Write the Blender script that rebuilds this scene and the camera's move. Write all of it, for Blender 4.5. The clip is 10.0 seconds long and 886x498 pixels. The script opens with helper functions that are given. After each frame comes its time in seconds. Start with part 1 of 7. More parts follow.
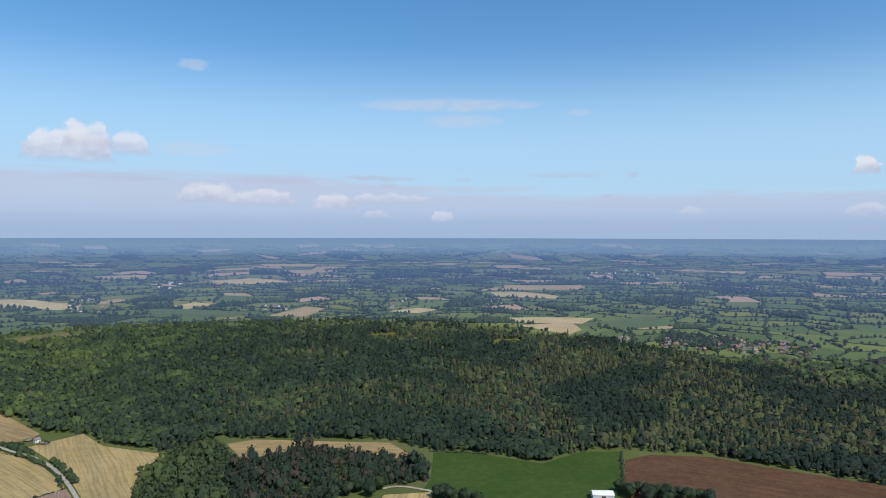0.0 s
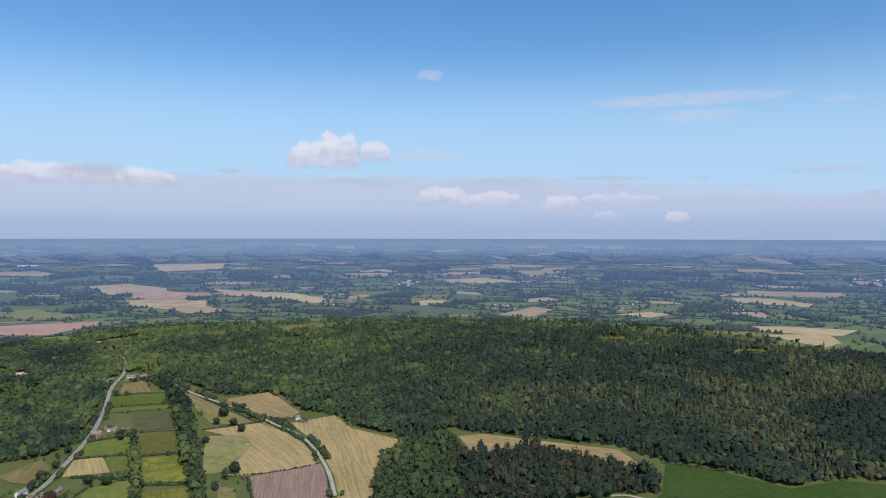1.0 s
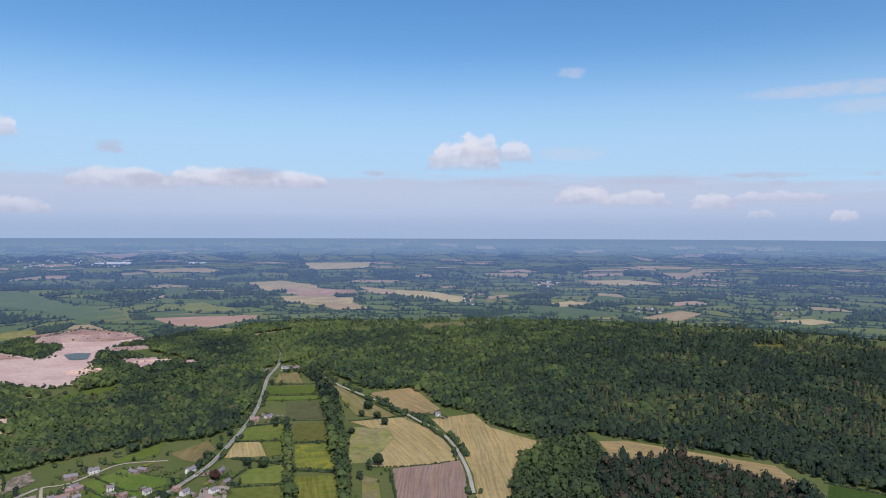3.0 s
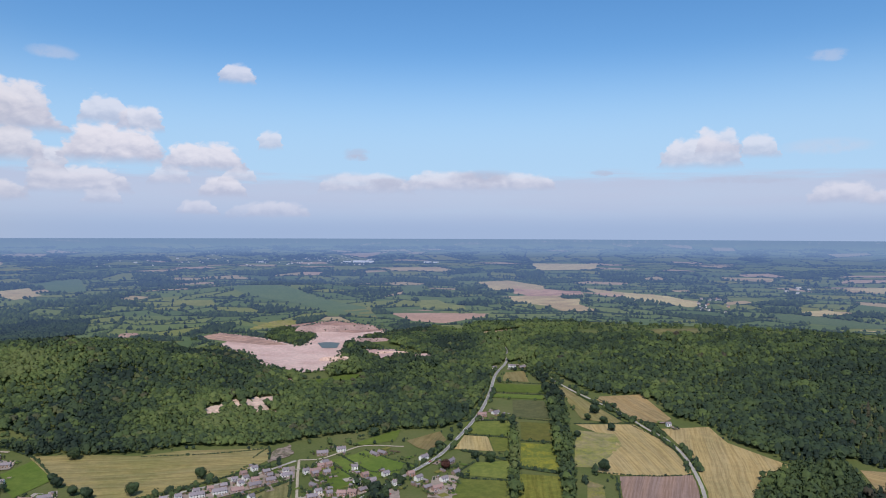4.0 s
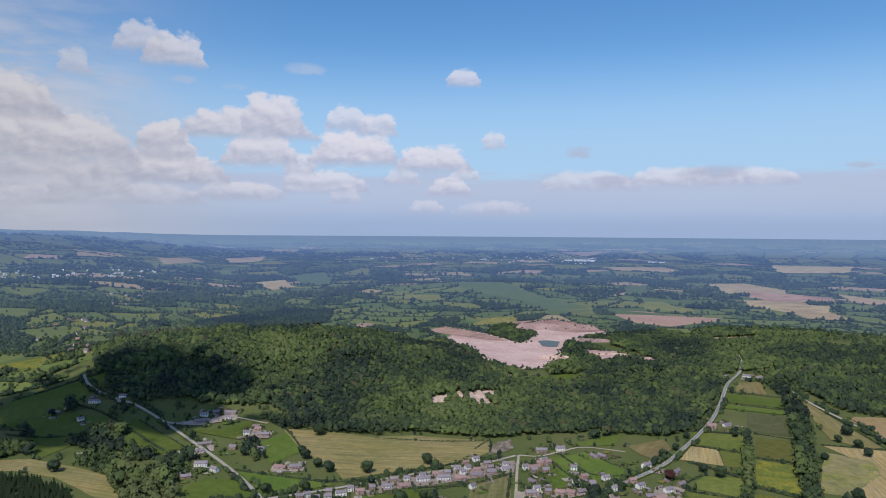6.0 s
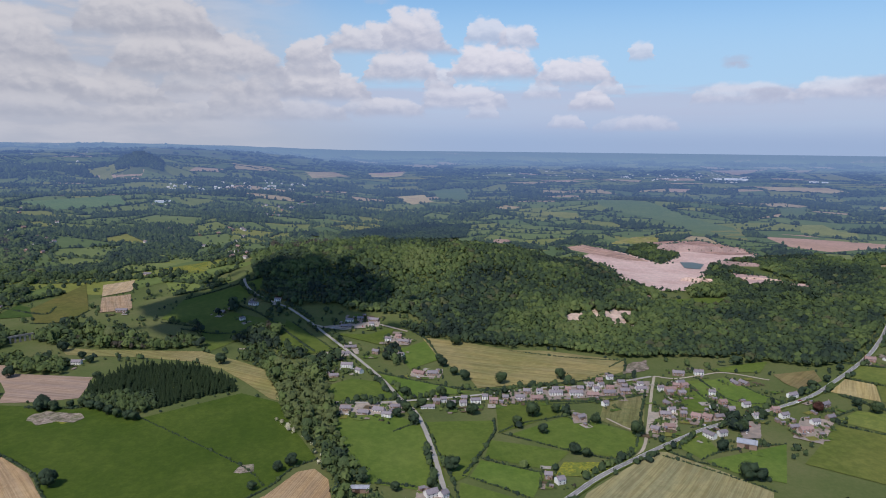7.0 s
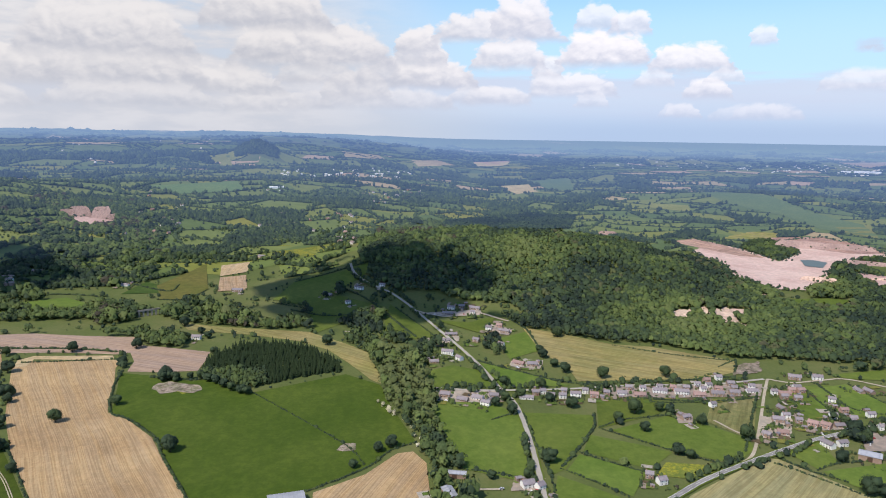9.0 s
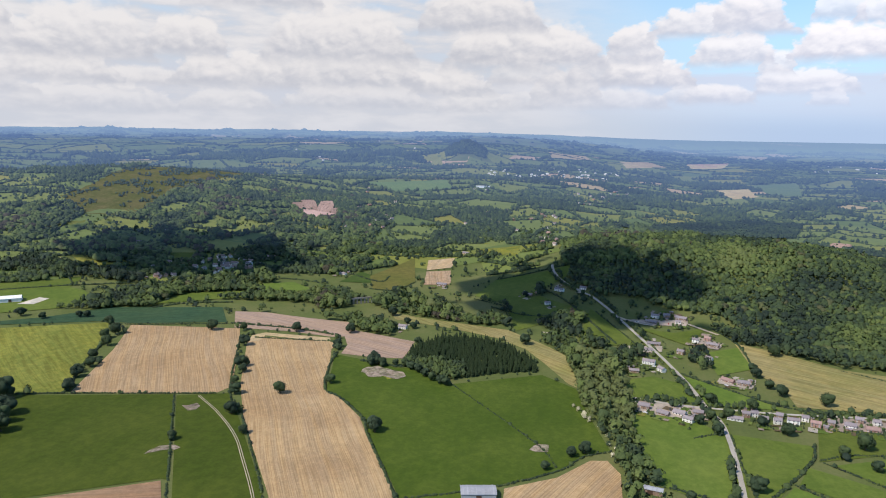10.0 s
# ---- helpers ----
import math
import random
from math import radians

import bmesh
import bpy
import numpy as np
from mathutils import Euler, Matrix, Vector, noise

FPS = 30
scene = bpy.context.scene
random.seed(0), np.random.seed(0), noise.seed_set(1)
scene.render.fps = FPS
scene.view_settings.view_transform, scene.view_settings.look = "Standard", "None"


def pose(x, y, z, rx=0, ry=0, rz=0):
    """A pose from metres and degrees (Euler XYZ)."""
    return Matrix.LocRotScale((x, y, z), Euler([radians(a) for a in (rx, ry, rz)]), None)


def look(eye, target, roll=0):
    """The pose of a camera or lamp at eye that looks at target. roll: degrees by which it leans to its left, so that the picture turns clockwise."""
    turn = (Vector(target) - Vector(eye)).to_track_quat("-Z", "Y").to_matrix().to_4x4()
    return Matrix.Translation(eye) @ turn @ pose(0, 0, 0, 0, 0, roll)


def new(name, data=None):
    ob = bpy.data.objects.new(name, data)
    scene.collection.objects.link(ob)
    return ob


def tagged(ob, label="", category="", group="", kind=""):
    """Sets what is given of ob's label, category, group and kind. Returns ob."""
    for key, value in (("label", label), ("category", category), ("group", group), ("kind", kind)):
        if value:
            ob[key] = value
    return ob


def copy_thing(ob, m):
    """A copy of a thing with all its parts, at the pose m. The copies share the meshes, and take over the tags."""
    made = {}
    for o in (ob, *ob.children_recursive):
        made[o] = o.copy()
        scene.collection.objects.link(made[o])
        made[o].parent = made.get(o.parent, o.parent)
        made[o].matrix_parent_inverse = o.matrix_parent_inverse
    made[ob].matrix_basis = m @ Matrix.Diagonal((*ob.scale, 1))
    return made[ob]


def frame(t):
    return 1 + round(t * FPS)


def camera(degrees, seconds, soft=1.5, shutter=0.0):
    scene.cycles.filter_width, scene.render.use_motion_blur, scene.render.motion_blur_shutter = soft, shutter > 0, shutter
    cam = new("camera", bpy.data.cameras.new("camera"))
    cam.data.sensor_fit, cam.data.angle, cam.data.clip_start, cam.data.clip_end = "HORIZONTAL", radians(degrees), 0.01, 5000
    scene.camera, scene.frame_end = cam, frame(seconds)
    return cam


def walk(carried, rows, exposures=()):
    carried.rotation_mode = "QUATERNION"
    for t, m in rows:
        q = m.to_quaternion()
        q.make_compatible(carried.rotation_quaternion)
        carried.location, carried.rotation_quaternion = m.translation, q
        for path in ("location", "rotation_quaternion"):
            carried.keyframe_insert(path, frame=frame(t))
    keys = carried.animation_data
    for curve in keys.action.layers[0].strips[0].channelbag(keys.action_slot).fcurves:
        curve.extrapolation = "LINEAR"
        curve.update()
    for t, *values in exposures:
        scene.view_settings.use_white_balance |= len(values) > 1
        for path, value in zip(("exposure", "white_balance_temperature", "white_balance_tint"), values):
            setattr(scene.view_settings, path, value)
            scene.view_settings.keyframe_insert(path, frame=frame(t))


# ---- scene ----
# A drone hovers over an English valley and turns to the left.
from mathutils.geometry import delaunay_2d_cdt

EYE = 270.0


def smooth(a, b, v):
    t = np.clip((v - a) / (b - a), 0, 1)
    return t * t * (3 - 2 * t)


def bump(x, y, az, d, across, along, high):
    """A rounded hill at the bearing az (degrees, leftwards from north) and the distance d."""
    a = radians(az)
    u = x * -math.sin(a) + y * math.cos(a) - d
    v = x * math.cos(a) + y * math.sin(a)
    return high * np.exp(-0.5 * ((v / across) ** 2 + (u / along) ** 2))


def height(x, y):
    """The land's height, in metres over the valley floor."""
    x, y = np.asarray(x, float), np.asarray(y, float)
    d = np.hypot(x, y)
    az = np.degrees(np.arctan2(-x, y))
    z = bump(x, y, 17.5, 1634, 630, 284, 49)       # the long wooded ridge
    z = z + bump(x, y, 75, 1335, 190, 160, 74)    # the wooded hill in front of the quarry
    z = z + bump(x, y, 88, 1435, 156, 171, 43)   # its darker nose
    z = z + bump(x, y, 127, 2350, 520, 430, 88)  # the hill over the valley village
    z = z + bump(x, y, 120.5, 2370, 270, 190, 30)  # its grassy dome
    z = z + bump(x, y, 99.6, 4540, 85, 150, 78)  # a wooded knoll
    z = z + bump(x, y, 93, 9300, 900, 700, 60)
    z = z + bump(x, y, 60, 3268, 426, 227, 36)
    # spurs and gullies on the wooded slopes
    z = z + 5.5 * np.sin(x / 36 + 1.7 * np.sin(y / 90)) * np.sin(y / 52 + 0.8 + 0.9 * np.sin(x / 120)) * smooth(12, 40, z) * smooth(2100, 1700, d)
    rolling = 13 * np.sin(x / 300 + 1.3) * np.sin(y / 370 + 0.4) + 8 * np.sin(x / 140 + y / 185)
    z = z + (rolling + 13) * smooth(1400, 2500, d) * smooth(78, 95, az)
    z = z + 150 * smooth(900, 7000, d) * smooth(80, 100, az)
    far = smooth(84, 97, az) * (88 + 13 * np.sin(az * 0.5 + 1) + 7 * np.sin(az * 1.3) + 4 * np.sin(az * 3.1))
    return z + far * smooth(7400, 16300, d)


def shrink(d):
    """How much nearer the far land stands, so that the plain's edge lies within 5 km."""
    d = np.asarray(d, float)
    r = np.where(d > 2400, 2400 + 2420 * (1 - np.exp(-np.maximum(d - 2400, 0) / 2420)), d)
    return r / np.maximum(d, 1e-6)


# ---- camera ----
cam = camera(64.03, 10.0, soft=1.0)
PATH = [
    (0.0, pose(0, 0, EYE, 88.73, -0.12, -0.00)),
    (0.2, pose(0, 0, EYE, 88.74, -0.11, 3.80)),
    (0.5, pose(0, 0, EYE, 88.76, -0.10, 10.10)),
    (0.7, pose(0, 0, EYE, 88.77, -0.11, 14.52)),
    (1.0, pose(0, 0, EYE, 88.78, -0.11, 18.31)),
    (1.5, pose(0, 0, EYE, 88.79, -0.13, 19.35)),
    (2.0, pose(0, 0, EYE, 88.79, -0.17, 21.68)),
    (2.2, pose(0, 0, EYE, 88.76, -0.17, 23.15)),
    (3.3, pose(0, 0, EYE, 88.80, -0.20, 33.94)),
    (3.5, pose(0, 0, EYE, 88.81, -0.20, 37.90)),
    (3.8, pose(0, 0, EYE, 88.80, -0.21, 44.21)),
    (4.0, pose(0, 0, EYE, 88.79, -0.22, 47.75)),
    (4.5, pose(0, 0, EYE, 88.81, -0.26, 53.88)),
    (5.0, pose(0, 0, EYE, 88.81, -0.29, 58.08)),
    (5.2, pose(0, 0, EYE, 88.80, -0.30, 59.19)),
    (6.3, pose(0, 0, EYE, 88.81, -0.44, 68.75)),
    (6.5, pose(0, 0, EYE, 88.72, -0.47, 71.16)),
    (6.6, pose(0, 0, EYE, 87.94, -0.48, 72.37)),
    (6.8, pose(0, 0, EYE, 84.43, -0.53, 74.44)),
    (6.9, pose(0, 0, EYE, 82.74, -0.55, 75.61)),
    (7.0, pose(0, 0, EYE, 81.75, -0.56, 76.58)),
    (7.1, pose(0, 0, EYE, 81.15, -0.57, 77.63)),
    (7.3, pose(0, 0, EYE, 80.85, -0.59, 79.90)),
    (7.5, pose(0, 0, EYE, 80.83, -0.62, 81.66)),
    (8.0, pose(0, 0, EYE, 80.79, -0.67, 84.81)),
    (8.5, pose(0, 0, EYE, 80.78, -0.71, 84.98)),
    (9.0, pose(0, 0, EYE, 80.78, -0.76, 85.00)),
    (9.3, pose(0, 0, EYE, 80.73, -0.75, 90.17)),
    (9.5, pose(0, 0, EYE, 80.70, -0.75, 95.37)),
    (10.0, pose(0, 0, EYE, 80.62, -0.77, 101.45)),
]
walk(cam, PATH, [(0.0, 0.05, 6500, 10), (1.5, 0.03, 6550, 15), (5.2, -0.05, 6480, 14), (6.5, -0.12, 6400, 14), (7.0, -0.08, 6450, 14), (7.5, 0.15, 6700, 14), (8.2, 0.35, 6800, 13), (10.0, 0.38, 6900, 11)])

# ---- sky, clouds and sun ----
SUN_HIGH, SUN_FROM = 52.0, (0.72, -0.69)
sun_data = bpy.data.lights.new("sun", "SUN")
sun_data.energy, sun_data.angle, sun_data.color = 3.6, radians(0.53), (1.0, 0.95, 0.87)
sun = new("sun", sun_data)
sun_way = Vector((SUN_FROM[0] * math.cos(radians(SUN_HIGH)), SUN_FROM[1] * math.cos(radians(SUN_HIGH)), math.sin(radians(SUN_HIGH)))).normalized()
sun.matrix_world = look(sun_way * 2000, (0, 0, 0))


class Nodes:
    """Short hands for building a node tree."""

    def __init__(self, tree):
        self.tree = tree
        tree.nodes.clear()

    def add(self, kind, ins=None, **props):
        n = self.tree.nodes.new(kind)
        if "operation" in props:
            n.operation = props["operation"]
        if "use_clamp" in props:
            n.use_clamp = props["use_clamp"]
        if "interpolation_type" in props:
            n.interpolation_type = props["interpolation_type"]
        if "data_type" in props:
            n.data_type, n.blend_type = props["data_type"], props["blend_type"]
        if "sky_type" in props:
            n.sky_type, n.sun_disc = props["sky_type"], props["sun_disc"]
        if "node_tree" in props:
            n.node_tree = props["node_tree"]
        if "uv_map" in props:
            n.uv_map = props["uv_map"]
        if "attribute_name" in props:
            n.attribute_name = props["attribute_name"]
        for k, v in (ins or {}).items():
            self.put(v, n.inputs[k])
        return n

    def put(self, v, socket):
        if isinstance(v, bpy.types.NodeSocket):
            self.tree.links.new(v, socket)
        else:
            socket.default_value = v

    def math(self, op, a, b=0.0, c=0.0, clamp=False):
        n = self.add("ShaderNodeMath", {0: a, 1: b, 2: c}, operation=op, use_clamp=clamp)
        return n.outputs[0]

    def span(self, v, a, b, lo=0.0, hi=1.0):
        n = self.add("ShaderNodeMapRange", {0: v, 1: a, 2: b, 3: lo, 4: hi}, interpolation_type="SMOOTHSTEP")
        n.clamp = False
        return n.outputs[0]

    def mix(self, f, a, b, blend="MIX"):
        n = self.add("ShaderNodeMix", data_type="RGBA", blend_type=blend)
        self.put(f, n.inputs["Factor"])
        self.put(a, n.inputs[6])
        self.put(b, n.inputs[7])
        return n.outputs[2]

    def noise(self, vector, scale, detail=4.0, rough=0.55):
        return self.add("ShaderNodeTexNoise", {"Vector": vector, "Scale": scale, "Detail": detail, "Roughness": rough}).outputs[0]

    def ramp(self, f, stops):
        n = self.add("ShaderNodeValToRGB", {0: f})
        cr = n.color_ramp
        while len(cr.elements) < len(stops):
            cr.elements.new(0.5)
        for e, (p, c) in zip(cr.elements, stops):
            e.position, e.color = p, (*c, 1)
        return n.outputs[0]


world = bpy.data.worlds.new("sky")
scene.world = world
world.use_nodes = True
world.cycles.sampling_method, world.cycles.sample_map_resolution = "MANUAL", 256
w = Nodes(world.node_tree)
way = w.add("ShaderNodeTexCoord").outputs["Generated"]
sep = w.add("ShaderNodeSeparateXYZ", {0: way})
bearing = w.math("MULTIPLY", w.math("ARCTAN2", w.math("MULTIPLY", sep.outputs[0], -1.0), sep.outputs[1]), 57.2958)
high = w.math("MULTIPLY", w.math("ARCSINE", sep.outputs[2]), 57.2958)
lifted = w.add("ShaderNodeCombineXYZ", {0: sep.outputs[0], 1: sep.outputs[1], 2: w.math("MAXIMUM", sep.outputs[2], 0.012)})
sky = w.add("ShaderNodeTexSky", {0: lifted.outputs[0]}, sky_type="NISHITA", sun_disc=False)
sky.sun_elevation = radians(SUN_HIGH)
sky.sun_rotation = math.atan2(SUN_FROM[0], SUN_FROM[1])
sky.air_density, sky.dust_density, sky.ozone_density = 1.0, 0.6, 2.0
SKY = 0.15
clear = w.mix(1.0, sky.outputs[0], (SKY, SKY, SKY, 1), "MULTIPLY")
clear = w.add("ShaderNodeHueSaturation", {"Hue": 0.5, "Saturation": 1.33, "Value": 0.93, "Color": clear}).outputs[0]
# paler towards the horizon, and a grey-lilac bank of far cloud along it
clear = w.mix(w.span(high, 15.0, 5.0, 0.0, 0.85), clear, (0.40, 0.625, 0.87, 1))
west = w.span(bearing, 70, 100)
low = w.mix(west, (0.385, 0.485, 0.69, 1), (0.46, 0.51, 0.61, 1))
streak = w.add("ShaderNodeCombineXYZ", {0: w.math("MULTIPLY", bearing, 0.06), 1: w.math("MULTIPLY", high, 0.55), 2: 1.3}).outputs[0]
wave = w.noise(streak, 1.6, 5.0, 0.6)
crest = w.math("ADD", w.span(bearing, -14, 16, 3.1, 4.7), w.math("MULTIPLY_ADD", wave, 3.0, -1.5))
bank = w.math("MULTIPLY", w.span(w.math("SUBTRACT", crest, high), -0.3, 0.75), w.math("MULTIPLY_ADD", wave, 0.35, 0.62))
clear = w.mix(bank, clear, w.mix(w.span(high, 0.4, 3.4), low, (0.49, 0.55, 0.71, 1)))
clear = w.mix(w.span(high, 1.9, 0.1, 0.0, 0.75), clear, w.mix(west, (0.33, 0.45, 0.66, 1), (0.43, 0.51, 0.62, 1)))
# a thin grey-white veil over the western hills
clear = w.mix(w.math("MULTIPLY", w.span(bearing, 76, 102), w.span(high, 13.0, 6.0, 0.25, 0.82)), clear, (0.46, 0.495, 0.575, 1))

# the billows that all heap clouds share
spot = w.add("ShaderNodeCombineXYZ", {0: bearing, 1: w.math("MULTIPLY", high, 1.5), 2: 0.7}).outputs[0]
beside = w.add("ShaderNodeVectorMath", {0: spot, 1: (-0.32, 0.55, 0.0)}, operation="ADD").outputs[0]


def billow(at):
    """Rounded lumps with narrow creases, between 0 and 1."""
    big = w.math("ABSOLUTE", w.math("MULTIPLY_ADD", w.noise(at, 0.42, 1.0, 0.5), 4.4, -2.2))
    small = w.math("ABSOLUTE", w.math("MULTIPLY_ADD", w.noise(at, 1.0, 2.5, 0.5), 4.0, -2.0))
    return w.math("MINIMUM", w.math("MULTIPLY_ADD", big, 0.6, w.math("MULTIPLY", small, 0.4)), 1.0)


lump = billow(spot)
relief = w.math("SUBTRACT", lump, billow(beside))
ragged = w.noise(spot, 0.9, 6.0, 0.62)
up_small = w.math("MULTIPLY_ADD", lump, -0.45, w.math("ADD", high, 0.12))
up_large = w.math("MULTIPLY_ADD", lump, -1.1, w.math("ADD", high, 0.25))
sideways = w.math("MULTIPLY_ADD", ragged, 1.5, w.math("ADD", bearing, -0.75))
floor_line = w.math("MULTIPLY_ADD", ragged, 0.55, w.math("ADD", high, -0.28))
thin = w.span(ragged, 0.3, 0.6, 0.4, 1.0)
dim = w.span(high, 5.0, -0.5, 0.1, 0.6)
bright = w.mix(dim, w.mix(west, (0.80, 0.80, 0.86, 1), (0.645, 0.645, 0.67, 1)), low)
shade = w.mix(dim, w.mix(west, (0.47, 0.51, 0.64, 1), (0.4, 0.425, 0.495, 1)), low)
flat = w.add("ShaderNodeCombineXYZ", {0: w.math("MULTIPLY", bearing, 0.16), 1: w.math("MULTIPLY", high, 0.62), 2: 4.4}).outputs[0]
layers = w.noise(flat, 1.0, 5.0, 0.55)
cover = w.math("MULTIPLY", w.span(layers, 0.3, 0.56), w.math("MULTIPLY", w.span(bearing, 84, 102), w.span(high, 17, 9, 0.3, 0.9)))
light = w.math("MULTIPLY", cover, w.span(layers, 0.36, 0.66, 0.3, 0.95))


def lay_over(mask, lit):
    """Lays one cloud over those behind it."""
    global cover, light
    light = w.math("MULTIPLY_ADD", mask, w.math("SUBTRACT", lit, light), light)
    cover = w.math("MULTIPLY_ADD", mask, w.math("SUBTRACT", 1.0, cover), cover)


def heaps(rows):
    """Flat-based heap clouds: bearing, base, half width, height (degrees) and how dense."""
    for a, base, wide, tall, dense in rows:
        u = w.math("MULTIPLY_ADD", sideways, 1 / (wide * 1.12), -a / (wide * 1.12))
        tall = tall * 1.15
        u = w.math("MULTIPLY", u, u)
        dome = w.math("MULTIPLY_ADD", w.math("MULTIPLY", u, u), -1.0, 1.0)
        v = w.math("MULTIPLY_ADD", up_large if tall > 1.9 else up_small, 1 / tall, -base / tall)
        top = w.span(w.math("SUBTRACT", dome, v), 0.0, 0.26)
        v = w.math("MULTIPLY_ADD", floor_line, 1 / tall, -base / tall)
        mask = w.math("MULTIPLY", top, w.span(v, -0.16, 0.2, 0.0, min(1.0, dense)))
        lay_over(mask, w.span(w.math("MULTIPLY_ADD", relief, 0.42, v), -0.15, 0.8))


def wisps(rows, lit):
    """Thin flat streaks of cloud, given in the same way."""
    for a, base, wide, tall, dense in rows:
        u = w.math("MULTIPLY_ADD", sideways, 1 / wide, -a / wide)
        v = w.math("MULTIPLY_ADD", floor_line, 2 / tall, -2 * base / tall - 1)
        q = w.math("MULTIPLY_ADD", u, u, w.math("MULTIPLY", v, v))
        lay_over(w.math("MULTIPLY", w.span(q, 1.1, 0.1, 0.0, dense), thin), lit)


wisps([(9.5, 3.7, 0.7, 0.5, 0.3), (19.5, 5.7, 3.3, 1.3, 0.35), (-1.6, 8.3, 3.6, 1.3, 0.35), (-10.7, 9.2, 1.2, 0.7, 0.25), (-0.5, 9.6, 8.4, 1.2, 0.5), (89.5, 10.2, 2.1, 1.2, 0.3), (81.8, 10.6, 1.2, 0.6, 0.25), (85.5, 10.9, 1.3, 0.7, 0.35), (76.6, 12.0, 1.8, 1.1, 0.4), (19.4, 12.1, 1.5, 1.0, 0.4), (86.0, 17.0, 2.4, 0.6, 0.4)], 0.45)
heaps([(0.1, 1.0, 0.9, 0.7, 0.8), (127.4, 1.1, 5.6, 1.8, 0.8), (-30.8, 1.2, 1.1, 0.9, 0.5), (5.4, 1.2, 1.1, 0.6, 0.5), (61.7, 1.3, 3.1, 1.1, 0.45), (-19.4, 1.4, 1.0, 0.6, 0.4), (60.9, 1.4, 2.4, 1.1, 0.5), (118.1, 1.4, 3.4, 1.6, 0.8), (66.7, 1.5, 1.2, 0.9, 0.5), (99.8, 1.5, 2.1, 0.8, 0.6), (66.9, 1.5, 1.4, 1.0, 0.5), (108.2, 1.7, 5.8, 1.8, 0.8), (98.9, 1.7, 2.9, 1.2, 0.7), (8.8, 1.9, 1.6, 1.2, 0.75), (95.5, 1.9, 1.7, 1.1, 0.65), (89.6, 1.9, 5.4, 1.5, 0.7), (14.4, 2.2, 2.6, 1.1, 0.7), (73.5, 2.2, 1.3, 1.0, 0.6)])
heaps([(134.2, 2.3, 3.3, 1.5, 0.8), (80.9, 2.3, 2.6, 1.4, 0.6), (18.3, 2.4, 2.2, 1.3, 0.75), (4.0, 2.4, 3.4, 0.7, 0.5), (81.3, 2.5, 3.2, 1.2, 0.65), (91.8, 2.6, 2.6, 2.2, 0.85), (100.0, 2.8, 1.4, 1.2, 0.85), (65.0, 2.9, 1.7, 1.3, 0.9), (100.8, 2.9, 3.2, 1.7, 0.85), (75.0, 3.0, 3.3, 1.8, 0.8), (124.0, 3.1, 3.0, 1.3, 0.8), (117.5, 3.2, 4.6, 2.4, 0.95), (129.3, 3.2, 3.6, 1.8, 0.9), (54.0, 3.3, 3.6, 1.5, 0.6), (108.5, 3.3, 5.1, 2.7, 0.95), (47.5, 3.6, 3.3, 1.4, 0.75), (41.8, 3.6, 2.9, 1.2, 0.7), (85.9, 3.6, 3.4, 1.9, 0.9)])
wisps([(-13.0, 2.7, 0.6, 0.5, 0.45), (52.3, 3.5, 1.6, 1.0, 0.60), (4.3, 3.6, 0.9, 0.5, 0.45), (13.3, 3.7, 3.7, 1.0, 0.45), (52.2, 3.7, 1.6, 0.9, 0.60), (24.6, 3.8, 4.7, 0.7, 0.45), (44.8, 3.9, 2.8, 1.1, 0.68), (4.8, 4.1, 3.6, 0.5, 0.52), (-1.7, 4.1, 1.0, 0.4, 0.38), (44.6, 4.1, 2.9, 1.1, 0.60), (6.2, 4.2, 2.2, 0.5, 0.52), (-15.0, 4.3, 0.5, 0.6, 0.52), (-9.8, 4.4, 3.9, 0.5, 0.45), (35.2, 4.6, 1.0, 0.5, 0.60), (54.7, 5.7, 1.1, 0.7, 0.60), (54.7, 5.9, 1.2, 1.0, 0.52)], 0.0)
heaps([(68.8, 3.7, 1.5, 1.3, 0.6), (87.3, 3.7, 4.6, 2.2, 0.9), (94.8, 3.7, 3.3, 1.6, 0.8), (63.9, 4.0, 1.3, 1.0, 0.7), (-30.8, 4.2, 0.9, 1.1, 0.85), (76.9, 4.4, 1.2, 1.5, 0.85), (66.3, 4.8, 2.9, 2.0, 0.95), (95.2, 4.8, 6.1, 3.6, 1), (127.5, 4.8, 4.3, 3.6, 0.95), (132.7, 4.9, 3.7, 2.5, 0.9), (79.9, 5.0, 2.8, 2.4, 0.95), (27.8, 5.2, 2.8, 2.1, 0.8), (72.6, 5.2, 3.4, 2.5, 1), (109.6, 5.2, 5.6, 4.0, 1), (86.8, 5.3, 2.0, 2.4, 0.95), (120.7, 5.3, 2.8, 2.9, 1), (98.8, 5.5, 2.1, 2.2, 0.9), (23.7, 5.8, 1.2, 1.5, 0.7)])
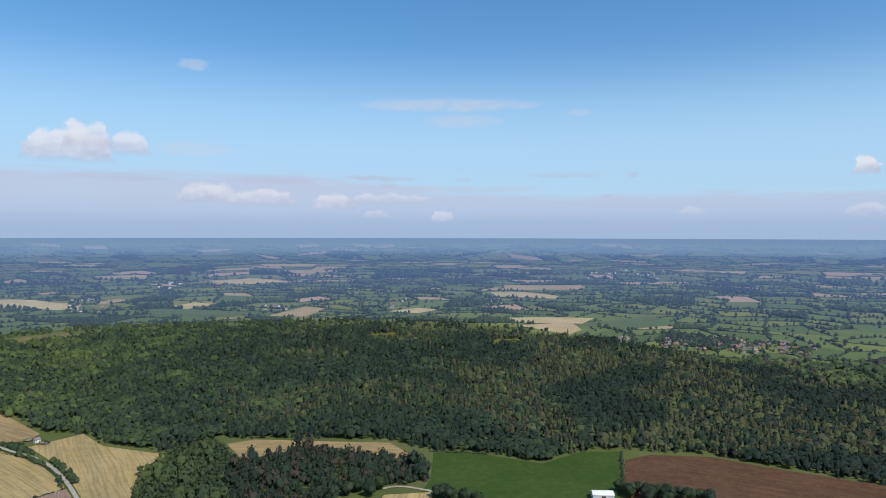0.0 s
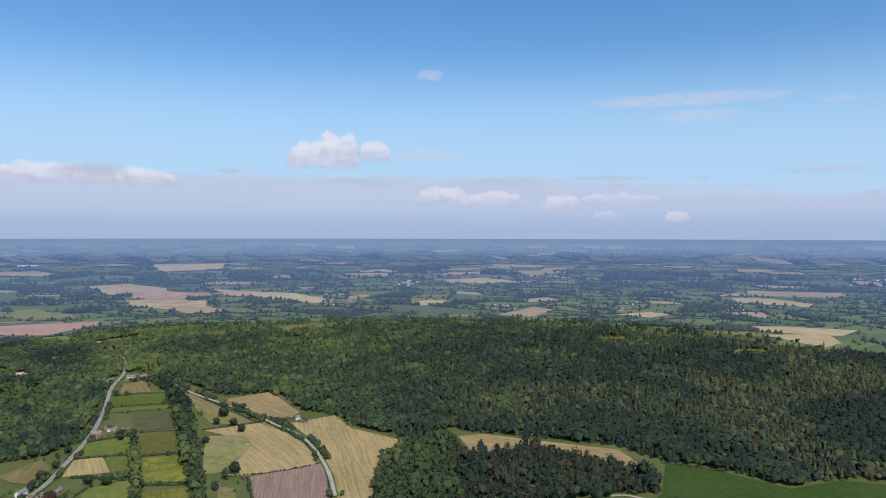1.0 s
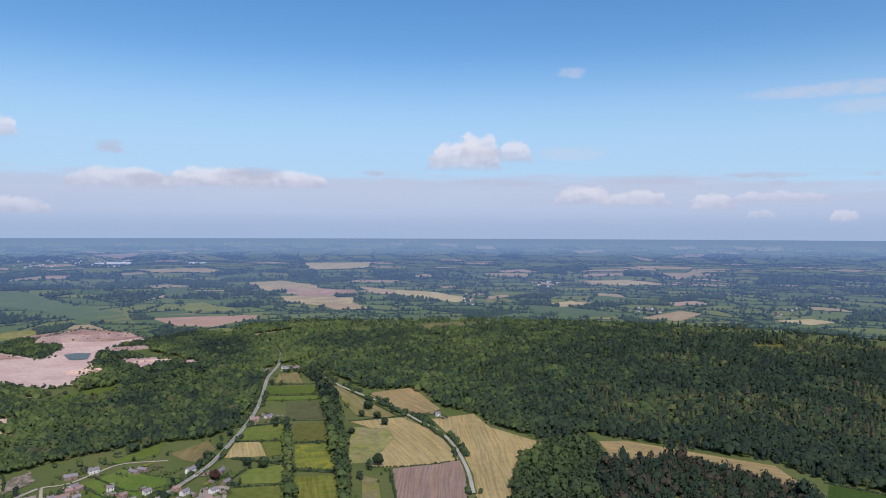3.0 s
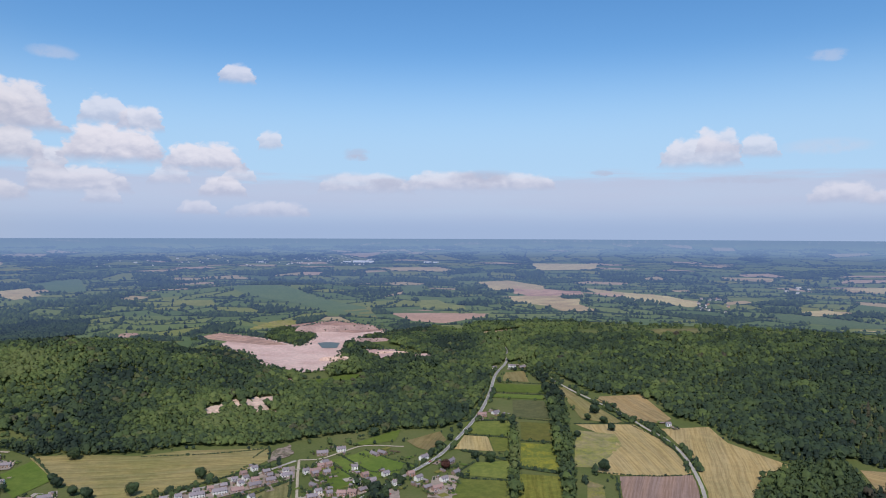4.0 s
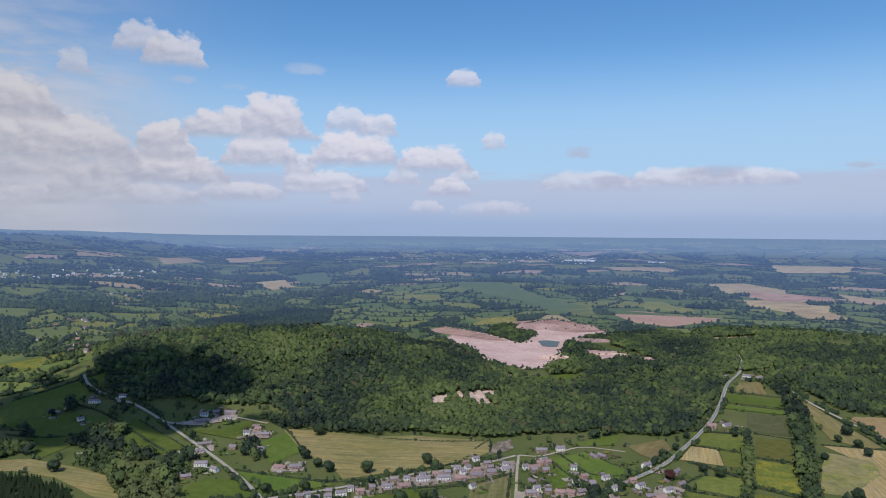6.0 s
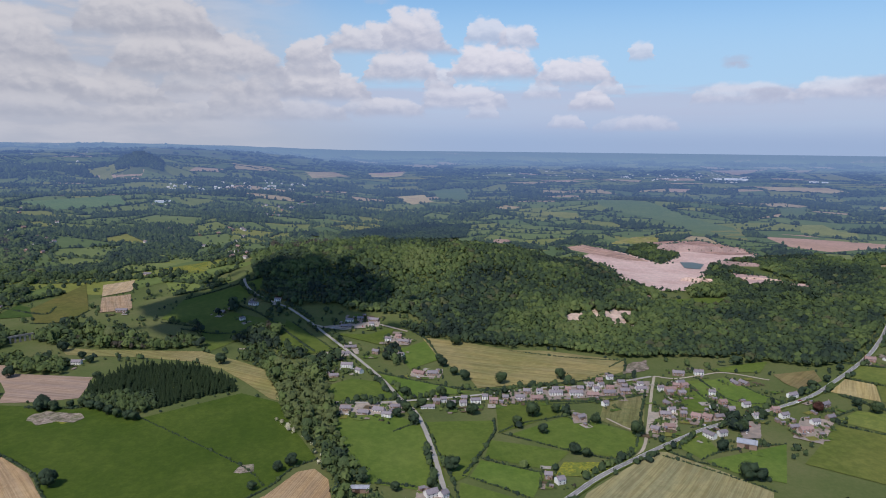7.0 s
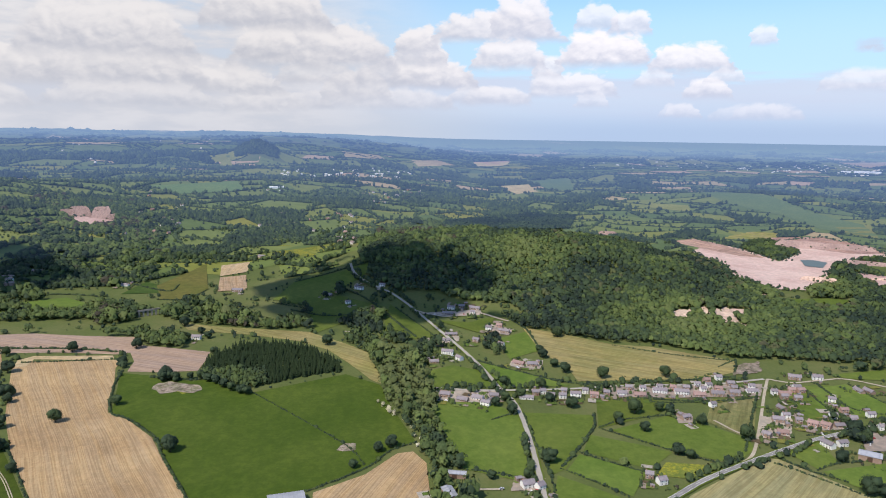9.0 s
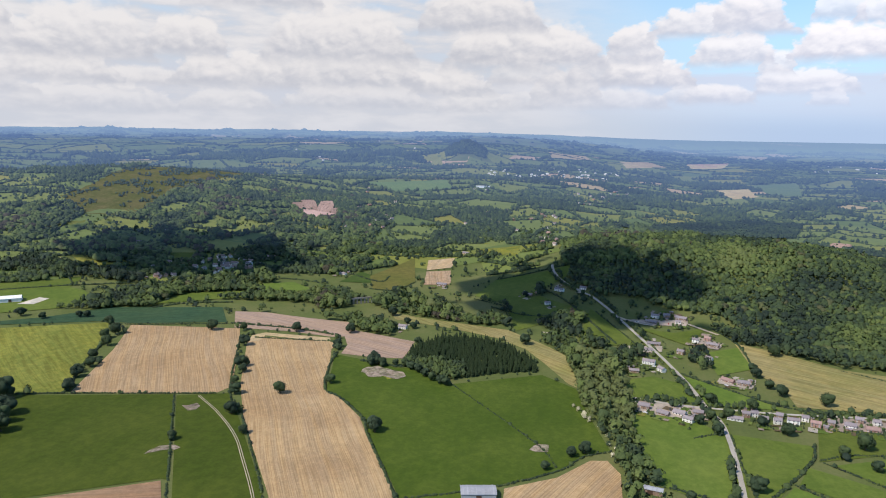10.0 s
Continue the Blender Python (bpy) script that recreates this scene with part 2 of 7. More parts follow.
heaps([(26.6, 6.1, 1.6, 1.7, 0.7), (87.0, 6.2, 1.7, 1.7, 0.9), (135.3, 6.5, 3.3, 2.8, 0.95), (61.4, 6.6, 1.0, 1.3, 0.7), (80.9, 7.1, 4.8, 2.1, 0.95), (70.8, 7.6, 1.6, 1.6, 0.85), (98.5, 7.7, 4.7, 2.5, 0.95), (79.0, 7.7, 2.4, 2.6, 0.95), (98.7, 7.8, 4.6, 3.0, 0.9), (73.3, 7.9, 1.6, 1.9, 0.75), (116.0, 9.0, 4.7, 2.8, 0.9), (101.9, 10.9, 1.3, 2.2, 0.85), (92.9, 11.0, 1.1, 1.6, 0.55), (63.9, 11.5, 1.3, 1.3, 0.75), (86.2, 12.2, 2.1, 2.1, 0.85), (88.6, 13.0, 1.7, 1.9, 0.7)])
lit = w.math("DIVIDE", light, w.math("MAXIMUM", cover, 0.02))
sky_all = w.mix(cover, clear, w.mix(lit, shade, bright))
background = w.add("ShaderNodeBackground", {0: sky_all, 1: 1.0})
w.add("ShaderNodeOutputWorld", {0: background.outputs[0]})

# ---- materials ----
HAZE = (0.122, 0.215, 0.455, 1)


def finish(k, mat, colour, rough, bump_from=None, bump=0.0, metal=0.0, gloss=0.3, hazed=False):
    ins = {"Base Color": colour, "Roughness": rough, "Metallic": metal, "Specular IOR Level": gloss}
    if bump_from is not None:
        ins["Normal"] = k.add("ShaderNodeBump", {"Height": bump_from, "Strength": bump, "Distance": 0.3}).outputs[0]
    out = k.add("ShaderNodeBsdfPrincipled", ins).outputs[0]
    if hazed:  # distance haze painted in: a blue glow mixed over the surface, thicker farther off
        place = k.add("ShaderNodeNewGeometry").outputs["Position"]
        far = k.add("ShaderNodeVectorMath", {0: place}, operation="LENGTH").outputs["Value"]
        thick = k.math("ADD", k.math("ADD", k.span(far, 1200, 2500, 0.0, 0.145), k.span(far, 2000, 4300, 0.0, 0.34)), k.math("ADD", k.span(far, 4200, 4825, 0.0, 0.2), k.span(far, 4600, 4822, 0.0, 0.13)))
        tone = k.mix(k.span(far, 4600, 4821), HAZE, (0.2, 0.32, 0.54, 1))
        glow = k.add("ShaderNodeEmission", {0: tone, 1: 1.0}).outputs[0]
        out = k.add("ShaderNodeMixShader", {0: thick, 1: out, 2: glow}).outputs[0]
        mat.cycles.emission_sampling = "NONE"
    k.add("ShaderNodeOutputMaterial", {0: out})
    return mat


def material(name):
    mat = bpy.data.materials.new(name)
    mat.use_nodes = True
    return mat, Nodes(mat.node_tree)


def crop(name, a, b, rows=0.0, flecks=None, patch=0.012, hazed=False, even=0.0):
    """A field's surface: two colours in drifts, with the rows of drill or mower, and flecks of flower."""
    mat, k = material(name)
    at = k.add("ShaderNodeTexCoord").outputs["Object"]
    along = k.add("ShaderNodeUVMap", uv_map="rows").outputs[0]
    drift = k.noise(at, patch, 5.0, 0.6)
    grain = k.noise(at, 0.35, 4.0, 0.7)
    c = k.mix(k.span(k.math("MULTIPLY_ADD", grain, 0.35, k.math("MULTIPLY", drift, 0.75)), 0.4, 0.72), (*a, 1), (*b, 1))
    mottle = k.noise(at, 0.11, 5.0, 0.7)
    c = k.mix(k.span(mottle, 0.38, 0.66), k.mix(1.0, c, (0.82 + 0.16 * even, 0.85 + 0.13 * even, 0.82 + 0.16 * even, 1), "MULTIPLY"), k.mix(1.0, c, (1.14 - 0.12 * even, 1.1 - 0.08 * even, 1.06 - 0.05 * even, 1), "MULTIPLY"))
    if rows:
        bent = k.add("ShaderNodeVectorMath", {0: along, 1: k.add("ShaderNodeVectorMath", {0: k.add("ShaderNodeTexNoise", {"Vector": along, "Scale": 0.005, "Detail": 1.0}).outputs[1], 1: (16, 16, 0)}, operation="MULTIPLY").outputs[0]}, operation="ADD").outputs[0]
        long = k.add("ShaderNodeVectorMath", {0: bent, 1: (0.012, 1.0 / rows, 1)}, operation="MULTIPLY").outputs[0]
        line = k.noise(long, 1.0, 3.0, 0.75)
        c = k.mix(k.span(line, 0.4, 0.62), c, k.mix(1.0, c, (0.74, 0.71, 0.67, 1), "MULTIPLY"))
        wide = k.add("ShaderNodeVectorMath", {0: bent, 1: (0.004, 0.16 / rows, 1)}, operation="MULTIPLY").outputs[0]
        c = k.mix(k.span(k.noise(wide, 1.0, 2.0), 0.42, 0.62), c, k.mix(1.0, c, (1.12, 1.08, 1.0, 1), "MULTIPLY"))
    if flecks:
        f = k.math("MULTIPLY", k.span(k.noise(at, 0.05, 6.0, 0.7), 0.44, 0.6), k.span(k.noise(at, 0.4, 4.0, 0.7), 0.3, 0.75))
        c = k.mix(k.math("MULTIPLY", f, 0.75), c, (*flecks, 1))
    shift = k.add("ShaderNodeObjectInfo").outputs["Random"]
    c = k.add("ShaderNodeHueSaturation", {"Hue": k.math("MULTIPLY_ADD", shift, 0.02, 0.49), "Saturation": 1.0, "Value": k.math("MULTIPLY_ADD", shift, 0.3, 0.85), "Color": c}).outputs[0]
    return finish(k, mat, c, 0.9, grain, 0.4, gloss=0.1, hazed=hazed)


CROPS = {
    "stubble": crop("stubble", (0.365, 0.255, 0.158), (0.27, 0.178, 0.11), rows=1.25, patch=0.012, even=0.6),
    "straw": crop("straw", (0.37, 0.265, 0.165), (0.3, 0.205, 0.122), rows=1.35, even=0.6),
    "stripe": crop("stripe", (0.19, 0.2, 0.045), (0.14, 0.16, 0.033), rows=4.8),
    "silt": crop("silt", (0.33, 0.245, 0.2), (0.29, 0.212, 0.168), patch=0.01, rows=2.0, even=0.85),
    "pale": crop("pale", (0.42, 0.32, 0.22), (0.36, 0.27, 0.17), rows=2.0),
    "maize": crop("maize", (0.035, 0.082, 0.05), (0.05, 0.1, 0.05), rows=2.5),
    "grass": crop("grass", (0.044, 0.072, 0.0085), (0.066, 0.093, 0.014), even=0.1),
    "bright": crop("bright", (0.105, 0.135, 0.028), (0.145, 0.16, 0.04)),
    "lush": crop("lush", (0.036, 0.074, 0.014), (0.054, 0.09, 0.02)),
    "pasture": crop("pasture", (0.078, 0.118, 0.02), (0.112, 0.145, 0.03), even=0.3),
    "meadow": crop("meadow", (0.25, 0.205, 0.098), (0.185, 0.172, 0.068), rows=4.0, even=0.5),
    "cut": crop("cut", (0.32, 0.305, 0.16), (0.265, 0.255, 0.125), rows=3.0, even=0.5),
    "dry": crop("dry", (0.15, 0.15, 0.06), (0.18, 0.165, 0.08), rows=6.0),
    "pond": crop("pond", (0.2, 0.21, 0.03), (0.15, 0.17, 0.03), patch=0.1),
    "olive": crop("olive", (0.105, 0.115, 0.028), (0.14, 0.13, 0.036)),
    "butter": crop("butter", (0.11, 0.14, 0.03), (0.14, 0.155, 0.035), flecks=(0.36, 0.3, 0.03)),
    "fallow": crop("fallow", (0.075, 0.085, 0.036), (0.1, 0.1, 0.045)),
    "hay": crop("hay", (0.36, 0.275, 0.14), (0.3, 0.235, 0.115), rows=3.0, even=0.6),
    "rough": crop("rough", (0.13, 0.14, 0.05), (0.24, 0.19, 0.11), patch=0.03, flecks=(0.26, 0.24, 0.04)),
    "plough": crop("plough", (0.13, 0.073, 0.044), (0.1, 0.054, 0.031), rows=2.4),
    "quarry": crop("quarry", (0.56, 0.41, 0.37), (0.45, 0.305, 0.275), patch=0.012, even=0.3),
    "terrace": crop("terrace", (0.4, 0.26, 0.235), (0.27, 0.175, 0.16), patch=0.03, rows=9.0),
    "scree": crop("scree", (0.6, 0.455, 0.38), (0.4, 0.285, 0.235), patch=0.06),
    "upland": crop("upland", (0.075, 0.09, 0.036), (0.125, 0.115, 0.058), patch=0.022),
    "yard": crop("yard", (0.34, 0.28, 0.24), (0.26, 0.22, 0.19), patch=0.05),
    "bare": crop("bare", (0.33, 0.265, 0.225), (0.09, 0.075, 0.055), patch=0.13, flecks=(0.09, 0.11, 0.03)),
    "concrete": crop("concrete", (0.6, 0.56, 0.5), (0.5, 0.46, 0.4), patch=0.05),
    # the four far crops carry painted distance haze
    "farhay": crop("farhay", (0.46, 0.36, 0.19), (0.38, 0.28, 0.15), hazed=True),
    "farpink": crop("farpink", (0.44, 0.27, 0.2), (0.36, 0.22, 0.155), hazed=True),
    "fargreen": crop("fargreen", (0.1, 0.145, 0.055), (0.12, 0.16, 0.06), hazed=True),
    "farolive": crop("farolive", (0.22, 0.22, 0.06), (0.17, 0.18, 0.045), hazed=True),
}
LABELS = {
    "stubble": ("tan field of mown stubble with curving rows", "field"), "straw": ("pale straw-coloured field with straight mown rows", "field"),
    "stripe": ("yellow-green field with pale mower stripes", "field"), "silt": ("bare pinkish-grey tilled field with fine rows", "field"),
    "pale": ("narrow strip of pale bare soil", "field"), "maize": ("dark blue-green field of young crop", "field"),
    "grass": ("bright green grass field with faint worn drifts", "field"), "bright": ("light yellow-green mown paddock", "paddock"), "lush": ("deep green lush grass field", "field"),
    "pasture": ("dull green grazed pasture between hedges", "pasture"), "meadow": ("yellowish dry hay meadow", "meadow"),
    "olive": ("olive green rough grass paddock", "paddock"), "fallow": ("dark olive fallow paddock", "paddock"), "butter": ("green paddock yellow with buttercups", "paddock"),
    "cut": ("greenish-tan mown field with straight swathes", "field"), "dry": ("dull brownish-green grazed field", "field"), "pond": ("small pond covered in yellow-green weed", "pond"),
    "hay": ("pale golden hay field with mown swathes", "field"), "rough": ("weedy patch of rough grass and bare soil", "rough ground"),
    "plough": ("brown ploughed field with long furrows", "field"), "quarry": ("pale pink bare stone quarry floor", "quarry"),
    "scree": ("bare pink scree between trees on a steep slope", "scree"), "terrace": ("reddish stepped benches of the stone quarry", "quarry"), "yard": ("grey-brown paved and gravelled yard among houses", "yard"), "bare": ("bare trampled patch of pale soil", "bare ground"), "concrete": ("pale concrete yard", "yard"),
    "upland": ("olive brown rough hill grazing", "hillside"), "farhay": ("distant pale hay field on the plain", "field"),
    "farpink": ("distant pinkish bare field on the plain", "field"), "fargreen": ("distant dull green field on the plain", "field"),
    "farolive": ("distant yellow-green field on the plain", "field"), "water": ("small blue-green quarry lagoon", "pond"),
}


def leaf(name, stops, hazed=False, speck=0.55):
    """Foliage: each tree's tint picks its green, with fine light and dark leaves."""
    mat, k = material(name)
    tint = k.add("ShaderNodeAttribute", attribute_name="tint").outputs["Fac"]
    at = k.add("ShaderNodeTexCoord").outputs["Object"]
    fine = k.noise(at, speck, 5.0, 0.7)
    c = k.ramp(tint, stops)
    c = k.mix(k.span(fine, 0.35, 0.7), k.mix(1.0, c, (0.76, 0.78, 0.76, 1), "MULTIPLY"), k.mix(1.0, c, (1.2, 1.18, 1.1, 1), "MULTIPLY"))
    return finish(k, mat, c, 0.75, fine, 0.5, gloss=0.15, hazed=hazed)


GREENS = [(0.0, (0.017, 0.029, 0.022)), (0.25, (0.031, 0.05, 0.028)), (0.55, (0.056, 0.082, 0.031)), (0.8, (0.082, 0.114, 0.036)), (0.93, (0.105, 0.135, 0.046)), (1.0, (0.05, 0.045, 0.032))]
LEAF = leaf("leaves", GREENS)
# the same greens with blue distance haze mixed in as glow
LEAF_HAZED = leaf("hazed_leaves", GREENS, hazed=True)
NEEDLE = leaf("needles", [(0.0, (0.012, 0.024, 0.01)), (0.7, (0.026, 0.042, 0.014)), (1.0, (0.05, 0.075, 0.018))])
COPPER = leaf("copper_leaves", [(0.0, (0.06, 0.025, 0.02)), (1.0, (0.12, 0.05, 0.035))])


def plain(name, a, b, scale=1.0, rough=0.8, bump=0.2, metal=0.0, gloss=0.3, hazed=False):
    mat, k = material(name)
    at = k.add("ShaderNodeTexCoord").outputs["Object"]
    n = k.noise(at, scale, 5.0, 0.65)
    big = k.noise(at, scale * 0.08, 3.0)
    c = k.mix(k.span(k.math("MULTIPLY_ADD", big, 0.5, k.math("MULTIPLY", n, 0.5)), 0.38, 0.62), (*a, 1), (*b, 1))
    shift = k.add("ShaderNodeObjectInfo").outputs["Random"]
    c = k.add("ShaderNodeHueSaturation", {"Hue": 0.5, "Saturation": 1.0, "Value": k.math("MULTIPLY_ADD", shift, 0.25, 0.87), "Color": c}).outputs[0]
    return finish(k, mat, c, rough, n, bump, metal, gloss, hazed)


BARK = plain("bark", (0.09, 0.065, 0.045), (0.05, 0.036, 0.026), 3.0)
TARMAC = plain("tarmac", (0.23, 0.22, 0.215), (0.18, 0.17, 0.166), 0.5, 0.9)
WORN = plain("worn_tarmac", (0.38, 0.35, 0.31), (0.3, 0.275, 0.245), 0.5, 0.9)
GRAVEL = plain("gravel", (0.4, 0.35, 0.27), (0.3, 0.25, 0.18), 0.6, 0.95)
PAINT = plain("road_paint", (0.7, 0.7, 0.66), (0.55, 0.55, 0.52), 1.0, 0.7)
RENDER = plain("white_render", (0.78, 0.77, 0.73), (0.68, 0.66, 0.61), 0.5, 0.85)
BRICK = plain("brown_brick", (0.3, 0.22, 0.17), (0.24, 0.16, 0.12), 1.5, 0.9)
PINK = plain("pink_brick", (0.42, 0.27, 0.22), (0.34, 0.2, 0.16), 1.5, 0.9)
SLATE = plain("slate", (0.235, 0.205, 0.22), (0.165, 0.145, 0.155), 0.8, 0.6)
TILE = plain("clay_tile", (0.3, 0.195, 0.175), (0.22, 0.15, 0.135), 0.8, 0.8)
STEEL = plain("sheet_steel", (0.32, 0.33, 0.36), (0.25, 0.26, 0.29), 0.3, 0.5)
WHITE = plain("white_sheet", (0.8, 0.8, 0.8), (0.7, 0.7, 0.7), 0.3, 0.5)
PANE = plain("window_glass", (0.03, 0.035, 0.04), (0.05, 0.055, 0.06), 0.3, 0.1, 0.0, gloss=0.6)
DOOR = plain("door_paint", (0.1, 0.06, 0.04), (0.07, 0.04, 0.03), 1.0, 0.5)
ROCK = plain("pink_rock", (0.58, 0.43, 0.355), (0.4, 0.275, 0.22), 0.35, 0.95, 0.6)
RED_ROCK = plain("red_rock", (0.37, 0.26, 0.23), (0.23, 0.16, 0.145), 0.25, 0.95, 0.6)
STONE = plain("grey_stone", (0.3, 0.28, 0.25), (0.22, 0.2, 0.18), 0.5, 0.95, 0.5)
# walls and roofs with distance haze painted in as a blue glow
HAZED_WALL = plain("hazed_wall", (0.72, 0.7, 0.66), (0.5, 0.42, 0.36), 0.02, 0.85, hazed=True)
HAZED_ROOF = plain("hazed_roof", (0.2, 0.17, 0.165), (0.24, 0.15, 0.12), 0.02, 0.8, hazed=True)


def water_material():
    mat, k = material("lagoon_water")
    at = k.add("ShaderNodeTexCoord").outputs["Object"]
    return finish(k, mat, (0.1, 0.13, 0.125, 1), 0.6, k.noise(at, 0.6, 3.0), 0.05, gloss=0.5)


CROPS["water"] = water_material()


def ground_material(hazed):
    """Grass and scrub between the fields; the far copy has distance haze mixed in as glow."""
    mat, k = material("hazed_grass" if hazed else "wild_grass")
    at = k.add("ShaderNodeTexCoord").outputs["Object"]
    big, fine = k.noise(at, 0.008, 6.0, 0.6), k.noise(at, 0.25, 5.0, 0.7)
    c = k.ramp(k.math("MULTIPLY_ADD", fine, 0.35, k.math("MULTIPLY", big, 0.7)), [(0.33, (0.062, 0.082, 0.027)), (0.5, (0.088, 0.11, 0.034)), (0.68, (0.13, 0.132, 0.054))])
    return finish(k, mat, c, 0.95, fine, 0.5, gloss=0.1, hazed=hazed)


def patchwork_material(hazed):
    """Many fields in one sheet; each one's tint picks its crop. The far copy has painted haze."""
    mat, k = material("far_fields" if hazed else "small_fields")
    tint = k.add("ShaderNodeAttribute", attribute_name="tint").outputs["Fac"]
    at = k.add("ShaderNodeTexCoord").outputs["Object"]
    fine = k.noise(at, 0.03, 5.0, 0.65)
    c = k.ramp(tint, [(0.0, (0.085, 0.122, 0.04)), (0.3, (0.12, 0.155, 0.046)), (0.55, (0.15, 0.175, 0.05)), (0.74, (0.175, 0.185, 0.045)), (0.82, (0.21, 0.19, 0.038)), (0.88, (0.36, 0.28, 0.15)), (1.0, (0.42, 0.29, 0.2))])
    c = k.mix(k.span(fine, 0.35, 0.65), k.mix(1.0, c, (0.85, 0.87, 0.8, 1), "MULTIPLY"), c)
    return finish(k, mat, c, 0.95, fine, 0.2, gloss=0.1, hazed=hazed)


# ---- mesh helpers ----
def built(x, y, lift=0.0):
    """Where a place of the plan stands, on the ground: near land true, far land drawn in."""
    x, y = np.asarray(x, float), np.asarray(y, float)
    s = shrink(np.hypot(x, y))
    z = height(x, y) + lift
    return np.stack([x * s, y * s, EYE + (z - EYE) * s], -1)


def sheet(name, verts, faces, mat=None, smoothly=False):
    """A mesh from arrays: verts (n, 3) and faces (m, 3 or 4)."""
    me = bpy.data.meshes.new(name)
    verts, faces = np.asarray(verts, np.float32), np.asarray(faces, np.int32)
    m, c = faces.shape
    me.vertices.add(len(verts))
    me.vertices.foreach_set("co", verts.ravel())
    me.loops.add(m * c)
    me.loops.foreach_set("vertex_index", faces.ravel())
    me.polygons.add(m)
    me.polygons.foreach_set("loop_start", np.arange(0, m * c, c, dtype=np.int32))
    me.polygons.foreach_set("loop_total", np.full(m, c, np.int32))
    me.polygons.foreach_set("use_smooth", np.full(m, smoothly))
    me.update(calc_edges=True)
    if mat:
        me.materials.append(mat)
    return me


def set_tint(me, values, domain="POINT"):
    a = me.attributes.new("tint", "FLOAT", domain)
    a.data.foreach_set("value", np.asarray(values, np.float32))


def part(name, bm, mat, parent, label=""):
    """Links a bmesh, or a mesh, as one object under its thing."""
    if isinstance(bm, bpy.types.Mesh):
        me = bm
    else:
        me = bpy.data.meshes.new(name)
        bm.to_mesh(me)
        bm.free()
    if mat and not me.materials:
        me.materials.append(mat)
    ob = new(name, me)
    ob.parent = parent
    return tagged(ob, label)


def box(bm, x0, x1, y0, y1, z0, z1):
    v = [bm.verts.new(p) for p in ((x0, y0, z0), (x1, y0, z0), (x1, y1, z0), (x0, y1, z0), (x0, y0, z1), (x1, y0, z1), (x1, y1, z1), (x0, y1, z1))]
    for f in ((0, 3, 2, 1), (4, 5, 6, 7), (0, 1, 5, 4), (1, 2, 6, 5), (2, 3, 7, 6), (3, 0, 4, 7)):
        bm.faces.new([v[i] for i in f])


def inside(poly, x, y):
    """Which of the places lie within the outline."""
    p = np.asarray(poly, float)
    x, y = np.asarray(x, float), np.asarray(y, float)
    hit = np.zeros(x.shape, bool)
    for (x0, y0), (x1, y1) in zip(p, np.roll(p, -1, 0)):
        if y0 != y1:
            cross = ((y0 > y) != (y1 > y)) & (x < (x1 - x0) * (y - y0) / (y1 - y0) + x0)
            hit ^= cross
    return hit


def near_line(line, x, y, reach):
    hit = np.zeros(np.shape(x), bool)
    for (x0, y0), (x1, y1) in zip(line[:-1], line[1:]):
        dx, dy = x1 - x0, y1 - y0
        t = np.clip(((x - x0) * dx + (y - y0) * dy) / max(dx * dx + dy * dy, 1e-6), 0, 1)
        hit |= np.hypot(x - x0 - t * dx, y - y0 - t * dy) < reach
    return hit


def curve_through(points, step=6.0):
    """A smooth line through the points."""
    p = [Vector((*q, 0)) for q in points]
    p = [2 * p[0] - p[1]] + p + [2 * p[-1] - p[-2]]
    out = []
    for a, b, c, d in zip(p[:-3], p[1:-2], p[2:-1], p[3:]):
        n = max(2, int((c - b).length / step))
        for i in range(n):
            t = i / n
            q = 0.5 * ((2 * b) + (c - a) * t + (2 * a - 5 * b + 4 * c - d) * t * t + (3 * b - a - 3 * c + d) * t ** 3)
            out.append((q.x, q.y))
    out.append(tuple(p[-2][:2]))
    return out


# ---- the land ----
def make_ground():
    az = np.concatenate([np.arange(-45, 140, 0.6), np.arange(140, 315, 5)])
    rings = [0.02, 80, 160, 240, 320, 400, 480]
    while rings[-1] < 2400:
        rings.append(rings[-1] + 20)
    while rings[-1] < 37000:
        rings.append(rings[-1] + 34 * (rings[-1] / 2400) ** 2)
    rings = np.array(rings)
    a, d = np.meshgrid(np.radians(az), rings)
    v = built(-d * np.sin(a), d * np.cos(a)).reshape(-1, 3)
    n, m = len(az), len(rings)
    i, j = np.meshgrid(np.arange(m - 1), np.arange(n), indexing="ij")
    k = (j + 1) % n
    f = np.stack([i * n + j, (i + 1) * n + j, (i + 1) * n + k, i * n + k], -1).reshape(-1, 4)[:, ::-1]
    me = sheet("ground", v, f, ground_material(False), True)
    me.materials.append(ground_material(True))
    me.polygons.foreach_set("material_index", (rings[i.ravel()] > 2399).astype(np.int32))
    me.update()
    return tagged(new("ground", me), "rolling green land of grass and scrub reaching the horizon", "ground", kind="structure")


make_ground()
TAKEN = []  # outlines of fields
QUARRIES = []  # outlines of the quarry floors
LANES = []  # roads with their widths
SPOTS = []  # houses
CLEAR = [  # clearings at the foot of bare rock: place and radius
    (-1837, -756, 30),
    (-1832, -698, 37),
    (-1607, 1011, 56),
    (-1567, 1100, 56),
    (-1368, 1013, 45),
    (-1210, 950, 38),
    (-1216, 808, 34),
    (-1877, 619, 28),
]


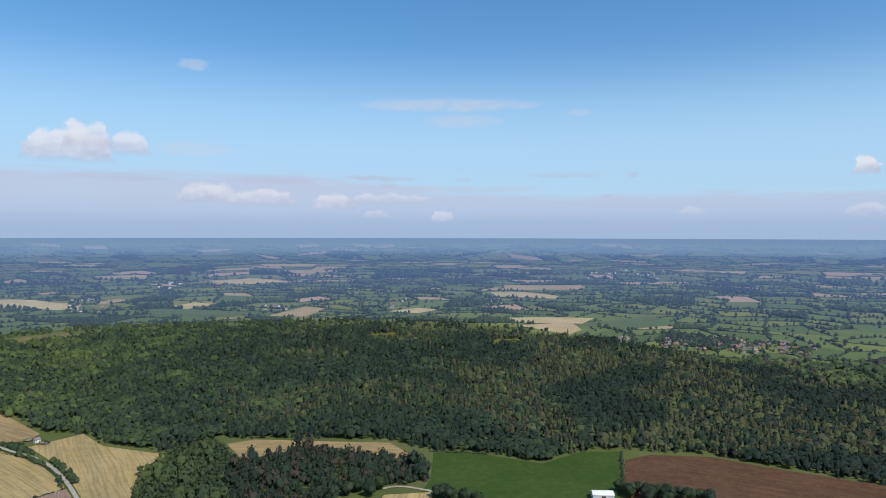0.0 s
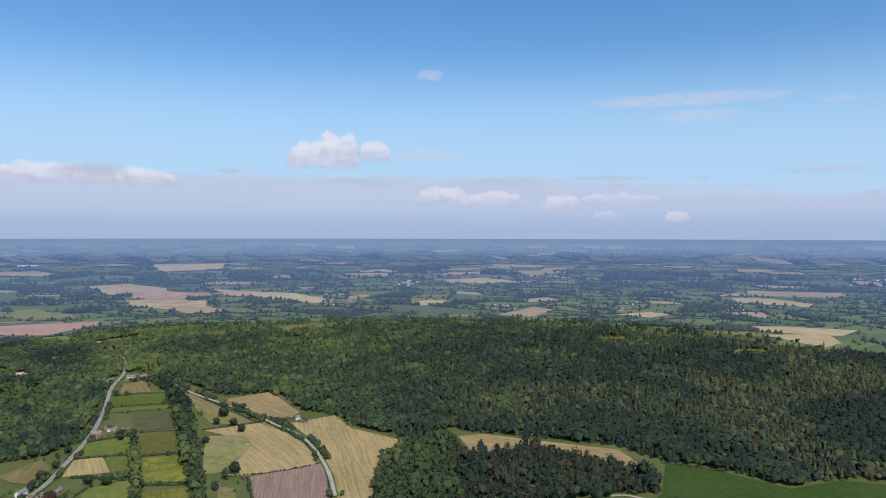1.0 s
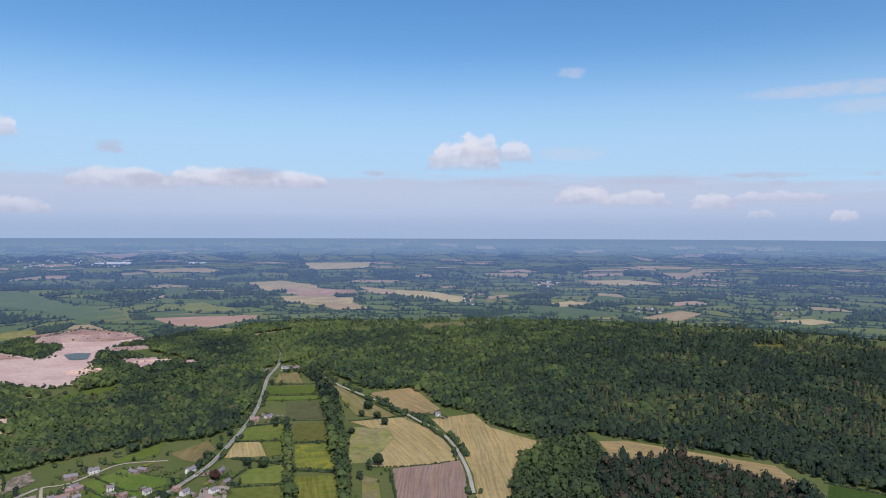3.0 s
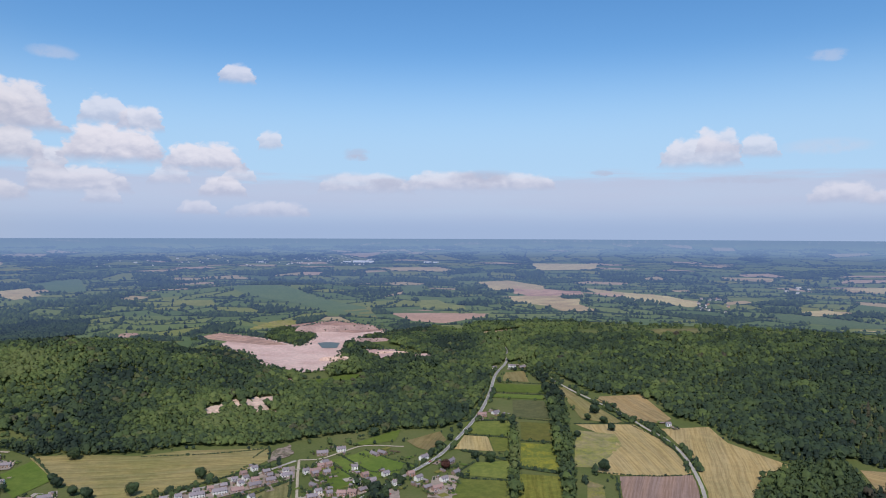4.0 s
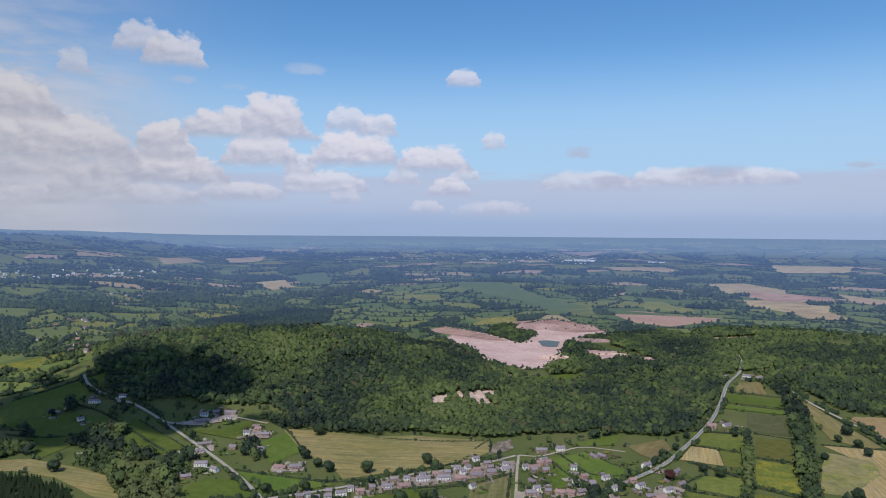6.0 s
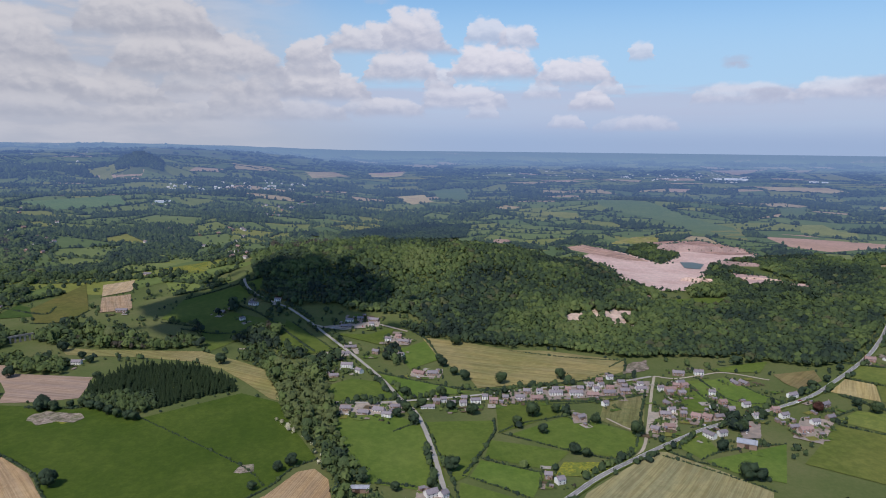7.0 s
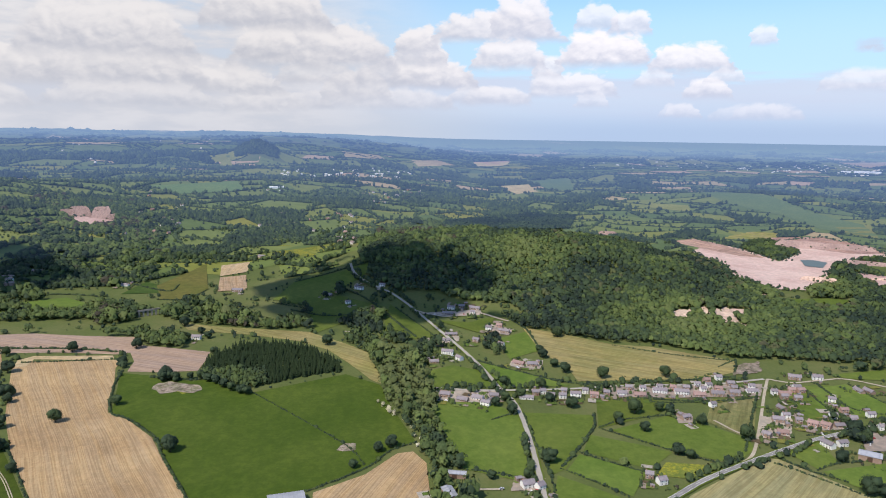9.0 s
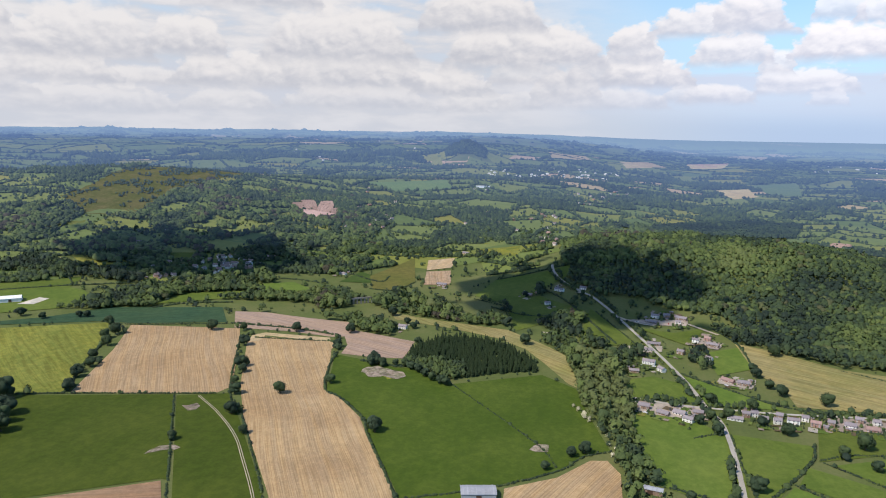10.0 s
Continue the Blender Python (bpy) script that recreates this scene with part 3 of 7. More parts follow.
def field(kind, outline):
    """A field draped on the land."""
    TAKEN.append(outline)
    if kind == "quarry":
        QUARRIES.append(outline)
    p = np.array(outline, float)
    mid = p.mean(0)
    d = np.hypot(*mid)
    rough_land = np.ptp(height(p[:, 0], p[:, 1])) > 0.2
    step = 26 if rough_land and d < 2400 else 60 if d < 1800 else 110
    edge = []
    for a, b in zip(p, np.roll(p, -1, 0)):
        worn = {"bare": 6.0, "pond": 1.5, "quarry": 9.0, "terrace": 6.0, "scree": 3.0, "yard": 1.2, "water": 2.0, "upland": 25.0}.get(kind, 0.0)
        n = max(1, int(np.hypot(*(b - a)) / (min(step, 2 + worn * 0.6) if worn else step)))
        for i in range(n):
            q = a + (b - a) * i / n
            if worn:
                q = q + worn * np.array([noise.noise(Vector((q[0] / worn / 1.3, q[1] / worn / 1.3, 1))), noise.noise(Vector((q[0] / worn / 1.3, q[1] / worn / 1.3, 9)))])
            edge.append(tuple(q))
    n = len(edge)
    lo, hi = p.min(0), p.max(0)
    gx, gy = np.meshgrid(np.arange(lo[0] + step / 2, hi[0], step), np.arange(lo[1] + step / 2, hi[1], step))
    gx, gy = gx.ravel(), gy.ravel()
    ok = inside(outline, gx, gy)
    places = [Vector(q) for q in edge] + [Vector(q) for q in zip(gx[ok], gy[ok])]
    vs, _, fs, *_ = delaunay_2d_cdt(places, [(i, (i + 1) % n) for i in range(n)], [], 1, 1e-3)
    vs = np.array([tuple(q) for q in vs])
    z = height(vs[:, 0], vs[:, 1])
    lift = 0.32 + 0.45 * smooth(0.5, 4, z) + (0.35 if d > 1700 else 0) + (1.0 if d > 2400 else 0) + 0.006 * (len(TAKEN) % 40) + (0.4 if kind == "water" else 0.35 if kind == "pond" else 0.22 if kind in ("bare", "yard", "concrete", "terrace") else 0)
    co = built(vs[:, 0], vs[:, 1], lift)
    if kind == "water":
        co[:, 2] = co[:, 2].max()
    tris = [f if len(f) == 3 else f[:3] for f in fs]
    me = sheet(kind, co, tris, CROPS[kind], True)
    q = vs - mid
    values, axes = np.linalg.eigh(q.T @ q)
    u = axes[:, 1]
    uv = np.stack([vs @ u, vs @ np.array([-u[1], u[0]])], -1)
    layer = me.uv_layers.new(name="rows")
    index = np.zeros(len(me.loops), np.int32)
    me.loops.foreach_get("vertex_index", index)
    layer.data.foreach_set("uv", uv[index].astype(np.float32).ravel())
    name = {"water": "lagoon", "quarry": "quarry_floor", "plough": "ploughed_field", "hay": "hay_field", "meadow": "meadow", "pasture": "pasture"}.get(kind, "field")
    return tagged(new(name, me), *LABELS[kind], kind="structure")


field("stubble", [(-811, -417), (-829, -412), (-839, -415), (-838, -305), (-808, -302), (-747, -282), (-675, -262), (-655, -236), (-614, -202), (-572, -181), (-477, -129), (-399, -93), (-380, -180), (-457, -222), (-588, -309), (-670, -354)])
field("silt", [(-948, -505), (-954, -458), (-941, -388), (-934, -321), (-899, -306), (-882, -256), (-865, -209), (-826, -207), (-795, -207), (-791, -246), (-796, -285), (-831, -289), (-866, -305), (-860, -320), (-871, -394), (-869, -465)])
field("pale", [(-816, -417), (-841, -425), (-857, -414), (-856, -322), (-837, -313), (-845, -408), (-819, -405)])
field("straw", [(-845, -607), (-867, -456), (-823, -433), (-661, -359), (-638, -366), (-607, -511), (-742, -560)])
field("stripe", [(-751, -834), (-847, -644), (-781, -599), (-606, -519), (-566, -637)])
field("maize", [(-767, -851), (-848, -746), (-920, -690), (-964, -534), (-891, -488), (-852, -614), (-852, -654)])
field("grass", [(-566, -637), (-626, -406), (-462, -309), (-463, -315), (-416, -393), (-385, -444)])
field("stubble", [(-413, -390), (-460, -313), (-365, -250), (-329, -384)])
field("grass", [(-624, -401), (-642, -352), (-581, -309), (-464, -231), (-380, -184), (-365, -246)])
field("grass", [(-792, -292), (-779, -250), (-760, -206), (-766, -184), (-722, -133), (-775, -39), (-738, 0), (-670, 12), (-593, 31), (-576, 7), (-546, -11), (-511, -57), (-478, -86), (-470, -123), (-576, -181), (-616, -201), (-657, -237), (-676, -259), (-746, -278)])
field("stubble", [(-507, -51), (-534, -12), (-570, 14), (-573, 28), (-551, 38), (-454, 37), (-435, -47)])
field("meadow", [(-1003, -281), (-983, -233), (-947, -96), (-889, -42), (-854, -16), (-736, 6), (-754, -10), (-815, -38), (-866, -65), (-906, -106), (-938, -174), (-965, -262)])
field("pasture", [(-688, 59), (-690, 108), (-644, 136), (-597, 135), (-507, 125), (-538, 68), (-573, 57), (-654, 52)])
field("pasture", [(-653, 141), (-643, 208), (-609, 196), (-533, 151), (-524, 138), (-578, 138)])
field("pasture", [(-677, 221), (-691, 271), (-664, 294), (-641, 272), (-611, 203)])
field("pasture", [(-607, 214), (-637, 280), (-609, 312), (-581, 333), (-559, 327), (-534, 296), (-561, 253)])
field("pasture", [(-598, 191), (-573, 232), (-558, 252), (-528, 221), (-564, 175)])
field("pasture", [(-559, 170), (-523, 216), (-486, 191), (-529, 151)])
field("pasture", [(-523, 142), (-482, 185), (-414, 171), (-418, 108)])
field("butter", [(-540, 239), (-529, 288), (-509, 251), (-518, 222)])
field("dry", [(-665, 338), (-678, 394), (-600, 349), (-590, 329), (-622, 312)])
field("cut", [(-543, 327), (-539, 338), (-490, 366), (-453, 381), (-390, 332), (-401, 171), (-484, 235)])
field("pasture", [(-553, 352), (-571, 394), (-531, 386), (-519, 361)])
field("pasture", [(-516, 362), (-531, 456), (-464, 402), (-491, 372)])
field("pasture", [(-704, 444), (-713, 481), (-623, 463), (-622, 416), (-661, 422)])
field("pasture", [(-712, 486), (-705, 513), (-635, 525), (-608, 505), (-625, 466)])
field("meadow", [(-940, 197), (-917, 239), (-868, 298), (-855, 346), (-797, 434), (-757, 408), (-738, 367), (-738, 219), (-792, 219), (-836, 201)])
field("pasture", [(-897, 153), (-925, 198), (-849, 201), (-819, 157)])
field("pasture", [(-810, 114), (-783, 152), (-725, 207), (-723, 129), (-770, 126)])
field("pasture", [(-780, 53), (-800, 84), (-777, 120), (-725, 125), (-730, 54)])
field("pasture", [(-1066, 15), (-962, 59), (-917, 75), (-905, 42), (-918, -1)])
field("pasture", [(-987, 77), (-970, 126), (-994, 170), (-922, 137)])
field("pasture", [(-1088, -116), (-1124, -66), (-1056, 6), (-1014, 22), (-1020, -27), (-944, -86)])
field("bright", [(-723, 705), (-683, 752), (-631, 697), (-688, 661)])
field("hay", [(-677, 655), (-652, 674), (-604, 634), (-643, 604)])
field("bright", [(-651, 675), (-625, 691), (-589, 649), (-603, 636)])
field("bright", [(-588, 588), (-565, 622), (-525, 574), (-568, 546)])
field("bright", [(-558, 536), (-520, 571), (-439, 485), (-492, 443)])
field("olive", [(-670, 759), (-636, 785), (-579, 720), (-613, 697)])
field("butter", [(-604, 686), (-570, 712), (-504, 639), (-545, 618)])
field("stripe", [(-527, 597), (-490, 625), (-394, 520), (-435, 488)])
field("fallow", [(-761, 843), (-720, 873), (-651, 803), (-695, 771)])
field("pasture", [(-860, 901), (-787, 950), (-751, 910), (-828, 858)])
field("pasture", [(-810, 853), (-744, 898), (-729, 879), (-797, 832)])
field("meadow", [(-901, 975), (-881, 1007), (-820, 951), (-860, 926)])
field("meadow", [(-776, 975), (-570, 863), (-571, 847), (-619, 835), (-684, 889)])
field("hay", [(-673, 955), (-630, 1008), (-528, 924), (-527, 894), (-570, 884), (-665, 936)])
field("hay", [(-608, 806), (-551, 863), (-469, 817), (-391, 736), (-452, 675), (-475, 666), (-498, 731), (-526, 786)])
field("rough", [(-591, 784), (-543, 806), (-510, 773), (-481, 679), (-501, 662)])
field("silt", [(-447, 673), (-392, 741), (-303, 593), (-356, 551)])
field("rough", [(-464, 637), (-442, 636), (-368, 541), (-385, 529)])
field("hay", [(-513, 872), (-472, 925), (-423, 878), (-327, 847), (-335, 786), (-317, 712), (-258, 581), (-280, 564), (-358, 702), (-431, 799)])
field("hay", [(-273, 891), (-243, 910), (-67, 901), (-33, 845), (-56, 842), (-127, 867), (-184, 871), (-236, 831)])
field("lush", [(-11, 864), (53, 856), (117, 824), (172, 869), (220, 869), (189, 738), (137, 615), (-21, 614), (-25, 720), (-13, 770)])
field("plough", [(218, 838), (253, 858), (325, 850), (371, 815), (475, 753), (539, 716), (448, 594), (199, 593), (194, 751)])
field("hay", [(-60, 724), (-12, 732), (-1, 614), (-81, 615)])
field("quarry", [(-1821, 761), (-1787, 843), (-1623, 871), (-1447, 865), (-1561, 982), (-1746, 1023), (-1813, 1196), (-1606, 1199), (-1424, 1117), (-1450, 1036), (-1355, 927), (-1242, 834), (-1148, 747), (-1141, 684), (-1216, 644), (-1426, 717), (-1611, 734)])
field("quarry", [(-1319, 933), (-1242, 987), (-1166, 941), (-1148, 873), (-1218, 893)])
field("quarry", [(-1182, 972), (-1150, 1003), (-1105, 979), (-1113, 941)])
field("terrace", [(-1809, 1031), (-1820, 1200), (-1635, 1206), (-1493, 1162), (-1527, 1075), (-1622, 1035), (-1666, 993)])
field("terrace", [(-1764, 753), (-1808, 832), (-1700, 858), (-1567, 861), (-1489, 857), (-1524, 815), (-1618, 784)])
field("terrace", [(-1263, 708), (-1238, 778), (-1290, 859), (-1216, 804), (-1176, 726), (-1198, 677)])
field("water", [(-1454, 916), (-1450, 944), (-1418, 956), (-1359, 907), (-1382, 883)])
field("scree", [(-970, 424), (-991, 435), (-1001, 447), (-998, 458), (-1012, 474), (-1011, 481), (-987, 463), (-960, 441), (-956, 426)])
field("scree", [(-1007, 481), (-1016, 495), (-993, 491), (-964, 482), (-944, 474), (-948, 470), (-977, 470)])
field("scree", [(-1004, 501), (-1013, 513), (-986, 510), (-955, 500), (-929, 489), (-932, 483), (-974, 490)])
field("scree", [(-1010, 516), (-1018, 530), (-979, 524), (-937, 512), (-917, 500), (-927, 497), (-967, 503)])
field("scree", [(-1004, 527), (-1012, 538), (-1005, 563), (-991, 559), (-977, 539), (-980, 526)])
field("scree", [(-952, 514), (-935, 525), (-920, 519), (-925, 506)])
field("scree", [(-1099, 547), (-1106, 556), (-1073, 555), (-1060, 550), (-1065, 539)])
field("scree", [(-1099, 627), (-1098, 639), (-1062, 625), (-1067, 615)])
field("quarry", [(-1796, -774), (-1877, -741), (-1890, -672), (-1786, -654), (-1746, -708)])
field("pasture", [(-1074, 644), (-1093, 743), (-1084, 775), (-1024, 720), (-1035, 650)])
field("pasture", [(-745, 522), (-756, 591), (-755, 609), (-720, 572), (-731, 529)])
field("meadow", [(-710, 582), (-713, 643), (-677, 623), (-660, 576), (-680, 574)])
field("pasture", [(-697, 459), (-713, 516), (-623, 527), (-627, 490), (-629, 441)])
field("olive", [(-1234, -384), (-1417, -343), (-1207, -292), (-1139, -309), (-1141, -350)])
field("pale", [(-1398, -310), (-1423, -260), (-1327, -247), (-1302, -292)])
field("pale", [(-1292, -290), (-1301, -245), (-1193, -224), (-1187, -271)])
field("lush", [(-1176, -424), (-1267, -411), (-1217, -357), (-1185, -353)])
field("butter", [(-1544, -248), (-1654, -214), (-1538, -136), (-1378, -127)])
field("pasture", [(-1227, -147), (-1262, -20), (-1230, -19), (-1078, -110), (-1123, -171)])
field("pasture", [(-1111, -565), (-1152, -499), (-1114, -452), (-1066, -438), (-1064, -511)])
field("pasture", [(-1027, -633), (-1073, -546), (-1069, -494), (-1024, -541), (-948, -652)])
field("pasture", [(-1324, -850), (-1324, -786), (-1236, -746), (-1233, -793)])
field("pasture", [(-1400, -803), (-1557, -744), (-1489, -698), (-1338, -755)])
field("pasture", [(-1078, -861), (-1019, -913), (-971, -1001), (-928, -958), (-998, -830)])
field("upland", [(-1576, -1308), (-1483, -1172), (-1510, -1055), (-1704, -1103), (-1852, -1108), (-2115, -1104), (-2330, -1100), (-2330, -1320), (-2150, -1420), (-1899, -1390), (-1711, -1330)])
field("farhay", [(-2810, 2830), (-2782, 3039), (-2357, 2857), (-2174, 2614), (-2339, 2555)])
field("farpink", [(-2491, 2744), (-1989, 2683), (-1839, 2490), (-2143, 2379)])
field("farhay", [(-2086, 2279), (-1787, 2392), (-1621, 2159), (-1726, 2076), (-1901, 2110)])
field("farhay", [(-2156, 2918), (-1416, 2685), (-1330, 2441), (-1871, 2655)])
field("farhay", [(-1268, 1281), (-1235, 1382), (-1153, 1271), (-1199, 1230)])
field("farolive", [(-2094, 1780), (-1915, 1846), (-1805, 1753), (-1951, 1663)])
field("farhay", [(-4300, 5007), (-3847, 5412), (-3335, 4652), (-3563, 4216)])
field("farhay", [(-4454, 3466), (-3935, 3678), (-3719, 3449), (-4050, 3175)])
field("farhay", [(-2118, 4319), (-1904, 4493), (-1808, 4249), (-1997, 4095)])
field("farhay", [(-1008, 2557), (-902, 2720), (-814, 2681), (-912, 2503)])
field("farhay", [(-1306, 3983), (-1091, 4217), (-1030, 3871), (-1194, 3687)])
field("farhay", [(-2140, 4332), (-1864, 4458), (-1734, 4131), (-1980, 4072)])
field("farhay", [(-1289, 3949), (-1099, 4002), (-1027, 3696), (-1183, 3651)])
field("farhay", [(-1582, 6119), (-1094, 6123), (-1043, 5710), (-1426, 5692)])
field("farhay", [(310, 3655), (721, 3666), (636, 3373), (326, 3364)])
field("farhay", [(1967, 5068), (2172, 5075), (2041, 4787), (1875, 4782)])
field("farhay", [(-5712, 263), (-6539, 519), (-5780, 610), (-5184, 318)])
field("farhay", [(-6564, 858), (-7140, 1315), (-6262, 1111), (-5864, 811)])
field("farhay", [(-3690, 623), (-3861, 816), (-3484, 763), (-3261, 635)])
field("farhay", [(-5466, 249), (-6159, 508), (-5354, 461), (-5051, 267)])
field("farhay", [(-1004, 2545), (-952, 2733), (-831, 2609), (-903, 2489)])
field("farhay", [(-566, 2256), (-501, 2574), (-418, 2516), (-434, 2230)])
field("farhay", [(-191, 2420), (-89, 2540), (-15, 2482), (-82, 2343)])
field("farhay", [(114, 2147), (296, 2228), (473, 2206), (397, 2013), (218, 2004)])
field("farhay", [(195, 1898), (373, 2061), (363, 1843), (307, 1731), (244, 1834)])
field("farhay", [(-1863, 2830), (-1626, 2812), (-1358, 2599), (-1317, 2446), (-1667, 2532)])
field("farhay", [(217, 3233), (378, 3238), (500, 3037), (467, 2907), (231, 3003)])
field("farhay", [(286, 3540), (486, 3660), (723, 3590), (663, 3373), (315, 3397)])
field("farhay", [(-2144, 4339), (-1798, 4299), (-1741, 4084), (-2025, 4131)])
field("farhay", [(-1266, 3879), (-1144, 4166), (-829, 3934), (-1015, 3697)])
field("farhay", [(-1319, 4947), (-929, 5198), (-661, 5057), (-913, 4692)])
field("farhay", [(-1337, 2726), (-1314, 2867), (-1248, 2796), (-1274, 2641)])
field("farhay", [(-820, 2262), (-657, 2258), (-617, 2182), (-790, 2228)])
field("farhay", [(525, 2042), (618, 2170), (639, 2122), (555, 2003)])
field("fargreen", [(1069, 1971), (1257, 2004), (1177, 1847), (1022, 1809)])
field("farpink", [(997, 1789), (1140, 1816), (1098, 1724), (1000, 1744)])
field("fargreen", [(-1040, 2416), (-903, 2489), (-593, 2365), (-687, 2241), (-918, 2280)])
field("fargreen", [(421, 2053), (672, 2294), (684, 2053), (475, 1877)])
field("farpink", [(-2026, 1532), (-1932, 1633), (-1710, 1638), (-1700, 1775), (-1582, 1614), (-1504, 1375), (-1632, 1359)])
field("farolive", [(-2157, 1838), (-2143, 1913), (-1840, 1762), (-1948, 1673)])
field("farpink", [(-2352, 2535), (-2041, 2739), (-1885, 2539), (-2021, 2340)])
field("farhay", [(-2815, 2817), (-2691, 2924), (-2356, 2642), (-2305, 2426)])
field("farhay", [(-2072, 2216), (-2020, 2497), (-1469, 2074), (-1537, 1964), (-1917, 2221)])
field("farpink", [(-1996, 2688), (-1721, 2839), (-1392, 2633), (-1337, 2460), (-1623, 2540)])
field("farhay", [(-4559, 3354), (-4282, 3852), (-3655, 3500), (-4134, 3285)])
field("farhay", [(-3833, 4511), (-3851, 5434), (-3251, 4510), (-3438, 4112)])
field("farpink", [(-1258, 1253), (-1239, 1368), (-1210, 1496), (-1175, 1318), (-1200, 1224)])
field("fargreen", [(-2579, 2081), (-2865, 2460), (-2346, 2014), (-2346, 1908)])
field("fargreen", [(-3394, 1474), (-2792, 1599), (-2418, 1546), (-2116, 1532), (-1823, 1372), (-1990, 1312), (-2339, 1404), (-2681, 1350)])
field("farolive", [(-2739, 1073), (-2649, 1189), (-2460, 1122), (-2618, 1025)])
field("farolive", [(-2127, 1425), (-2099, 1544), (-1782, 1341), (-1889, 1326)])
field("farhay", [(-5855, 247), (-6278, 522), (-5649, 596), (-5250, 321)])
field("farpink", [(-6703, 876), (-7455, 1372), (-6349, 1081), (-6158, 873)])
field("farhay", [(-3617, 611), (-3765, 756), (-3355, 759), (-3204, 624)])
field("fargreen", [(-2547, -802), (-2857, -562), (-2642, -497), (-2443, -665)])
field("fargreen", [(-4146, 889), (-4499, 1213), (-3407, 947), (-3546, 838)])
field("farolive", [(-4123, -898), (-4251, -873), (-3980, -800), (-3889, -846)])
field("yard", [(-720, 59), (-712, 130), (-678, 119), (-688, 57)])
field("yard", [(-718, 250), (-719, 423), (-683, 401), (-683, 311), (-689, 241)])
field("yard", [(-631, 372), (-623, 400), (-580, 374), (-581, 341)])
field("yard", [(-618, 410), (-612, 447), (-596, 438), (-592, 403)])
field("yard", [(-594, 448), (-582, 467), (-548, 442), (-550, 424)])
field("yard", [(-519, 106), (-518, 131), (-498, 126), (-500, 100)])
field("yard", [(-586, 518), (-570, 544), (-523, 489), (-543, 473)])
field("yard", [(-1018, 56), (-1022, 107), (-1019, 149), (-997, 146), (-999, 104)])
field("yard", [(-959, 156), (-934, 184), (-912, 172), (-920, 150)])
field("yard", [(-811, 157), (-799, 193), (-780, 185), (-792, 151)])
field("yard", [(-908, 61), (-914, 105), (-892, 103), (-880, 63)])
field("yard", [(-647, 292), (-638, 306), (-618, 297), (-618, 283)])
field("bare", [(-786, 431), (-795, 459), (-756, 443), (-748, 404)])
field("bare", [(-738, -240), (-755, -237), (-759, -226), (-752, -214), (-744, -190), (-728, -188), (-722, -196), (-728, -210), (-722, -226)])
field("pond", [(-735, -217), (-746, -214), (-740, -204), (-726, -197), (-721, -205)])
field("bare", [(-581, -39), (-593, -30), (-590, -21), (-580, -24), (-575, -33)])
field("bare", [(-501, -355), (-517, -347), (-517, -331), (-513, -331), (-507, -343)])
field("bare", [(-600, -379), (-609, -369), (-601, -363), (-589, -367)])
field("concrete", [(-895, -835), (-938, -832), (-936, -813), (-901, -811)])
field("pasture", [(-958, -923), (-1015, -866), (-996, -797), (-939, -731), (-887, -769), (-825, -855), (-900, -930)])
field("rough", [(-1796, 847), (-1793, 1046), (-1885, 1131), (-1968, 1074), (-1895, 923)])
field("pasture", [(-1187, 677), (-1335, 849), (-1264, 873), (-1170, 768), (-1140, 677)])
field("bright", [(559, 1461), (608, 1471), (602, 1424), (552, 1403)])
field("olive", [(-165, 1600), (-110, 1638), (-99, 1593), (-153, 1550)])
field("olive", [(107, 1582), (180, 1652), (183, 1579), (113, 1544)])
field("dry", [(-917, 1500), (-938, 1759), (-817, 1555), (-833, 1387)])


def road(name, width, points, lift=0.55):
    line = curve_through(points)
    LANES.append((line, width))
    p = np.array(line)
    t = np.gradient(p, axis=0)
    t /= np.linalg.norm(t, axis=1)[:, None]
    side = np.stack([-t[:, 1], t[:, 0]], -1)
    wobble = 1 + 0.06 * np.sin(np.arange(len(p)) * 1.7)

    def strip(label, half, up, mat, off=0.0, dash=0):
        a, b = p + side * (off + half * wobble)[:, None], p + side * (off - half * wobble)[:, None]
        v = np.concatenate([built(a[:, 0], a[:, 1], up), built(b[:, 0], b[:, 1], up)])
        n = len(p)
        i = np.arange(n - 1)
        if dash:
            i = i[i % dash == 0]
        f = np.stack([i, i + n, i + n + 1, i + 1], -1)
        return sheet(label, v, f, mat, True)

    words = {"main_road": "grey two-lane country road with white lines", "hill_road": "grey narrow road climbing the wooded hill", "village_street": "grey village street along the row of houses", "wood_lane": "pale grey winding lane between hay fields"}
    surface = TARMAC if name == "main_road" else WORN if width > 4 else GRAVEL
    extra = 0.6 if height(p[:, 0], p[:, 1]).max() > 3 else 0.0
    ob = tagged(new(name, strip(name, width / 2, lift + extra, surface)), words.get(name, "narrow pale track of worn gravel"), "road", kind="structure")
    if name == "farm_track":
        ob.data = strip(name, 0.35, lift + extra, surface, off=0.85)
        part("rut", strip("rut", 0.35, lift + extra, surface, off=-0.85), None, ob, "second worn wheel rut")
    if width > 4:
        part("verge", strip("verge", width / 2 + 1.6, lift + extra - 0.12, CROPS["pasture"]), None, ob, "strip of mown verge grass")
    if name == "main_road":
        part("centre_line", strip("centre_line", 0.09, lift + extra + 0.06, PAINT, dash=2), None, ob, "broken white centre line")
        part("edge_line", strip("edge_line", 0.12, lift + extra + 0.06, PAINT, off=width / 2 - 0.35), None, ob, "white edge line")
        part("edge_line", strip("edge_line", 0.12, lift + extra + 0.06, PAINT, off=0.35 - width / 2), None, ob, "white edge line")
    return ob


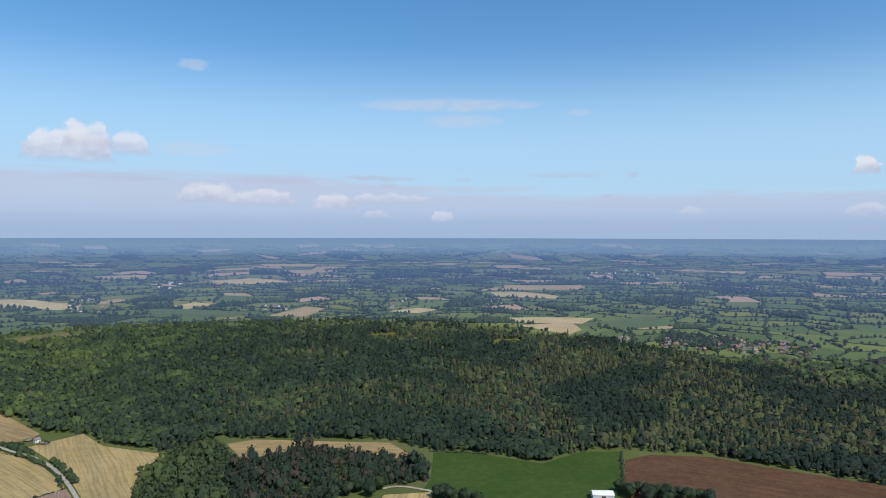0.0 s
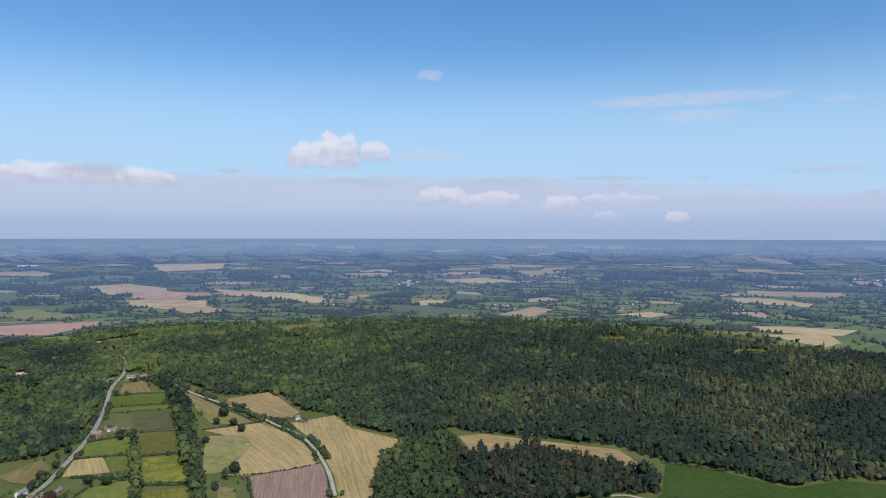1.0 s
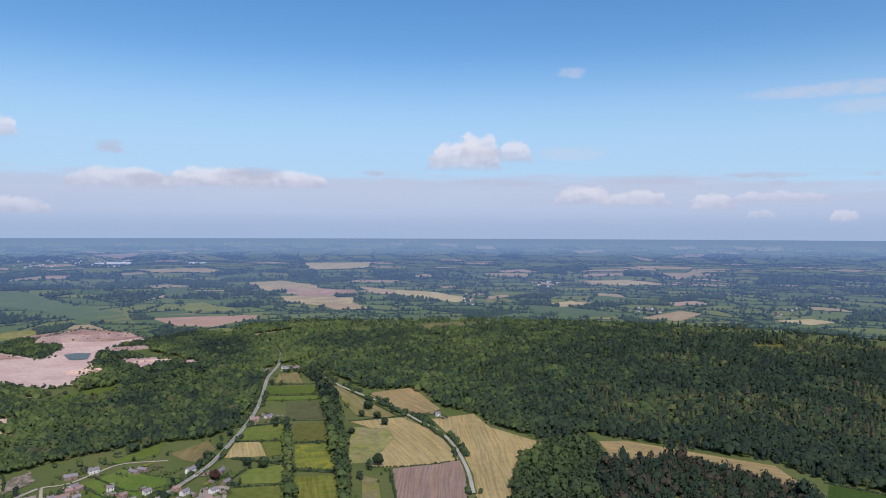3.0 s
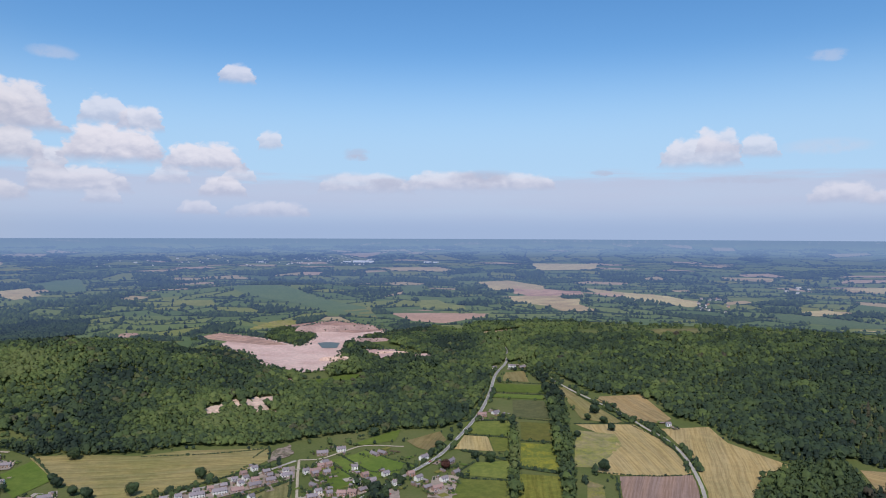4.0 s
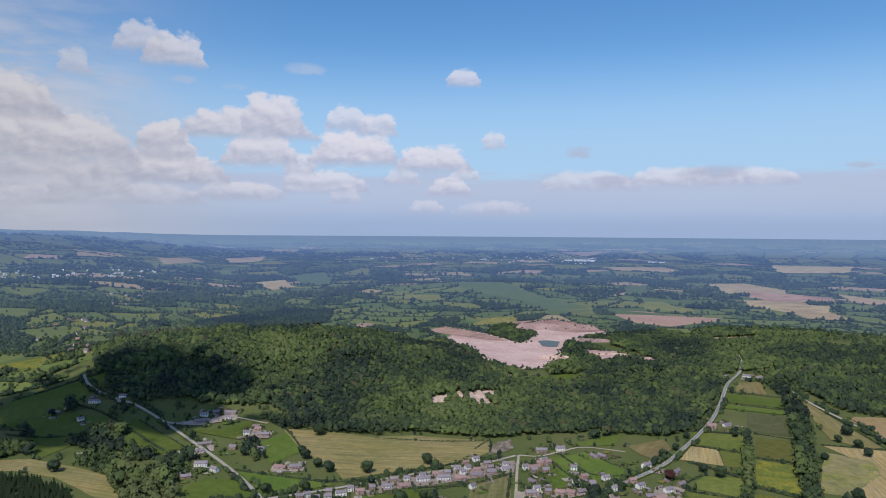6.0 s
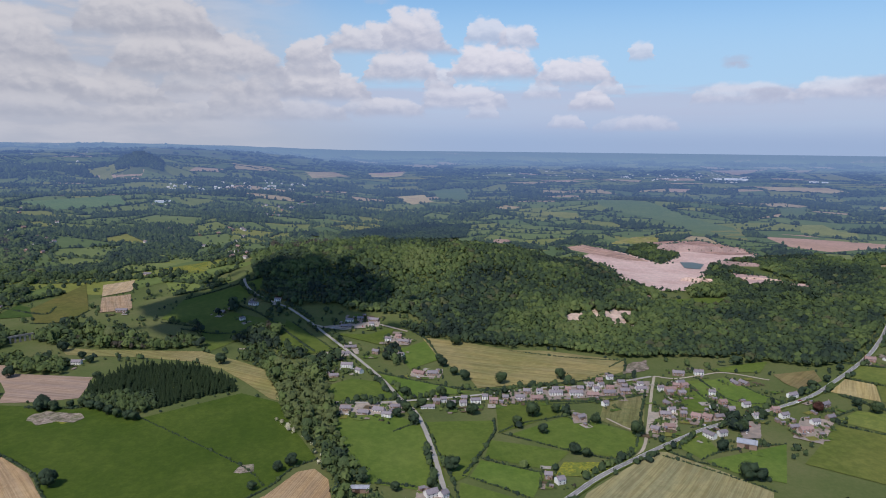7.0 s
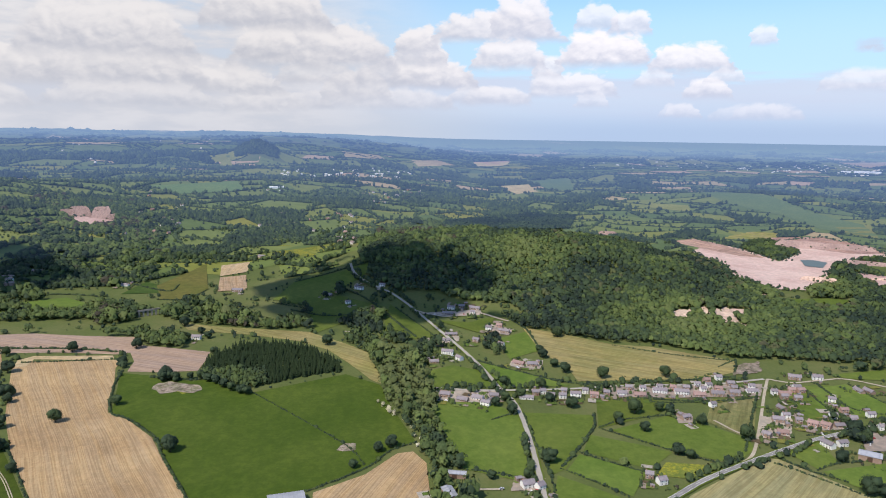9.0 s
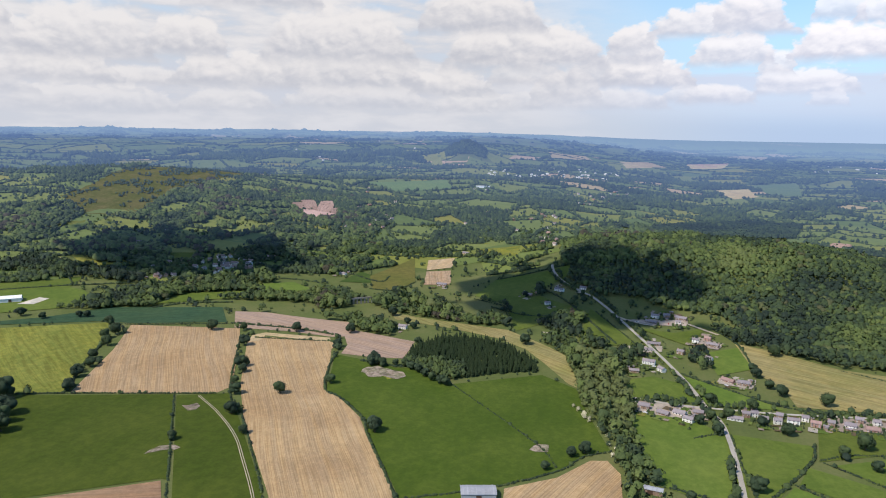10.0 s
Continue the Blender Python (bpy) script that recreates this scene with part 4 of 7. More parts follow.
road("main_road", 5.2, [(-466, 197), (-480, 219), (-508, 259), (-539, 318), (-560, 361), (-582, 413), (-626, 551), (-668, 630), (-741, 747), (-812, 842), (-901, 951), (-956, 1039), (-1036, 1126), (-1139, 1208)])
road("hill_road", 4.3, [(-475, 122), (-523, 127), (-585, 133), (-634, 136), (-679, 136), (-719, 128), (-793, 117), (-893, 94), (-1022, 56), (-1104, 24), (-1148, -3), (-1198, -32), (-1241, -48), (-1279, -54)])
road("village_street", 4.3, [(-726, 59), (-718, 94), (-715, 127), (-715, 198), (-723, 283), (-720, 359), (-734, 433)])
road("side_lane", 3, [(-533, 301), (-545, 316), (-566, 332), (-620, 366), (-687, 407), (-734, 437)])
road("side_lane", 3.2, [(-734, 437), (-721, 458), (-726, 494), (-728, 529), (-693, 564)])
road("wood_lane", 4.1, [(-331, 650), (-373, 715), (-430, 786), (-480, 831), (-528, 858), (-592, 896), (-668, 929), (-738, 959), (-816, 1001), (-892, 1059)])
road("farm_track", 3, [(-629, -379), (-594, -339), (-550, -298), (-507, -268), (-452, -232), (-401, -204)])
road("farm_lane", 4, [(-1031, 52), (-1007, 80), (-999, 104), (-1018, 132), (-969, 182)])
road("farm_lane", 3, [(-504, 63), (-504, 77), (-503, 94)])
road("brook_lane", 4, [(-947, -49), (-940, -25), (-912, -6)])
road("copse_lane", 4, [(-63, 741), (-50, 748), (-26, 742), (4, 718), (9, 650)])
road("garden_path", 2.5, [(-624, 321), (-598, 329), (-583, 337)])

# ---- houses ----
def gable(bm, l, d, h, rise, out=0.0):
    """Walls with two gables, standing on z = 0, the ridge along x."""
    x, y = l / 2 + out, d / 2 + out
    v = [bm.verts.new(q) for q in ((-x, -y, 0), (x, -y, 0), (x, y, 0), (-x, y, 0), (-x, -y, h), (x, -y, h), (x, y, h), (-x, y, h), (-x, 0, h + rise), (x, 0, h + rise))]
    for f in ((0, 1, 5, 4), (2, 3, 7, 6), (1, 2, 6, 9, 5), (3, 0, 4, 8, 7), (0, 3, 2, 1), (4, 5, 9, 8), (6, 7, 8, 9)):
        bm.faces.new([v[i] for i in f])


def pitched(bm, l, d, h, rise, eave=0.4, thick=0.22):
    """Two roof slabs that overhang the walls."""
    x = l / 2 + eave
    drop = rise / (d / 2) * eave
    for s in (-1, 1):
        y = s * (d / 2 + eave)
        low, top = h - drop, h + rise
        v = [bm.verts.new(q) for q in ((-x, y, low), (x, y, low), (x, 0, top), (-x, 0, top), (-x, y, low + thick), (x, y, low + thick), (x, 0, top + thick), (-x, 0, top + thick))]
        for f in ((0, 1, 2, 3), (4, 5, 6, 7), (0, 1, 5, 4), (1, 2, 6, 5), (3, 0, 4, 7)):
            bm.faces.new([v[i] for i in f])
    bmesh.ops.recalc_face_normals(bm, faces=bm.faces)


def block(x0, x1, y0, y1, z0, z1):
    bm = bmesh.new()
    box(bm, x0, x1, y0, y1, z0, z1)
    bmesh.ops.recalc_face_normals(bm, faces=bm.faces)
    return bm


WINDOW = bpy.data.meshes.new("window")
_bm = block(-0.6, 0.6, -0.06, 0.06, 0, 1.2)
_bm.to_mesh(WINDOW)
_bm.free()
WINDOW.materials.append(PANE)
FRAME = bpy.data.meshes.new("window_frame")
_bm = bmesh.new()
for a in ((-0.7, -0.6, 0, 1.2), (0.6, 0.7, 0, 1.2), (-0.7, 0.7, -0.1, 0), (-0.7, 0.7, 1.2, 1.3), (-0.04, 0.04, 0, 1.2)):
    box(_bm, a[0], a[1], -0.1, 0.1, a[2], a[3])
_bm.to_mesh(FRAME)
_bm.free()
FRAME.materials.append(WHITE)
KINDS = {"c": (RENDER, SLATE, "white-rendered house with a grey slate roof"), "t": (BRICK, SLATE, "brown brick house with a grey slate roof"), "p": (PINK, TILE, "pinkish brick house with a brown tiled roof")}
HOUSES = {}


def house(l, d, kind):
    """One house of that length, depth and kind, made once."""
    key = (l, d, kind)
    if key in HOUSES:
        return HOUSES[key]
    rng = random.Random(l * 100 + d * 7 + ord(kind))
    walls, tiles, label = KINDS[kind]
    ob = tagged(new("house"), label, "house", "village houses")
    h, rise = (4.6 if l < 11 else rng.choice((2.7, 4.4))), d * 0.36
    bm = bmesh.new()
    gable(bm, l, d, h, rise)
    bmesh.ops.recalc_face_normals(bm, faces=bm.faces)
    wall = part("wall", bm, walls, ob)
    bm = bmesh.new()
    pitched(bm, l, d, h, rise)
    part("roof", bm, tiles, ob)
    for x in ((-l / 2 + 0.6,) if l < 12 else (-l / 2 + 0.6, l / 2 - 0.6)):
        part("chimney", block(x - 0.4, x + 0.4, -0.35, 0.35, h + rise - 0.8, h + rise + 1.0), PINK, ob)
    rows = (0.9,) if h < 3 else (0.9, 3.0)
    n = max(2, int(l / 3.2))
    for side in (-1, 1):
        for z in rows:
            for i in range(n):
                x = -l / 2 + l * (i + 0.5) / n
                if z < 1 and i == n // 2 and side < 0:
                    part("door", block(x - 0.5, x + 0.5, -d / 2 - 0.05, -d / 2 + 0.05, 0, 2.05), DOOR, ob)
                    continue
                win = part("window", WINDOW, None, ob)
                win.location = (x, side * d / 2, z)
                part("window_frame", FRAME, None, win)
    if l > 9:
        x = rng.uniform(-l / 4, l / 4)
        bm = bmesh.new()
        gable(bm, 3.2, 3.0, h * 0.55, 1.2)
        bmesh.ops.recalc_face_normals(bm, faces=bm.faces)
        bmesh.ops.translate(bm, verts=bm.verts, vec=(x, d / 2 + 1.2, 0))
        part("extension", bm, walls, ob)
        bm = bmesh.new()
        pitched(bm, 3.2, 3.0, h * 0.55, 1.2, 0.25, 0.15)
        bmesh.ops.translate(bm, verts=bm.verts, vec=(x, d / 2 + 1.2, 0))
        part("extension_roof", bm, tiles, ob)
    HOUSES[key] = ob
    ob["fresh"] = 1
    return ob


def put_down(ob, x, y, turn, scale=1.0, sink=0.15):
    p = built(x, y)
    s = float(shrink(math.hypot(x, y)))
    m = Matrix.LocRotScale(Vector((p[0], p[1], p[2] - sink + 0.2)), Euler((0, 0, radians(turn))), Vector((s * scale,) * 3))
    if ob.get("fresh"):
        del ob["fresh"]
        ob.matrix_basis = m
        return ob
    made = copy_thing(ob, m)
    made.matrix_basis = m
    return made


def houses(rows):
    for x, y, turn, l, d, kind in rows:
        for line, width in LANES:  # stand clear of the road
            q = np.array(line)
            away = np.hypot(q[:, 0] - x, q[:, 1] - y)
            i = int(away.argmin())
            need = width / 2 + d / 2 + 2.5
            if 0.01 < away[i] < need:
                x, y = q[i, 0] + (x - q[i, 0]) * need / away[i], q[i, 1] + (y - q[i, 1]) * need / away[i]
        SPOTS.append((x, y, l, turn))
        put_down(house(l, d, kind), x, y, turn, 0.9)


houses([(-506, 114, 104, 11, 8, "c"), (-508, 125, 119, 7, 7, "c"), (-700, 67, 77, 12, 7, "t"), (-688, 84, 61, 13, 7, "t"), (-692, 100, 60, 13, 8, "c"), (-675, 106, 56, 11, 6, "c"), (-698, 118, 80, 11, 6, "t"), (-690, 151, 78, 16, 6, "c"), (-692, 177, 76, 9, 6, "c"), (-690, 189, 86, 8, 6, "c"), (-694, 204, 82, 12, 6, "c"), (-691, 223, 72, 10, 6, "p"), (-697, 255, 70, 11, 7, "c"), (-691, 272, 76, 13, 7, "p"), (-699, 297, 79, 16, 7, "c")])
houses([(-694, 319, 77, 16, 7, "c"), (-688, 336, 77, 14, 7, "p"), (-687, 355, 82, 15, 7, "t"), (-689, 375, 77, 12, 7, "t"), (-695, 398, 80, 14, 7, "c"), (-718, 350, 79, 7, 6, "c"), (-715, 358, 94, 7, 6, "c"), (-686, 429, 78, 14, 7, "p"), (-700, 451, 89, 9, 7, "c"), (-732, 468, 64, 15, 7, "t"), (-726, 489, 72, 12, 7, "c"), (-647, 403, 5, 12, 6, "t"), (-617, 382, 73, 12, 7, "t"), (-584, 352, 37, 9, 6, "t"), (-590, 371, 66, 11, 7, "p")])
houses([(-605, 410, 46, 10, 7, "p"), (-600, 420, 36, 10, 7, "p"), (-602, 434, 90, 11, 6, "t"), (-561, 396, 17, 13, 7, "c"), (-562, 410, 97, 10, 6, "c"), (-690, 516, -2, 16, 6, "t"), (-688, 526, 7, 14, 6, "t"), (-505, 221, 102, 8, 7, "c"), (-515, 215, 67, 7, 6, "t"), (-627, 294, 106, 10, 6, "t"), (-658, 336, 104, 7, 6, "c"), (-894, 83, -85, 19, 6, "c"), (-920, 95, 89, 18, 6, "t"), (-844, 83, 72, 16, 7, "c"), (-820, 95, 33, 11, 6, "c")])
houses([(-811, 64, 86, 12, 6, "t"), (-800, 164, 48, 16, 7, "p"), (-792, 179, 77, 14, 7, "t"), (-1010, 99, 68, 18, 6, "t"), (-1019, 138, 61, 18, 7, "t"), (-924, 168, 62, 17, 6, "t"), (-1131, -85, 61, 19, 6, "t"), (-1149, -35, 59, 18, 6, "c"), (-1152, 2, 73, 11, 6, "c"), (-1081, -50, 114, 9, 6, "c"), (-638, 550, 100, 13, 7, "c"), (-737, 742, 58, 14, 8, "p"), (-726, 767, 87, 14, 7, "c"), (-937, 984, 69, 12, 7, "c"), (-919, 1016, 31, 16, 7, "c")])
houses([(-1136, 1218, 83, 13, 6, "c"), (-514, 892, 56, 7, 6, "c"), (-589, 500, 98, 11, 6, "c"), (-552, 495, 83, 14, 6, "p"), (-901, 1028, 74, 19, 6, "t"), (-670, 434, 78, 9, 6, "t"), (-1184, -238, 82, 19, 7, "t"), (-1463, -243, 57, 19, 7, "t"), (-1571, -632, -171, 19, 6, "c"), (-1758, -569, 137, 19, 6, "c"), (-2691, -418, 160, 19, 6, "c"), (-2713, -374, 156, 19, 6, "c"), (-1975, 281, 85, 19, 6, "c"), (-1823, -265, 124, 19, 6, "c"), (-1295, -711, 68, 17, 6, "c")])
houses([(-1280, -662, 84, 19, 6, "c"), (-1258, -637, 76, 15, 6, "c"), (-1211, -779, 68, 19, 6, "t"), (-1190, -720, 79, 19, 6, "t"), (-1115, -741, 87, 19, 6, "t"), (-1331, -625, 80, 19, 6, "t"), (-1451, -944, 96, 11, 6, "c"), (-1295, -998, 95, 15, 6, "c"), (-1311, -980, 98, 10, 6, "c"), (-1334, -928, 100, 12, 6, "c"), (-1165, -974, 85, 16, 6, "t"), (-1595, -27, 175, 19, 6, "c"), (-2119, -119, 132, 19, 6, "c"), (-1236, -437, 68, 17, 6, "c"), (-922, -240, 82, 13, 7, "c")])
houses([(-710, 267, 69, 8, 6, "t"), (-710, 301, 81, 7, 6, "c"), (-706, 329, 77, 8, 6, "t"), (-701, 363, 74, 9, 6, "p"), (-702, 381, 76, 7, 6, "t"), (-706, 403, 75, 7, 6, "c"), (-704, 194, 75, 7, 6, "t"), (-703, 217, 73, 7, 6, "c"), (-701, 163, 77, 8, 6, "t"), (-689, 419, 77, 7, 6, "c"), (-691, 450, 100, 10, 6, "p"), (-696, 238, 71, 7, 6, "t"), (-707, 281, 82, 7, 6, "c"), (-707, 315, 66, 7, 6, "p"), (-701, 346, 90, 7, 6, "c")])
houses([(-626, 395, 82, 8, 6, "c"), (-614, 401, 70, 7, 6, "t"), (-608, 451, 68, 7, 6, "c"), (-675, 422, 83, 8, 6, "t"), (-704, 171, 93, 7, 6, "c"), (-870, 155, 58, 9, 6, "c"), (-890, 125, 52, 10, 6, "t"), (-939, 149, 71, 9, 6, "c"), (-947, 165, 70, 9, 6, "p"), (-1031, 106, 68, 12, 6, "c"), (-1033, 122, 83, 10, 6, "t"), (-1007, 135, 82, 8, 6, "c"), (-595, 473, 71, 10, 6, "c"), (-609, 505, 84, 9, 6, "p"), (-563, 490, 87, 11, 6, "t")])
houses([(-567, 518, 89, 10, 6, "c"), (-577, 545, 103, 12, 6, "t"), (-623, 481, 86, 9, 6, "c"), (-615, 457, 77, 8, 6, "t"), (-635, 461, 89, 9, 6, "p"), (-623, 442, 79, 8, 6, "c"), (-736, 380, 87, 8, 6, "c"), (-716, 384, 84, 9, 6, "t"), (-726, 363, 89, 8, 6, "p"), (-606, 564, 109, 15, 6, "t"), (-693, 441, 70, 8, 6, "p"), (-664, 468, 55, 8, 6, "c")])


def shed(x, y, turn, l, d, h, kind):
    """A long low farm building of sheet steel, with ribs on the roof and a big door."""
    SPOTS.append((x, y, l, turn))
    skin, roof_skin, label = {"barn": (STEEL, STEEL, "grey sheet-steel barn with a low ribbed roof"), "shed": (BRICK, STEEL, "low brown shed with a grey sheet roof"), "whitebarn": (WHITE, WHITE, "white sheet-clad barn roof beside trees"), "works": (RENDER, WHITE, "pale flat industrial building beside a concrete yard")}[kind]
    ob = tagged(new("barn"), label, "barn", "farm buildings")
    rise = d * 0.14
    bm = bmesh.new()
    gable(bm, l, d, h, rise)
    bmesh.ops.recalc_face_normals(bm, faces=bm.faces)
    part("wall", bm, skin, ob)
    bm = bmesh.new()
    pitched(bm, l, d, h, rise, 0.5, 0.15)
    roof = part("roof", bm, roof_skin, ob)
    for i in range(max(2, int(l / 3))):
        u = -l / 2 + l * (i + 0.5) / max(2, int(l / 3))
        bm = bmesh.new()
        pitched(bm, 0.12, d, h + 0.2, rise, 0.45, 0.08)
        bmesh.ops.translate(bm, verts=bm.verts, vec=(u, 0, 0))
        part("rib", bm, roof_skin, roof)
    part("door", block(-2, 2, -d / 2 - 0.08, -d / 2 + 0.08, 0, h * 0.8), DOOR, ob)
    ob["fresh"] = 1
    return put_down(ob, x, y, turn)


shed(-492, -69, 103, 26, 14, 5, "barn")
shed(-526, 59, 77, 18, 6, 4, "shed")
shed(-495, 52, 13, 17, 8, 4, "shed")
shed(163, 716, -2, 21, 14, 6, "whitebarn")
shed(-535, 417, 52, 17, 12, 5, "shed")
shed(-909, -858, 126, 30, 20, 6, "works")

# ---- trees ----
def lumps(rng, count, flat=0.9, shards=26, base=1, spread=0.55, size=0.3):
    """A crown of unit radius: lumpy rounds with loose sprays of leaves; returns verts and triangles."""
    vs, fs, n = [], [], 0
    for i in range(count):
        bm = bmesh.new()
        bmesh.ops.create_icosphere(bm, subdivisions=base, radius=1)
        c = Vector((0, 0, 0)) if count == 1 else Vector((rng.uniform(-1, 1), rng.uniform(-1, 1), rng.uniform(-0.7, 0.9))) * spread
        r = 0.82 if count == 1 else rng.uniform(0.42, 0.6)
        seed = Vector((rng.uniform(0, 50), rng.uniform(0, 50), rng.uniform(0, 50)))
        for v in bm.verts:
            q = v.co.copy()
            k = 1 + 0.5 * noise.noise(q * 1.6 + seed) + 0.25 * noise.noise(q * 4 + seed)
            v.co = c + q * r * k
            v.co.z *= flat
        bm.verts.ensure_lookup_table()
        vs += [tuple(v.co) for v in bm.verts]
        fs += [tuple(v.index + n for v in f.verts) for f in bm.faces]
        n = len(vs)
        bm.free()
    for i in range(shards):
        q = Vector((rng.gauss(0, 1), rng.gauss(0, 1), rng.gauss(0.25, 1))).normalized()
        c = q * rng.uniform(0.78, 1.08)
        c.z *= flat
        a = q.cross(Vector((rng.uniform(-1, 1), rng.uniform(-1, 1), rng.uniform(-1, 1)))).normalized()
        b = (q.cross(a) + q * rng.uniform(-0.5, 0.5)).normalized()
        s = rng.uniform(0.6, 1.3) * size
        vs += [tuple(c + a * s), tuple(c + b * s), tuple(c - (a + b) * s * 0.7)]
        fs.append((n, n + 1, n + 2))
        n += 3
    return np.array(vs), np.array(fs)


def stem(high=0.5, thick=0.09):
    a = [(math.cos(t) * thick, math.sin(t) * thick, -1.25) for t in (0, 2.1, 4.2)] + [(math.cos(t) * thick * 0.5, math.sin(t) * thick * 0.5, high - 1) for t in (0, 2.1, 4.2)]
    return np.array(a), np.array([(0, 1, 4), (0, 4, 3), (1, 2, 5), (1, 5, 4), (2, 0, 3), (2, 3, 5)])


def joined(*pieces):
    vs, fs, n = [], [], 0
    for v, f in pieces:
        vs.append(v)
        fs.append(f + n)
        n += len(v)
    return np.concatenate(vs), np.concatenate(fs)


def spire(rng, tiers=4):
    """A conifer of unit radius and 3.4 high: ragged tiers of boughs."""
    vs, fs, n = [], [], 0
    for i in range(tiers):
        z0, r = -1 + i * 0.85, 0.95 * (1 - i / (tiers + 0.4))
        m = 7
        for j in range(m):
            a = j / m * 6.283 + rng.uniform(-0.2, 0.2)
            k = r * rng.uniform(0.75, 1.2)
            vs.append((math.cos(a) * k, math.sin(a) * k, z0 + rng.uniform(-0.18, 0.1)))
        vs.append((rng.uniform(-0.05, 0.05), rng.uniform(-0.05, 0.05), z0 + 1.25))
        for j in range(m):
            fs.append((n + j, n + (j + 1) % m, n + m))
        n = len(vs)
    return np.array(vs), np.array(fs)


RNG = random.Random(11)
BROAD = [lumps(RNG, 3, 0.95, 26, 1, 0.42, 0.27) for _ in range(8)]
MIDDLE = [lumps(RNG, 1, 0.9, 10, 1, size=0.34) for _ in range(10)]
SMALL = [lumps(RNG, 1, 0.85, 4, 1, size=0.45) for _ in range(6)]


def speck(rng):
    """The crown of a tree far off: a squat, uneven eight-sided lump."""
    v = np.array([(1, 0, 0), (-1, 0, 0), (0, 1, 0), (0, -1, 0), (0, 0, 0.95), (0, 0, -0.9)], float)
    v = v * np.array([[rng.uniform(0.75, 1.2)] for _ in range(6)]) + np.array([[rng.uniform(-0.2, 0.2) for _ in range(3)] for _ in range(6)])
    return v, np.array([(0, 2, 4), (2, 1, 4), (1, 3, 4), (3, 0, 4), (2, 0, 5), (1, 2, 5), (3, 1, 5), (0, 3, 5)])


SPECKS = [speck(RNG) for _ in range(6)]
SPIRES = [joined(spire(RNG), stem()) for _ in range(4)]


def scatter(name, x, y, r, tint, kinds, mat, label, category, tall=1.0, sink=0.0, smoothly=True, canopy=0.0):
    """Many trees in one mesh: places, radii and tints; far ones are drawn in with the land."""
    x, y, r, tint = (np.asarray(q, float) for q in (x, y, r, tint))
    gen = np.random.default_rng(len(x) + 5)
    s = shrink(np.hypot(x, y))
    base = built(x, y)
    which = gen.integers(0, len(kinds), len(x))
    turn = gen.uniform(0, 6.283, len(x))
    vs, fs, ts, ns, n = [], [], [], [], 0
    for i, (tv, tf) in enumerate(kinds):
        sel = np.nonzero(which == i)[0]
        if not len(sel):
            continue
        c, q = np.cos(turn[sel])[:, None], np.sin(turn[sel])[:, None]
        rr = (r[sel] * s[sel])[:, None]
        vx = (tv[:, 0] * c - tv[:, 1] * q) * rr
        vy = (tv[:, 0] * q + tv[:, 1] * c) * rr
        stretch = (tall * gen.uniform(0.75, 1.32, len(sel)))[:, None]
        vz = (tv[:, 2] + 1.15 - sink) * rr * stretch
        if canopy:  # crowns of a closed wood reach about the same height
            lift = (0.45 * canopy + 0.6 * r[sel] + gen.normal(0, 0.5, len(sel)))[:, None] * s[sel][:, None]
            vz = tv[:, 2] * rr * stretch + lift
        v = np.stack([vx, vy, vz], -1) + base[sel][:, None, :]
        if smoothly:  # leaves turn to the sky: soft shading over the crown
            out = tv / np.maximum(np.linalg.norm(tv, axis=1), 1e-6)[:, None]
            bent = np.stack([0.62 * (out[:, 0] * c - out[:, 1] * q), 0.62 * (out[:, 0] * q + out[:, 1] * c), np.broadcast_to(0.62 * out[:, 2] + 0.5, c.shape[:1] + out.shape[:1])], -1)
            ns.append((bent / np.maximum(np.linalg.norm(bent, axis=2), 1e-6)[:, :, None]).reshape(-1, 3))
        m = len(tv)
        f = tf[None] + (np.arange(len(sel)) * m)[:, None, None] + n
        vs.append(v.reshape(-1, 3))
        fs.append(f.reshape(-1, 3))
        ts.append(np.repeat(tint[sel], m))
        n += len(sel) * m
    me = sheet(name, np.concatenate(vs), np.concatenate(fs), mat, smoothly)
    if smoothly:
        me.normals_split_custom_set_from_vertices(np.concatenate(ns))
    set_tint(me, np.concatenate(ts))
    return tagged(new(name, me), label, category, kind="stuff")


def free(x, y, gap=3.0, fields=True):
    """Which places are clear of fields, roads and houses."""
    ok = np.ones(x.shape, bool)
    for poly in TAKEN if fields else ():
        p = np.asarray(poly)
        if p[:, 0].max() < x.min() or p[:, 0].min() > x.max() or p[:, 1].max() < y.min() or p[:, 1].min() > y.max():
            continue
        ok &= ~inside(poly, x, y)
    for line, width in LANES:
        ok &= ~near_line(line[::3] + line[-1:], x, y, width / 2 + gap)
    for hx, hy, l, _ in SPOTS:
        ok &= np.hypot(x - hx, y - hy) > l / 2 + gap + 2
    for cx, cy, r in CLEAR:
        ok &= np.hypot(x - cx, y - cy) > r
    return ok


WOODS = []
WOOD_LABELS = {
    "conifer": ("dense dark green conifer plantation beside a grass field", "plantation"), "copse": ("dense broadleaf copse between hay fields", "copse"),
    "brook": ("line of mixed trees along a brook", "trees"), "valley": ("belt of broadleaf trees in the valley", "trees"), "dark": ("dark green wood on a hill", "wood"),
    "hillside": ("mixed broadleaf wood on the hillside", "wood"), "belt": ("overgrown tree belt between paddocks", "trees"), "strip": ("narrow row of trees beside a field", "trees"),
    "ridge": ("broad mixed forest covering a long ridge", "forest"), "hill": ("broadleaf wood covering a steep hill", "forest"),
}


